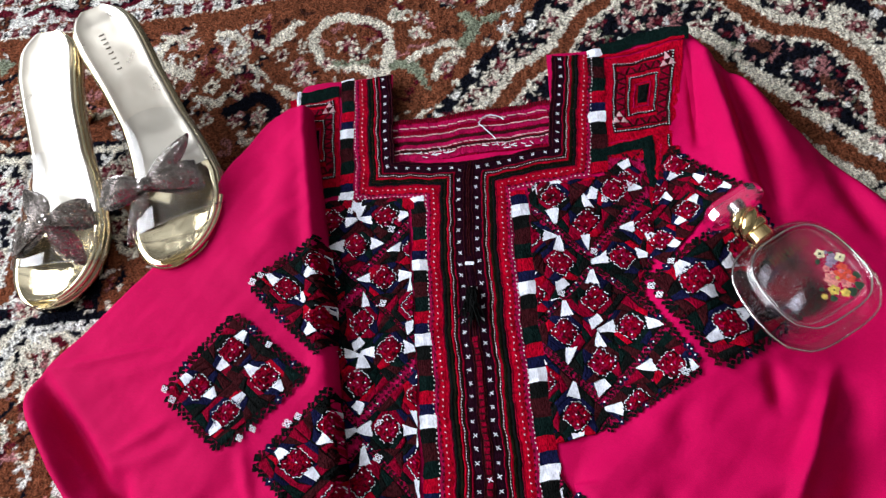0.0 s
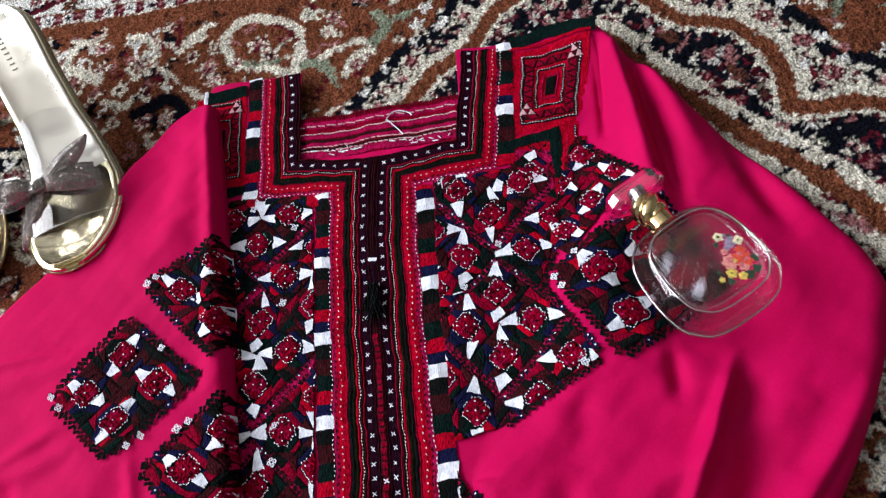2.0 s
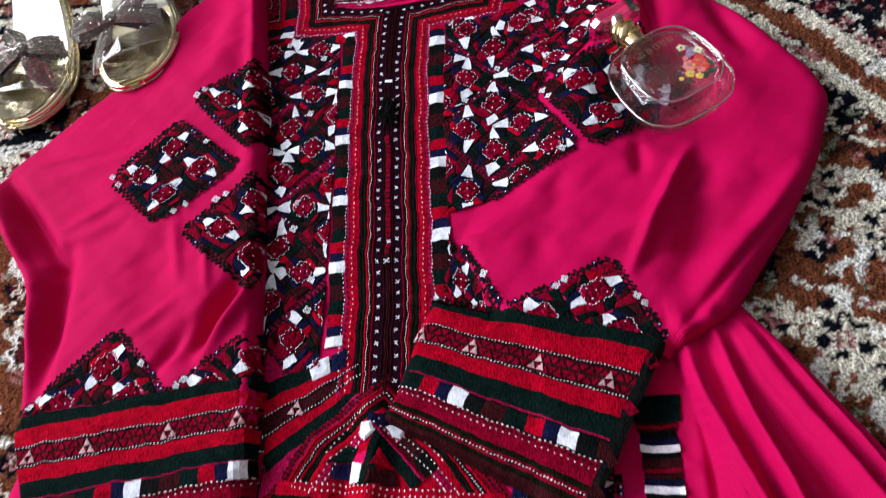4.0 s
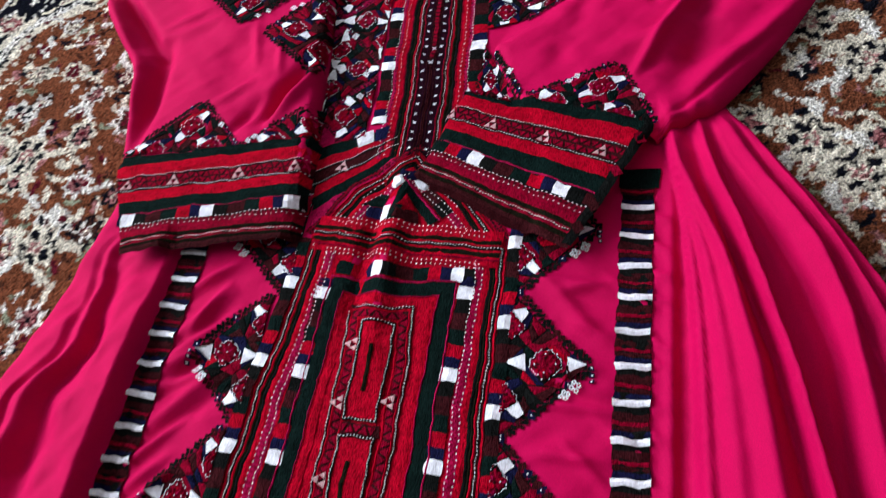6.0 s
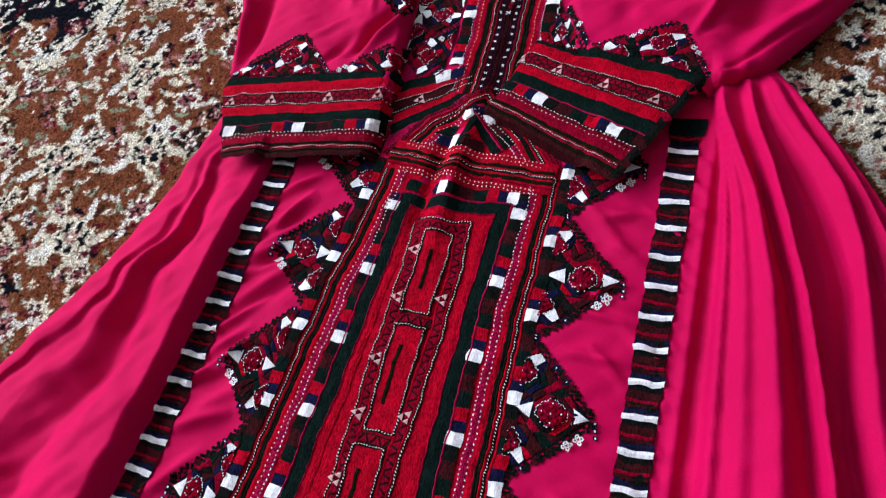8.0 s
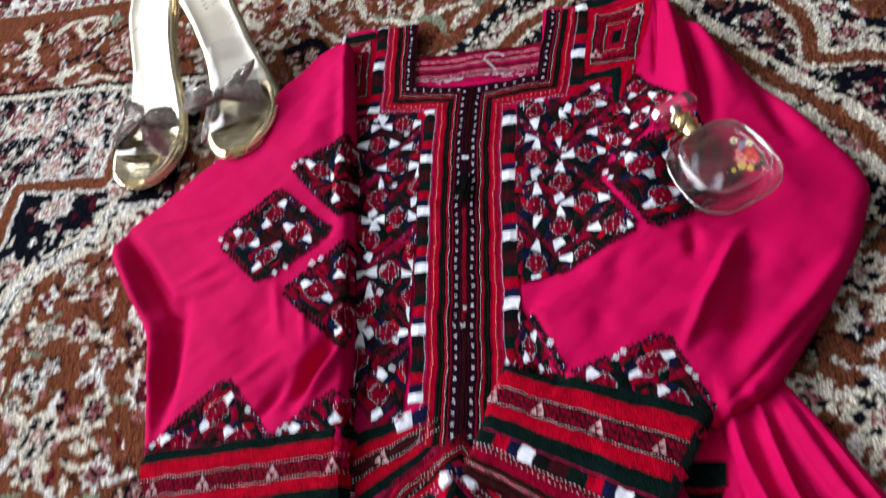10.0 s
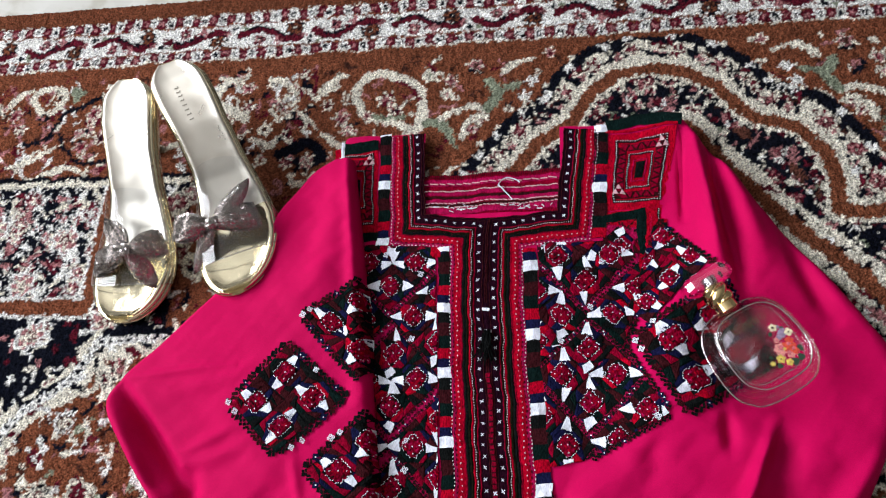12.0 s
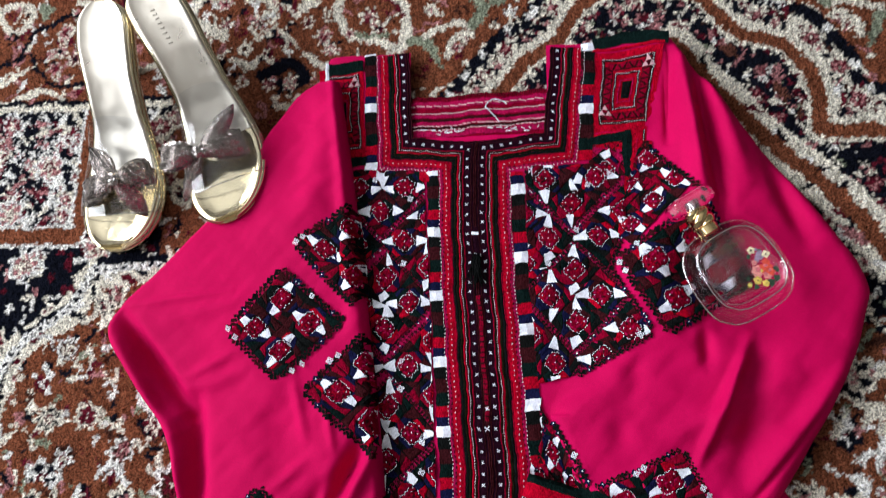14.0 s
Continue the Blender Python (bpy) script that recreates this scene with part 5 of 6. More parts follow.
def both_sides(draw_one):
    for m in (lambda x: x, lambda x: 2 * AXIS_X - x):
        draw_one(m)


def bend(pts, n=5):
    """A smooth line through a few places."""
    out = []
    for k in range(len(pts) - 1):
        p0, p1, p2, p3 = pts[max(k - 1, 0)], pts[k], pts[k + 1], pts[min(k + 2, len(pts) - 1)]
        for i in range(n):
            t = i / n
            out.append(tuple(.5 * (2 * b + (c - a) * t + (2 * a - 5 * b + 4 * c - d) * t * t + (3 * b - a - 3 * c + d) * t ** 3) for a, b, c, d in zip(p0, p1, p2, p3)))
    return out + [pts[-1]]


def scroll_band(m):
    """Scrolls, leaves and buds between the arch and the border; m sets each one's side."""
    def line(pts, width, color, taper=False):
        stroke(bend([(m(x), y) for x, y in pts]), width, color, taper)

    def bud(x, y, r, outer=BLUSH, heart=WINE):
        disc(m(x), y, r, CREAM, 6, .22, x * 90)
        disc(m(x), y, r * .80, outer, 5, .28, x * 70)
        disc(m(x), y, r * .40, heart, 5, .2, x * 50)

    # the great curl
    line([(-.127, .195), (-.135, .222), (-.126, .239), (-.107, .243), (-.084, .235), (-.070, .220), (-.063, .199), (-.063, .178), (-.071, .168)], .0105, CREAM)
    line([(-.093, .233), (-.077, .224), (-.067, .206)], .0046, WINE)
    line([(-.117, .189), (-.095, .181), (-.072, .172)], .0090, CREAM)
    line([(-.116, .192), (-.098, .186), (-.080, .186)], .0050, SAGE)
    bud(-.103, .210, .0105, WINE, BLUSH)
    bud(-.090, .195, .0090, WINE, INK)
    bud(-.121, .190, .0075, BLUSH)
    # leaves and buds towards the axis
    line([(-.060, .177), (-.042, .176), (-.032, .158), (-.025, .145)], .0105, SAGE, True)
    line([(-.044, .182), (-.024, .191), (-.007, .195), (.004, .189)], .0070, CREAM)
    line([(-.020, .158), (-.018, .173), (-.007, .183), (.005, .179)], .0068, CREAM)
    bud(-.010, .168, .0075, BLUSH)
    bud(-.002, .176, .0055, WINE, CREAM)
    line([(.006, .226), (.015, .208), (.006, .192)], .0110, SAGE)
    line([(.014, .210), (.024, .216), (.036, .219)], .0080, SAGE)
    line([(.020, .234), (.031, .246), (.054, .249)], .0090, CREAM, True)
    line([(.029, .234), (.040, .240), (.052, .241)], .0044, RUST)
    for x, y in ((.051, .223), (.042, .205)):
        disc(m(x), y, .0085, IVORY, 5, .25, x * 80, .8)
    bud(-.009, .246, .0110, BLUSH, UMBER)
    line([(-.016, .240), (-.002, .238)], .0034, INK)
    bud(-.034, .228, .0085)
    bud(-.036, .211, .0080, CREAM, BLUSH)
    bud(-.058, .235, .0090, CREAM, SAGE)
    line([(-.058, .250), (-.054, .243)], .0060, WINE)
    bud(.070, .256, .0070)
    # outer pair of leaves
    line([(-.176, .224), (-.158, .241), (-.146, .245)], .0100, CREAM, True)
    line([(-.180, .214), (-.165, .226), (-.153, .230)], .0070, CREAM, True)
    bud(-.150, .187, .0100)
    bud(-.141, .171, .0095, BLUSH, CREAM)
    bud(-.165, .205, .0080, WINE, UMBER)
    line([(-.170, .170), (-.155, .158), (-.135, .152), (-.110, .155)], .0075, CREAM, True)
    line([(-.105, .150), (-.085, .146), (-.060, .150)], .0070, SAGE, True)
    bud(-.122, .139, .0085, WINE, CREAM)
    bud(-.085, .133, .0075)
    # farther out: dark blossoms among cream leaves
    line([(-.212, .147), (-.197, .156), (-.184, .159), (-.170, .148), (-.167, .138)], .0130, INK)
    disc(m(-.186), .136, .0130, INK, 5, .25)
    bud(-.182, .139, .0105, BLUSH, CREAM)
    bud(-.205, .136, .0080, WINE, BLUSH)
    line([(-.287, .240), (-.294, .222), (-.272, .204), (-.257, .195)], .0095, CREAM)
    line([(-.296, .250), (-.280, .246), (-.268, .236)], .0070, CREAM, True)
    bud(-.258, .234, .0090)
    bud(-.257, .210, .0085, WINE, BLUSH)
    bud(-.220, .208, .0085, BLUSH, UMBER)
    bud(-.231, .180, .0100, CREAM, UMBER)
    line([(-.245, .168), (-.225, .160), (-.215, .172)], .0075, CREAM, True)
    line([(-.235, .246), (-.215, .238), (-.200, .222)], .0085, CREAM, True)
    line([(-.200, .200), (-.188, .186), (-.196, .174)], .0065, CREAM, True)
    bud(-.196, .248, .0075, WINE, CREAM)
    line([(-.350, .245), (-.332, .250), (-.318, .240), (-.322, .226)], .0085, CREAM)
    bud(-.340, .232, .0080)
    line([(-.372, .168), (-.350, .160), (-.325, .166), (-.305, .158)], .0080, CREAM, True)
    bud(-.325, .190, .0105, BLUSH, INK)
    bud(-.350, .205, .0090, WINE, BLUSH)
    line([(-.300, .182), (-.285, .172), (-.270, .160), (-.255, .146)], .0075, INK, True)
    bud(-.288, .146, .0090, CREAM, WINE)
    # the lobed outline and its curl
    line([(-.516, .175), (-.492, .183), (-.483, .197), (-.477, .215), (-.459, .222), (-.438, .232)], .0050, INK)
    line([(-.474, .188), (-.468, .168), (-.456, .161), (-.444, .150), (-.412, .149), (-.392, .160), (-.386, .180), (-.395, .205), (-.412, .224), (-.438, .232)], .0048, INK)
    line([(-.508, .218), (-.522, .235), (-.517, .246), (-.501, .251), (-.484, .241), (-.484, .226), (-.494, .217)], .0085, CREAM)
    line([(-.552, .228), (-.537, .244), (-.524, .250)], .0085, CREAM, True)
    line([(-.530, .146), (-.506, .152), (-.487, .164), (-.468, .172)], .0080, CREAM, True)
    line([(-.485, .130), (-.458, .144), (-.429, .131)], .0085, CREAM, True)
    line([(-.460, .240), (-.472, .247), (-.466, .232)], .0080, SAGE)
    line([(-.430, .248), (-.415, .240), (-.404, .228)], .0085, CREAM, True)
    bud(-.440, .212, .0110, BLUSH, WINE)
    bud(-.441, .190, .0100, BLUSH, INK)
    bud(-.424, .178, .0100, WINE, INK)
    bud(-.444, .168, .0095)
    bud(-.415, .200, .0085, CREAM, WINE)
    bud(-.539, .216, .0110)
    bud(-.528, .194, .0080, WINE, CREAM)
    bud(-.560, .170, .0100, CREAM, BLUSH)
    bud(-.518, .143, .0070, WINE, CREAM)
    line([(-.600, .240), (-.580, .226), (-.575, .206), (-.592, .196)], .0090, CREAM)
    bud(-.620, .215, .0110)


sprinkle(420, (-.70, .60, .132, .258), colors=(CREAM, CREAM, WINE, UMBER, BLUSH, BLUSH, INK), lo=.008, hi=.018, wide=.0046)
sprinkle(260, (-.62, -.18, .132, .250), colors=(CREAM, IVORY, WINE, BLUSH, INK), lo=.010, hi=.022, wide=.0056)
both_sides(scroll_band)

# the arched medallion
ARCH = [(-.12, -.06), (-.06, -.02), (-.02, .03), (.002, .075), (.034, .117), (.058, .146), (.090, .169), (.108, .200), (.134, .222), (.164, .230), (.202, .223), (.231, .205), (.249, .178), (.266, .163), (.300, .151),
        (.320, .125), (.325, .092), (.324, .061), (.372, .061), (.420, .040), (.470, .0), (.500, -.06), (.540, -.12)]
stroke(ARCH, .092, INK)
stroke(ARCH, .066, CREAM)
area = window(-.2, .62, -.2, .30)
for k, (p, (tx, ty)) in enumerate(along(ARCH, .0086)):
    nx, ny = -ty, tx
    out = math.atan2(ny, nx)
    at_d = lambda d: (p[0] + nx * d, p[1] + ny * d)
    x, y = at_d(.0400 + draw.normal() * .0010)
    if k % 3 == 0:
        disc(x, y, .0058, IVORY, 5, .18, k)
    elif k % 3 == 1:
        disc(*at_d(.0355), .0050, INK, 4, .3, k)
        disc(*at_d(.0460), .0038, CREAM, 4, .3, k)
    if k % 4 == 0:
        x, y = at_d(.0235)
        disc(x, y, .0115, CREAM, 6, .2, k)
        disc(x, y, .0088, WINE, 5, .30, k)
        disc(x, y, .0042, (BLUSH, CREAM)[k % 8 // 4], 4, .3, k)
    elif k % 4 == 2:
        leaf(*at_d(.0180), .020, out + 1.2, INK, .0044)
        leaf(*at_d(.0280), .018, out - 1.5, UMBER, .0042)
        disc(*at_d(.0205), .0056, BLUSH, 5, .3, k)
    else:
        leaf(*at_d(.0165), .016, out + draw.uniform(-1.5, 1.5), (IVORY, INK)[k % 2], .0050)
        leaf(*at_d(.0290), .013, out + draw.uniform(-1.5, 1.5), (WINE, INK)[k // 4 % 2], .0042)
for x, y in ((.3459, .1244), (.3587, .0892), (.3239, .1567), (.3519, .0400)):
    rosette(x, y, .0125, CREAM, WINE, BLUSH, WINE)
arch_in = inside([*ARCH[:-3], (.445, -.03), (.415, -.085), (.34, -.115), (-.12, -.115)], area)
full = np.zeros((KY, KX), bool)
full[area] = arch_in
knots[full] = INK
sprinkle(5200, (-.15, .55, -.20, .235), full, colors=(CREAM, WINE, CREAM, UMBER, BLUSH, BLUSH, INK, INK, CREAM, SAGE, IVORY), lo=.005, hi=.013, wide=.0042)
for _ in range(170):
    x, y = draw.uniform(-.1, .52), draw.uniform(-.12, .22)
    j, i = int((y - CY0) / KNOT), int((x - CX0) / KNOT)
    if full[j, i]:
        rosette(x, y, draw.uniform(.009, .014), (INK, INK, CREAM)[draw.integers(3)], WINE, BLUSH, WINE)
for x, y, r in ((.2817, .1225, .017), (.3076, .0987, .011), (.240, .165, .013), (.175, .185, .017), (.120, .160, .013), (.075, .115, .015)):
    disc(x, y, r * 1.25, INK, 5, .2)
    leaf(x + r * .4, y - r * .6, r * 1.6, -1.0, UMBER * 2, .010)
    for k in range(9):
        a = k * 2.4
        disc(x + r * .62 * math.cos(a) * (k % 3 + 1) / 3, y + r * .62 * math.sin(a) * (k % 3 + 1) / 3, r * draw.uniform(.22, .40), (BLUSH, BLUSH, WINE, IVORY)[k % 4], 4, .3, a)
INNER = [(.198, .158), (.218, .128), (.240, .099), (.262, .070), (.285, .043), (.315, .015), (.345, -.022), (.368, -.060), (.400, -.105)]
stroke(INNER, .040, CREAM)
for k, (p, _) in enumerate(along(INNER, .010)):
    leaf(p[0] + draw.normal() * .012, p[1] + draw.normal() * .008, .016, draw.uniform(0, 6), (INK, IVORY, WINE, INK)[k % 4], .0055)
stroke(INNER, .0150, RUST)
stroke(ARCH, .0260, CREAM)
for k, (p, (tx, ty)) in enumerate(along(ARCH, .0060)):
    disc(p[0] + ty * .0125, p[1] - tx * .0125, .0036, (INK, CREAM, INK, WINE)[k % 4], 4, .3)
stroke(ARCH, .0135, RUST)

# the stepped frame and field to the west
STEP = [(-.302, -.056), (-.366, -.058), (-.390, -.101), (-.432, -.128), (-.452, -.165), (-.456, -.245), (-.500, -.290), (-.60, -.30), (-.80, -.42)]
field_w = inside([(-.80, .121), (-.300, .121), *STEP, (-1.2, -.42), (-1.2, .121)])
knots[field_w] = INK
sprinkle(1900, (-.95, -.28, -.40, .118), field_w, colors=(CREAM, IVORY, WINE, BLUSH, WINE, IVORY, INK), lo=.008, hi=.018, wide=.0052)
for _ in range(90):
    x, y = draw.uniform(-.75, -.30), draw.uniform(-.30, .11)
    if field_w[int((y - CY0) / KNOT), int((x - CX0) / KNOT)]:
        rosette(x, y, draw.uniform(.012, .019), (INK, CREAM, IVORY)[draw.integers(3)], WINE, BLUSH, CREAM)
FRAME = [(-.392, .123), (-.391, -.021), (-.502, -.019), (-.497, -.098), (-.62, -.099), (-.62, -.19), (-.80, -.20)]
pane_w = inside([(-.80, .118), *FRAME, (-1.2, -.20), (-1.2, .118)])
knots[pane_w & (draw.random((KY, KX)) < .10)] = IVORY
sprinkle(900, (-.80, -.39, -.20, .112), pane_w, colors=(IVORY, CREAM, CREAM, BLUSH, WINE, IVORY, INK), lo=.008, hi=.018, wide=.0062)
for x, y in ((-.432, .055), (-.520, .070), (-.470, .005), (-.560, .01), (-.62, .06), (-.56, -.06), (-.442, -.050), (-.365, -.035), (-.345, .02), (-.350, .09)):
    rosette(x, y, .019, IVORY, BLUSH, CREAM, WINE)
stroke(FRAME, .0220, IVORY)
stroke(FRAME, .0150, RUST)
stroke([(-1.1, .122), (-.31, .122)], .0070, CREAM)
stroke([(-1.1, .128), (-.31, .128)], .0050, INK)
stroke(STEP, .0290, CREAM)
for k, (p, (tx, ty)) in enumerate(along(STEP, .012)):
    leaf(p[0] - ty * .006 * (-1) ** k, p[1] + tx * .006, .020, k * 2.1, (IVORY, INK, CREAM, WINE)[k % 4], .006)
stroke([(x + .004, y + .010) for x, y in STEP], .0105, INK)
stroke([(x, y + .004) for x, y in STEP], .0085, IVORY)
for p, _ in along(STEP, .0090):
    disc(p[0], p[1] + .004, .0022, INK)

# cream leaves beside the skirt
sprinkle(300, (.25, .60, -.48, -.04), colors=(CREAM, IVORY, CREAM, INK, BLUSH), lo=.010, hi=.024, wide=.0090)
sprinkle(90, (-.62, -.27, -.62, -.30), colors=(CREAM, RUST, UMBER, INK, WINE), lo=.010, hi=.022, wide=.0080)
# ringed blossoms strewn over the lower field
def blossom(x, y, r, k):
    disc(x, y, r * 1.6, RUST)
    for a in range(4):
        b = a * 1.57 + k
        leaf(x + r * math.cos(b), y + r * math.sin(b), r * 1.4, b + .7, (CREAM, RUST, IVORY, BLUSH)[(a + k) % 4], .0068)
        leaf(x + r * 1.2 * math.cos(b + .8), y + r * 1.2 * math.sin(b + .8), r * .9, b - .6, (UMBER, SAGE, WINE, INK)[(a + k) % 4], .0050)
    disc(x, y, r, (CREAM, IVORY)[k % 2], 8, .16, k)
    disc(x, y, r * .66, (INK, WINE, INK, UMBER)[k % 4], 7, .14, k)
    disc(x, y, r * .50, (BLUSH, CREAM, BLUSH)[k % 3], 5, .26, k)
    disc(x, y, r * .22, (WINE, INK)[k % 2], 5, .2, k)


for side_x in (-.60, .285):
    for i in range(5):
        for j in range(9):
            blossom(side_x + i * .072 + draw.uniform(-.016, .016) + .03 * (j % 2), -.80 + j * .066 + draw.uniform(-.014, .014), draw.uniform(.012, .020), int(draw.integers(24)))
# dark blossoms of the lower field
for x, y in ((.318, -.160), (.316, -.276), (.345, -.305), (.36, -.20), (-.30, -.395), (-.36, -.30), (-.40, -.42), (-.33, -.50), (-.45, -.52), (.40, -.33)):
    rosette(x, y, .026, CREAM, INK, CREAM, BLUSH)
    for a in range(5):
        leaf(x + .024 * math.cos(a * 1.26), y + .024 * math.sin(a * 1.26), .022, a * 1.26 + .6, (CREAM, IVORY)[a % 2], .0095)

# the border along the edge
X, Y = WX, WY
band = lambda a, b: (Y > a) & (Y < b)
knots[band(.2745, .400)] = CREAM
phase = (X / .0215) % 1
for lo, hi in ((.3270, .3420), (.2775, .2905)):
    mid = (lo + hi) / 2
    row = band(lo, hi)
    knots[row] = IVORY
    knots[row & (phase < .50)] = WINE
    knots[row & (np.abs(phase - .25) < .10) & (np.abs(Y - mid) < .0026)] = BLUSH
    knots[row & (np.abs(phase - .75) < .13) & (np.abs(Y - mid) < .0032)] = INK
    knots[row & (np.abs(phase - .75) < .05) & (np.abs(Y - mid) < .0015)] = IVORY
knots[band(.2920, .3255)] = IVORY
for k in range(24):
    x = -1.09 + k * .090
    s = 1 if k % 2 else -1
    pts = [(x + .009 * m, .3088 + s * .0085 * math.sin(m * .72)) for m in range(9)]
    stroke(pts, .0100, WINE)
    stroke([(a, b + .0035) for a, b in pts[1:7]], .0032, INK)
    rosette(x + .022, .3088 - s * .007, .0115, IVORY, WINE, BLUSH, INK)
    rosette(x + .064, .3088 + s * .006, .0120, INK, RUST, UMBER, INK)
    disc(x + .044, .3088 - s * .010, .0066, BLUSH, 4, .3)
    disc(x + .036, .3088 - s * .005, .0044, WINE, 4, .3)
    disc(x + .075, .3088 - s * .004, .0048, BLUSH * .8, 4, .3)
    disc(x + .084, .3088 - s * .010, .0050, INK, 4, .3)
    disc(x + .004, .3088 + s * .011, .0045, SAGE, 4, .3)
knots[(Y > .3425)] = RUST * .82
knots[band(.2690, .2760)] = RUST
for y in (.2915, .3262):
    knots[(np.abs(Y - y) < .0012)] = RUST

# every knot as a small tuft of its own
knots *= np.clip(draw.normal(1.0, .13, (KY, KX, 1)), .6, 1.4)
knots = np.clip(knots, .002, .90)


def axis(lo, hi, f0, f1, coarse):
    a = np.arange(lo, f0 - 1e-6, coarse)
    b = np.arange(f0, f1 + 1e-6, KNOT)
    c = np.arange(f1 + coarse, hi - 1e-6, coarse)
    return np.concatenate([a, b, c, [hi]])


ax_x, ax_y = axis(CX0, CX1, -.715, .565, .02), axis(CY0, CY1, -.80, .367, .02)
nx, ny = len(ax_x), len(ax_y)
PX, PY = np.meshgrid(ax_x, ax_y)
PX = PX + draw.uniform(-.0006, .0006, PX.shape)
PY = PY + draw.uniform(-.0006, .0006, PY.shape)
PY[-1, :] = CY1 + draw.uniform(-.0006, .0006, nx)
PZ = draw.uniform(-.0026, .0, PX.shape)
PZ[-1, :] = -.006
verts = np.stack([PX, PY, PZ], -1).reshape(-1, 3)
idx = np.arange(nx * ny).reshape(ny, nx)
quads = np.stack([idx[:-1, :-1], idx[:-1, 1:], idx[1:, 1:], idx[1:, :-1]], -1).reshape(-1, 4)
vi, vj = np.clip(((ax_x - CX0) / KNOT).astype(int), 0, KX - 1), np.clip(((ax_y - CY0) / KNOT).astype(int), 0, KY - 1)
tint = knots[np.ix_(vj, vi)].reshape(-1, 3)
me = bpy.data.meshes.new("carpet")
me.vertices.add(len(verts))
me.vertices.foreach_set("co", verts.ravel())
me.loops.add(len(quads) * 4)
me.loops.foreach_set("vertex_index", quads.ravel())
me.polygons.add(len(quads))
me.polygons.foreach_set("loop_start", np.arange(len(quads)) * 4)
me.polygons.foreach_set("loop_total", np.full(len(quads), 4))
me.update(calc_edges=True)
layer = me.color_attributes.new("knot", "FLOAT_COLOR", "POINT")
rgba = np.ones((len(verts), 4), np.float32)
rgba[:, :3] = tint
layer.data.foreach_set("color", rgba.ravel())
carpet = tagged(part_mesh("carpet", me, M_PILE, smooth=False), "rust, cream and navy floral carpet with a striped border", "carpet")
bm = bmesh.new()
box(bm, CX0, CX1, CY0, CY1 - .001, FLOOR_Z, -.0045)
part("backing", bm, wall_paint("jute_backing", (.13, .05, .025)), carpet, smooth=False)

# ---------- sandals ----------
def metal(name, color, rough, wave=0.0, scale=30):
    m, n, links, b = nodes_of(name)
    t = noise_node(n, links, scale, 3)
    links.new(mix_rgb(n, links, 1.0, color, ramp(n, links, t.outputs[0], [(0.3, 0.86), (0.7, 1.0)]), "MULTIPLY"), b.inputs["Base Color"])
    b.inputs["Metallic"].default_value = 1.0
    links.new(ramp(n, links, noise_node(n, links, 90, 3).outputs[0], [(0.3, rough * 0.8), (0.7, rough * 1.25)]), b.inputs["Roughness"])
    if wave:
        bump(n, links, t.outputs[0], b, wave, 0.01)
    return m


def clear_film(name, gloss=0.06, color=(0.95, 0.96, 0.97), least=0.04, most=0.6, bend=0.0, ior=1.5):
    """Clear vinyl or glass: lets light straight through and glints, most at its edges."""
    m, n, links, b = nodes_of(name)
    n.remove(b)
    out = n["Material Output"]
    tr = n.new("ShaderNodeBsdfTransparent")
    tr.inputs["Color"].default_value = (*color, 1)
    gl = n.new("ShaderNodeBsdfGlossy")
    gl.inputs["Roughness"].default_value = gloss
    edge = n.new("ShaderNodeLayerWeight")
    rise = add(n, "ShaderNodeMath")
    rise.operation = "POWER"
    links.new(edge.outputs["Facing"], rise.inputs[0])
    rise.inputs[1].default_value = 3.0
    fr = n.new("ShaderNodeMath")
    fr.operation = "MULTIPLY_ADD"
    links.new(rise.outputs[0], fr.inputs[0])
    fr.inputs[1].default_value, fr.inputs[2].default_value = most, least
    mix = n.new("ShaderNodeMixShader")
    links.new(fr.outputs[0], mix.inputs[0])
    links.new(tr.outputs[0], mix.inputs[1])
    links.new(gl.outputs[0], mix.inputs[2])
    if bend:
        # the share of light that a thick wall bends
        thick = n.new("ShaderNodeBsdfGlass")
        thick.inputs["Color"].default_value = (1.0, 0.98, 0.99, 1)
        thick.inputs["Roughness"].default_value = 0.0
        thick.inputs["IOR"].default_value = ior
        both = n.new("ShaderNodeMixShader")
        both.inputs[0].default_value = bend
        links.new(mix.outputs[0], both.inputs[1])
        links.new(thick.outputs[0], both.inputs[2])
        mix = both
    links.new(mix.outputs[0], out.inputs["Surface"])
    return m


M_INSOLE = metal("champagne_insole", (0.80, 0.75, 0.65), 0.34, 0.02, 14)
M_GOLD = metal("champagne_gold", (0.88, 0.78, 0.54), 0.16, 0.12, 30)
M_EDGE = metal("sole_edge", (0.62, 0.52, 0.34), 0.22)
M_STONE = metal("rhinestone_mesh", (0.52, 0.49, 0.47), 0.18, 0.0, 900)
M_VINYL = clear_film("clear_vinyl", 0.04, (0.93, 0.94, 0.95), 0.05, 0.75)
M_RIM = clear_film("vinyl_rim", 0.05, (0.80, 0.82, 0.84), 0.30, 0.6)
M_MARK = wall_paint("stamped_mark", (0.30, 0.27, 0.21))
SOLE = 0.234


def bed_z(y):
    """The footbed's height, from heel (y = 0) to toe."""
    t = np.clip(np.asarray(y, float) / SOLE, 0, 1)
    return np.interp(t, np.linspace(0, 1, 11), [.0780, .0765, .0715, .0610, .0460, .0300, .0185, .0130, .0115, .0110, .0120])


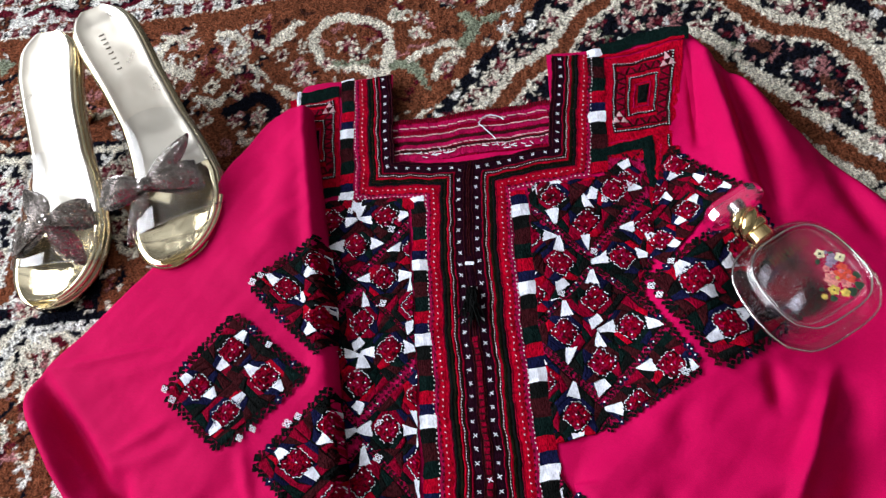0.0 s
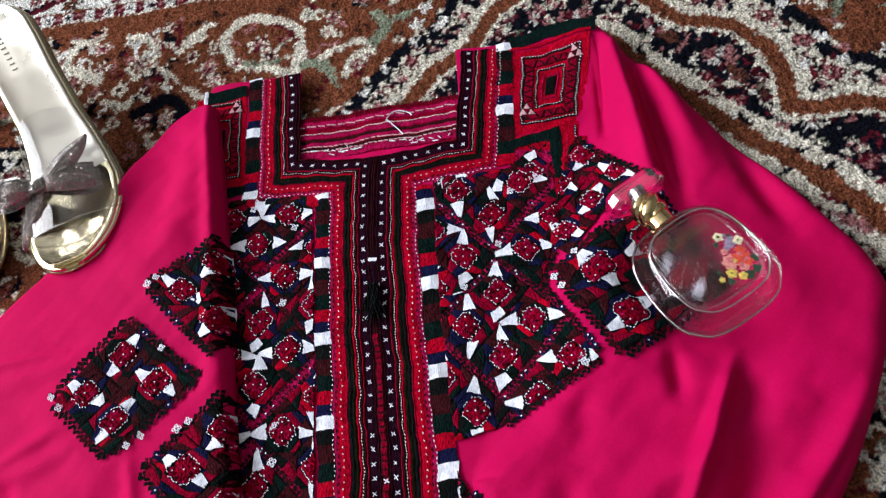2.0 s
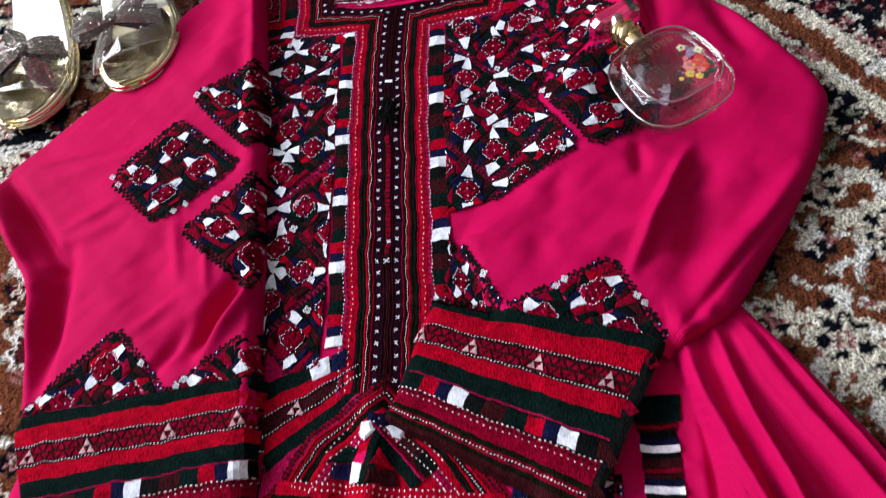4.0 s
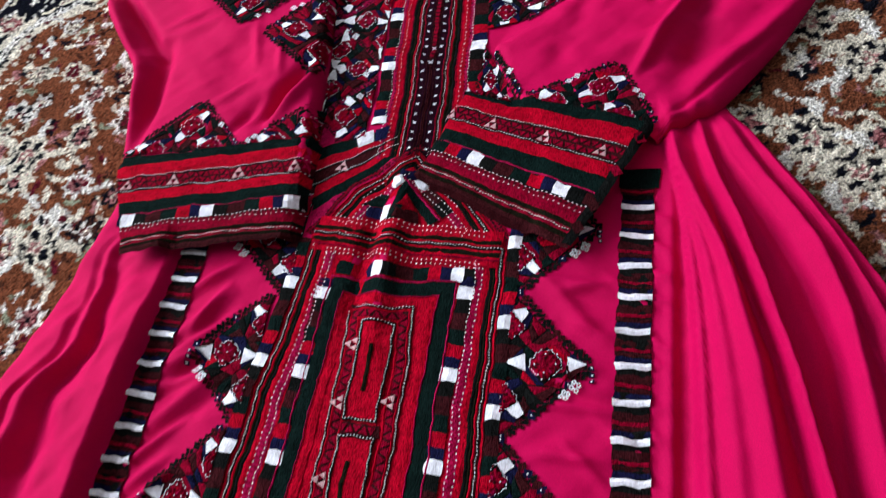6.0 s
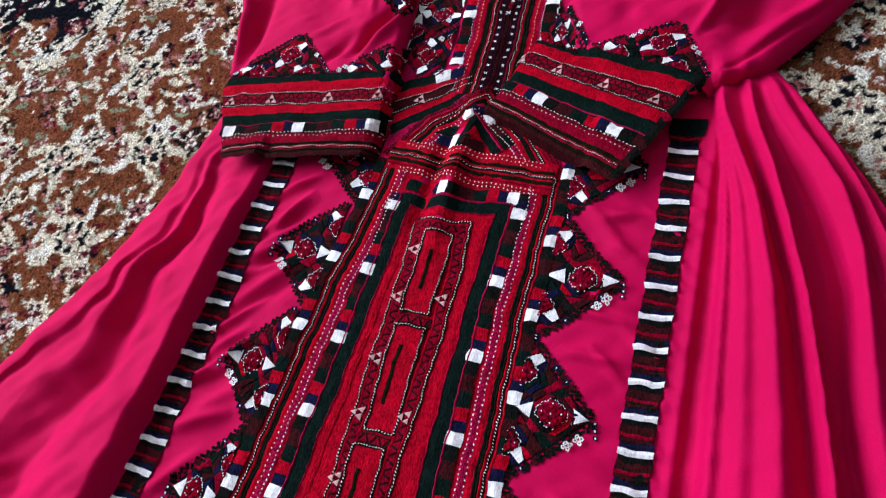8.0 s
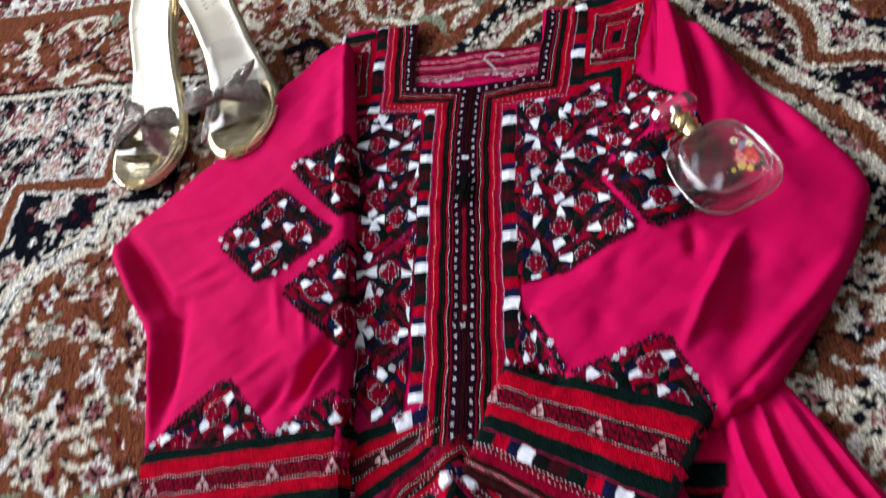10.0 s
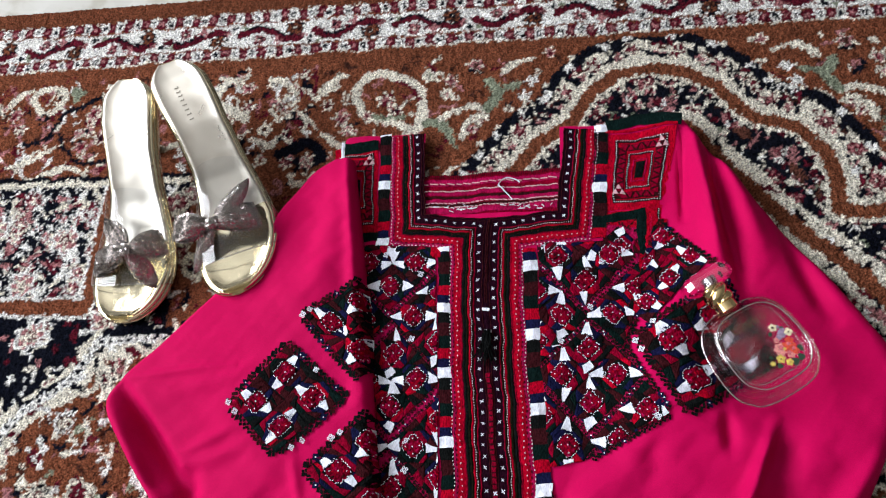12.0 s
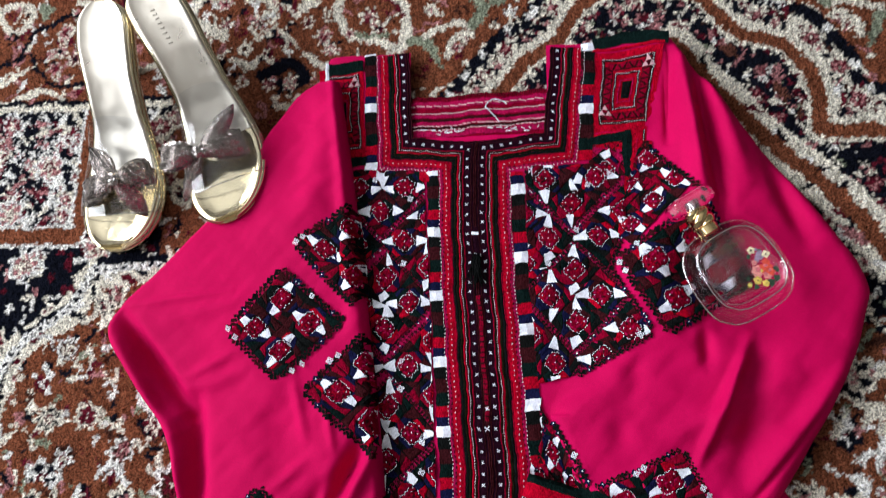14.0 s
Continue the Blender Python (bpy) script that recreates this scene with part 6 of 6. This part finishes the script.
def bed_half(y):
    t = np.clip(np.asarray(y, float) / SOLE, 0, 1)
    w = np.interp(t, [0, .12, .20, .32, .45, .58, .70, .78, 1.0], [.0285, .0285, .0290, .0272, .0278, .0335, .0405, .0420, .0420])
    w = w * np.sqrt(np.clip(1 - np.clip(1 - t / .13, 0, 1) ** 2, 0, 1)) * np.sqrt(np.clip(1 - np.clip((t - .76) / .24, 0, 1) ** 2.2, 0, 1))
    return w


def bed_mid(y, curve):
    t = np.asarray(y, float) / SOLE
    return curve * (.010 * np.sin(np.pi * np.clip(t, 0, 1) * .9) - .006 * np.clip(t - .6, 0, 1))


def slab(bm, y0, y1, ny, inset, top, bottom, curve, nx=12, dish=0.0):
    """A solid that follows the foot's outline: its top lies top above the bed, its bottom below it."""
    ys = y0 + (y1 - y0) * (0.5 - 0.5 * np.cos(np.linspace(0, np.pi, ny)))
    up, lo = [], []
    for y in ys:
        h, m, z = max(.0008, float(bed_half(y)) - inset), float(bed_mid(y, curve)), float(bed_z(y))
        u = np.linspace(-1, 1, nx)
        end = max(0.0, 1 - (y - y0) / .014, 1 - (y1 - y) / .014 if y1 > SOLE * .9 else 0.0)
        up.append([bm.verts.new((m + h * a, y, z + top + dish * (a ** 4 + .6 * end ** 4 * (1 - a ** 4)) - .0016 * (abs(a) > .98))) for a in u])
        lo.append([bm.verts.new((m + h * .96 * a, y, max(.0005, z + bottom))) for a in u])
    for j in range(ny - 1):
        for i in range(nx - 1):
            bm.faces.new((up[j][i], up[j + 1][i], up[j + 1][i + 1], up[j][i + 1])[::-1])
            bm.faces.new((lo[j][i], lo[j][i + 1], lo[j + 1][i + 1], lo[j + 1][i])[::-1])
        bm.faces.new((up[j][0], up[j + 1][0], lo[j + 1][0], lo[j][0]))
        bm.faces.new((up[j][-1], lo[j][-1], lo[j + 1][-1], up[j + 1][-1]))
    for rows, lows, flip in ((up[0], lo[0], False), (up[-1], lo[-1], True)):
        for i in range(nx - 1):
            f = (rows[i], rows[i + 1], lows[i + 1], lows[i])
            bm.faces.new(f[::-1] if flip else f)


def stone_wing(bm, root, tip, widths, rise, stones=(22, 11), cup=0.006):
    """One loop or tail of a bow: rows of tiny facetted stones on a curved band."""
    root, tip = Vector(root), Vector(tip)
    way = (tip - root).normalized()
    side = way.cross(Vector((0, 0, 1))).normalized()
    n, m = stones

    def at(u, v):
        w = np.interp(u, np.linspace(0, 1, len(widths)), widths)
        return root + (tip - root) * u + side * (v * w) + Vector((0, 0, rise * math.sin(math.pi * min(u * 1.05, 1)) - cup * v * v * math.sin(math.pi * u) + .0007 * u * math.sin(v * 11 + 1.0)))
    for i in range(n):
        for j in range(m):
            u0, u1, v0, v1 = i / n, (i + 1) / n, -1 + 2 * j / m, -1 + 2 * (j + 1) / m
            a, b, c, d = at(u0, v0), at(u1, v0), at(u1, v1), at(u0, v1)
            if (a - c).length < 1e-5:
                continue
            k = (a + b + c + d) / 4 + Vector((RNG.uniform(-.0003, .0003), RNG.uniform(-.0003, .0003), RNG.uniform(.0006, .0012)))
            va = [bm.verts.new(p) for p in (a, b, c, d)]
            vk = bm.verts.new(k)
            for e in range(4):
                bm.faces.new((va[e], va[(e + 1) % 4], vk))


def sandal(heel, toe, curve, bow, label, stamped=False):
    """A heeled slide; heel and toe: its ends on the ground plan; bow: centre and the ends of its loops and tails, in the world."""
    d = Vector((toe[0] - heel[0], toe[1] - heel[1], 0))
    turn = math.atan2(d.y, d.x) - math.pi / 2
    place = Matrix.Translation((heel[0], heel[1], toe[2])) @ Matrix.Rotation(turn, 4, "Z")
    ob = tagged(new("sandal"), label, "sandal", "pair of sandals")
    ob.matrix_world = place

    bm = bmesh.new()
    slab(bm, 0, SOLE, 60, .0, -.0015, -.0105, curve)
    part("sole", bm, M_EDGE, ob, "bronze-gold sole edge")
    bm = bmesh.new()
    slab(bm, .0016, SOLE - .0016, 70, .0016, .0008, -.004, curve, 24, .0026)
    part("welt", bm, M_GOLD, ob)
    bm = bmesh.new()
    slab(bm, .0042, SOLE * .66, 60, .0042, .0026, -.002, curve, 28, .0030)
    part("insole", bm, M_INSOLE, ob, "pale champagne padded insole")
    bm = bmesh.new()
    slab(bm, SOLE * .655, SOLE - .005, 40, .0044, .0022, -.002, curve, 28, .0034)
    part("toe_bed", bm, M_GOLD, ob, "shiny gold toe bed")
    # slender heel under the seat
    bm = bmesh.new()
    rings = []
    for z, y, lean, hx, hy in ((.0690, .026, 0, .0200, .0220), (.0600, .028, .002, .0140, .0160), (.0450, .031, .005, .0085, .0095), (.0250, .033, .008, .0062, .0066), (.0075, .034, .010, .0060, .0062), (.0070, .034, .010, .0068, .0070), (-toe[2], .034, .010, .0068, .0070)):
        rings.append([bm.verts.new((bed_mid(y, curve) + lean + hx * math.cos(a), y + hy * math.sin(a), z)) for a in np.linspace(0, math.tau, 17)[:-1]])
    for r0, r1 in zip(rings[:-1], rings[1:]):
        for i in range(16):
            bm.faces.new((r0[i], r1[i], r1[(i + 1) % 16], r0[(i + 1) % 16]))
    bm.faces.new(rings[-1][::-1])
    part("heel", bm, M_GOLD, ob, "slender gold heel")
    # clear strap over the foot
    bm = bmesh.new()
    rows = []
    for j in range(15):
        t = j / 14
        row = []
        for i in range(29):
            a = -1 + 2 * i / 28
            y = SOLE * (.50 + .33 * t) + .010 * (1 - a * a) * (t - .3)
            h, m, z = float(bed_half(y)), float(bed_mid(y, curve)), float(bed_z(y))
            arch = (.030 - .012 * t) * math.cos(a * math.pi / 2) ** .8 if abs(a) < 1 else 0
            row.append(bm.verts.new((m + (h + .001) * math.sin(a * math.pi / 2), y, z - .003 + arch)))
        rows.append(row)
    for j in range(14):
        for i in range(28):
            bm.faces.new((rows[j][i], rows[j + 1][i], rows[j + 1][i + 1], rows[j][i + 1]))
    edges = [[v.co.copy() for v in rows[14]]]
    strap = part("strap", bm, M_VINYL, ob, "clear vinyl strap")
    for edge in edges:    # an added glossy tube on the vinyl's cut rim, for its bright line
        bm = bmesh.new()
        loops = []
        for p in edge:
            loops.append([bm.verts.new(p + Vector((0, .0007 * math.cos(q), .0007 * math.sin(q)))) for q in (.8, 2.4, 3.9, 5.5)])
        for r0, r1 in zip(loops[:-1], loops[1:]):
            for q in range(4):
                bm.faces.new((r0[q], r0[(q + 1) % 4], r1[(q + 1) % 4], r1[q]))
        part("strap_rim", bm, M_RIM, strap)
    # the bow
    inv = place.inverted()
    c = inv @ Vector(bow[0])
    knot_bm = bmesh.new()
    stone_wing(knot_bm, c + Vector((-.006, 0, .004)), c + Vector((.006, 0, .004)), (.0055, .0062, .0055), .003, (7, 8), .004)
    bow_ob = part("bow", knot_bm, M_STONE, ob, "silver-grey rhinestone bow", smooth=False)
    for k, end in enumerate(bow[1:]):
        e = inv @ Vector(end)
        wing = bmesh.new()
        if k < 2:
            stone_wing(wing, c, e, (.0042, .0072, .0102, .0128, .0144, .0148, .0128), .009, (34, 24), .007)
            stone_wing(wing, c + Vector((0, 0, -.003)), e + Vector((0, 0, -.006)), (.0040, .0068, .0096, .0120, .0136, .0140, .0120), .001, (30, 20), .003)
        else:
            stone_wing(wing, c, e, (.0036, .0062, .0090, .0104, .0102, .0086, .0056, .0006), .004, (36, 18))
        part("loop" if k < 2 else "tail", wing, M_STONE, bow_ob, smooth=False)
    # the maker's stamp, as plain strokes
    bm = bmesh.new()
    for k in range(8):
        y = .034 + k * .0046
        z = float(bed_z(y)) + .0031
        x = float(bed_mid(y, curve)) + .004
        box(bm, x - .0020, x + .0020, y - .0003, y + .0003, z - .0010, z + .0001)
        box(bm, x - .0020, x - .0015, y - .0018, y + .0003, z - .0010, z + .0001)
    if stamped:
        part("stamp", bm, M_MARK, ob, smooth=False)
    else:
        bm.free()
    return ob


sandal((-.3015, .2030), (-.2240, -.012, .010), -1.6,
       ((-.2455, .0430, .0475), (-.2085, .0600, .0360), (-.2840, .0400, .0480), (-.2190, .0930, .0440), (-.2720, .0060, .0160)),
       "champagne gold heeled sandal with rhinestone bow touching the sleeve", True)
sandal((-.345, .193), (-.340, -.036, .001), -0.5,
       ((-.3285, .0190, .0460), (-.3000, .0340, .0360), (-.3720, .0140, .0270), (-.3620, .0560, .0420), (-.3075, -.0080, .0160)),
       "champagne gold heeled sandal with rhinestone bow on the carpet")


# ---------- perfume bottle ----------
def solid_glass(name, color=(1.0, 0.985, 0.99), ior=1.47, gloss=0.02, clear=0.0):
    """Thick clear glass that bends what lies behind it."""
    m, n, links, b = nodes_of(name)
    n.remove(b)
    g = n.new("ShaderNodeBsdfGlass")
    g.inputs["Color"].default_value = (*color, 1)
    g.inputs["Roughness"].default_value = 0.0
    g.inputs["IOR"].default_value = ior
    shine = n.new("ShaderNodeBsdfGlossy")
    shine.inputs["Roughness"].default_value = 0.03
    both = n.new("ShaderNodeMixShader")
    both.inputs[0].default_value = gloss
    links.new(g.outputs[0], both.inputs[1])
    links.new(shine.outputs[0], both.inputs[2])
    last = both
    if clear:    # a thin wall lets this share straight through
        straight = n.new("ShaderNodeBsdfTransparent")
        straight.inputs["Color"].default_value = (*color, 1)
        last = n.new("ShaderNodeMixShader")
        last.inputs[0].default_value = clear
        links.new(both.outputs[0], last.inputs[1])
        links.new(straight.outputs[0], last.inputs[2])
    links.new(last.outputs[0], n["Material Output"].inputs["Surface"])
    return m


M_GLASS = solid_glass("clear_glass", gloss=0.06, clear=0.56)
M_CRYSTAL = solid_glass("clear_acrylic", (0.99, 1.0, 1.0), 1.52, 0.24)
M_BRIGHT_GOLD = metal("bright_gold", (0.93, 0.72, 0.36), 0.13)
bottle = tagged(new("perfume_bottle"), "clear glass perfume bottle with gold collar lying on the sleeve", "perfume bottle")
bottle.matrix_world = Matrix.Translation((.2525, -.1130, .0115)) @ Matrix.Rotation(math.radians(30.5), 4, "Z") @ Matrix.Rotation(math.radians(2.0), 4, "X")


def squircle(hx, hy, cy, power=3.2, n=64, taper=.08, chamfer=0.0):
    """A rounded square in the bottle's front plane; its base is cut at the corners."""
    out = []
    for k in range(n):
        a = math.tau * (k + .5) / n
        c, s = math.cos(a), math.sin(a)
        r = (abs(c / hx) ** power + abs(s / hy) ** power) ** (-1 / power)
        x, y = r * c, r * s
        x *= 1 - taper * max(0, y) / hy
        if chamfer and y < 0:
            over = abs(x) / hx + abs(y) / hy - (2 - chamfer)
            if over > 0:
                k2 = (2 - chamfer) / (abs(x) / hx + abs(y) / hy)
                x, y = x * k2, y * k2
        out.append((x, cy + y))
    return out


def lathe_levels(bm, levels):
    rings = [[bm.verts.new((x, y, z)) for x, y in loop] for loop, z in levels]
    n = len(rings[0])
    for r0, r1 in zip(rings[:-1], rings[1:]):
        for i in range(n):
            bm.faces.new((r0[i], r0[(i + 1) % n], r1[(i + 1) % n], r1[i]))
    bm.faces.new(rings[0][::-1])
    bm.faces.new(rings[-1])
    bmesh.ops.recalc_face_normals(bm, faces=bm.faces[:])


def crisp(ob, degrees=28):
    ob.data.set_sharp_from_angle(angle=math.radians(degrees))
    return ob


def shell(k, z):
    return squircle(.0400 * k, .0405 * k, .0430 + .0010 * (1 - k), chamfer=.42), z


bm = bmesh.new()
lathe_levels(bm, [shell(.70, 0), shell(.80, .0012), shell(.93, .0055), shell(.990, .0115), shell(1, .0130), shell(1, .0200), shell(.990, .0216), shell(.93, .0262), shell(.865, .0294),
                  shell(.796, .0319), shell(.782, .0324), shell(.768, .0321), shell(.735, .0308)])
body = crisp(part("body", bm, M_GLASS, bottle, "thick clear glass body"), 16)
bm = bmesh.new()


def well(k, z):
    return squircle(.0275 * k, .0285 * k, .0455, 4.0, taper=.04), z


lathe_levels(bm, [well(.86, .0040), well(.95, .0050), well(1, .0075), well(1, .0240), well(.95, .0272), well(.88, .0284)])
bmesh.ops.reverse_faces(bm, faces=bm.faces[:])
hollow = crisp(part("hollow", bm, solid_glass("thin_glass", (1.0, 0.985, 0.99), 1.25, 0.10, 0.60), body), 20)
hollow.visible_shadow = False    # the thin inner wall lets daylight through


def bead(bm, loop, z, r, sides=6):
    """A thin rounded edge along a closed line."""
    n = len(loop)
    rings = []
    for k, (x, y) in enumerate(loop):
        (ax, ay), (bx, by) = loop[k - 1], loop[(k + 1) % n]
        l = math.hypot(bx - ax, by - ay)
        nx, ny = (by - ay) / l, -(bx - ax) / l
        rings.append([bm.verts.new((x + nx * r * math.cos(a), y + ny * r * math.cos(a), z + r * math.sin(a))) for a in (math.tau * i / sides for i in range(sides))])
    for k in range(n):
        for i in range(sides):
            bm.faces.new((rings[k][i], rings[(k + 1) % n][i], rings[(k + 1) % n][(i + 1) % sides], rings[k][(i + 1) % sides]))


# Beads added to imitate the bright light along the glass edges.
M_RIM = solid_glass("edge_glint", (1.0, 0.99, 1.0), 1.5, 0.72, 0.15)
for loop, z, r in ((shell(.790, 0)[0], .0322, .00075), (shell(1.0, 0)[0], .0165, .00085), (well(1.0, 0)[0], .0262, .00045)):
    bm = bmesh.new()
    bead(bm, loop, z, r)
    rim = part("rim", bm, M_RIM, body, "added bead imitating a glint on the glass edge")
    rim.visible_shadow = False


def turned(bm, profile, centre_z, seg=40, twist=None):
    rings = []
    for y, r in profile:
        rings.append([bm.verts.new(((r + (twist(a, y) if twist else 0)) * math.cos(a), y, centre_z + (r + (twist(a, y) if twist else 0)) * math.sin(a))) for a in np.linspace(0, math.tau, seg + 1)[:-1]])
    for r0, r1 in zip(rings[:-1], rings[1:]):
        for i in range(seg):
            bm.faces.new((r0[i], r1[i], r1[(i + 1) % seg], r0[(i + 1) % seg]))
    bm.faces.new(rings[0])
    bm.faces.new(rings[-1][::-1])
    bmesh.ops.recalc_face_normals(bm, faces=bm.faces[:])


AXIS_Z = .0168
bm = bmesh.new()
turned(bm, [(.0795, .0075), (.0805, .0088), (.0812, .0092), (.0878, .0092), (.0886, .0086), (.0890, .0080)], AXIS_Z, 48)
crisp(part("collar", bm, M_BRIGHT_GOLD, bottle, "bright gold collar"))
bm = bmesh.new()
turned(bm, [(.0888 + .0158 * k / 40, .0086 + .0010 * math.sin(math.pi * k / 40)) for k in range(41)], AXIS_Z, 72,
       lambda a, y: .0024 * abs(math.sin(1.5 * a + 290 * (y - .0888))) ** .7 - .0004)
part("twisted_ring", bm, M_BRIGHT_GOLD, bottle, "twisted gold rope ring")


def stopper_loop(hx, hz, ch):
    return [(-hx, -hz + ch), (-hx + ch, -hz), (hx - ch, -hz), (hx, -hz + ch), (hx, hz - ch), (hx - ch, hz), (-hx + ch, hz), (-hx, hz - ch)]


bm = bmesh.new()
rings = [[bm.verts.new((x, y, AXIS_Z + z)) for x, z in stopper_loop(*l)] for y, l in (
    (.1036, (.0125, .0095, .0040)), (.1052, (.0185, .0125, .0050)), (.1080, (.0212, .0140, .0056)), (.1150, (.0212, .0140, .0056)), (.1182, (.0190, .0124, .0050)), (.1196, (.0160, .0100, .0042)))]
for r0, r1 in zip(rings[:-1], rings[1:]):
    for i in range(8):
        bm.faces.new((r0[i], r0[(i + 1) % 8], r1[(i + 1) % 8], r1[i]))
bm.faces.new(rings[0])
bm.faces.new(rings[-1])
bmesh.ops.recalc_face_normals(bm, faces=bm.faces[:])
bmesh.ops.bevel(bm, geom=bm.edges[:], offset=.0007, segments=1, affect="EDGES")
stopper = part("stopper", bm, M_CRYSTAL, bottle, "facetted clear stopper", smooth=False)
stopper.visible_shadow = False
bm = bmesh.new()
turned(bm, [(.1030, .0062), (.1036, .0066), (.1120, .0066), (.1126, .0060)], AXIS_Z, 32)
crisp(part("stopper_core", bm, metal("silvered_core", (.78, .78, .80), .16), bottle, "silvered pin inside the stopper"))


def print_ink(name, color):
    m, n, links, b = nodes_of(name)
    t = noise_node(n, links, 620, 3)
    links.new(mix_rgb(n, links, 1.0, color, ramp(n, links, t.outputs[0], [(0.3, 0.62), (0.7, 1.12)]), "MULTIPLY"), b.inputs["Base Color"])
    b.inputs["Roughness"].default_value = 0.4
    return m


INKS = {k: print_ink("print_" + k, c) for k, c in (("coral", (.78, .09, .05)), ("blush", (.80, .30, .27)), ("yellow", (.78, .58, .12)), ("lemon", (.84, .78, .50)), ("lilac", (.34, .26, .38)),
                                                    ("leaf", (.03, .07, .04)), ("gold", (.20, .13, .06)), ("seed", (.05, .03, .02)), ("rose", (.70, .16, .20)))}


def petals(bm, x, y, r, n, z, wob=.25, turn=0.0):
    mid = bm.verts.new((x, y, z + .0003))
    ring = [bm.verts.new((x + r * (1 - wob + wob * math.cos(n * a + turn)) * math.cos(a), y + r * (1 - wob + wob * math.cos(n * a + turn)) * math.sin(a), z)) for a in np.linspace(0, math.tau, n * 6 + 1)[:-1]]
    for i in range(len(ring)):
        bm.faces.new((ring[i], ring[(i + 1) % len(ring)], mid))


FRONT = .0311
PRINT = (
    ("leaf", "leaf", ((-.0023, -.0112, .0040, 3), (.0042, -.0105, .0036, 3), (-.0150, -.0085, .0028, 3), (.0075, -.004, .0034, 3), (-.0170, .0005, .0020, 3), (-.0055, .0165, .0024, 2), (.0055, .0165, .0022, 3))),
    ("lilac_bloom", "lilac", ((.0028, .0127, .0044, 7), (.0050, .0152, .0026, 5), (-.0010, .0110, .0028, 5), (.0032, .0190, .0020, 5))),
    ("rose_bloom", "blush", ((-.0062, .0022, .0064, 7), (-.0045, .0098, .0028, 5), (-.0010, -.0045, .0044, 5))),
    ("coral_bloom", "coral", ((.0010, .0005, .0068, 6), (.0040, .0048, .0042, 5), (.0030, -.0038, .0040, 5))),
    ("inner_petal", "rose", ((-.0050, .0030, .0026, 5), (.0020, .0030, .0024, 5), (.0030, -.0020, .0022, 5), (-.0020, -.0030, .0022, 5), (-.0045, .0098, .0013, 4))),
    ("cream_bloom", "lemon", ((-.0007, .0200, .0040, 5), (.0080, .0111, .0040, 4))),
    ("yellow_bloom", "yellow", ((-.0191, -.0045, .0024, 5), (-.0112, -.0043, .0042, 5), (-.0067, -.0096, .0036, 5), (-.0035, .0010, .0016, 4))),
    ("eye", "seed", ((-.0007, .0200, .0013, 4), (-.0112, -.0043, .0013, 4), (.0080, .0111, .0009, 4))))
spray = part("floral_print", bmesh.new(), INKS["leaf"], bottle, "printed spray of coral and yellow flowers")
for layer_no, (name, ink, items) in enumerate(PRINT):
    bm = bmesh.new()
    for k, (x, y, r, n) in enumerate(items):
        petals(bm, .0150 + x * .94, .0315 + y * .96, r * .88, n, FRONT + .00012 * layer_no, .13, k)
    part(name, bm, INKS[ink], spray, smooth=False)
bm = bmesh.new()
for k in range(5):
    x = -.0125 + k * .0062
    box(bm, x - .0003, x + .0003, .0600, .0655, FRONT - .0001, FRONT + .0001)
    box(bm, x + .0026, x + .0031, .0600, .0655, FRONT - .0001, FRONT + .0001)
    box(bm, x + .0003, x + .0026, .0600, .0604, FRONT - .0001, FRONT + .0001)
part("gilt_mark", bm, INKS["gold"], bottle, smooth=False)
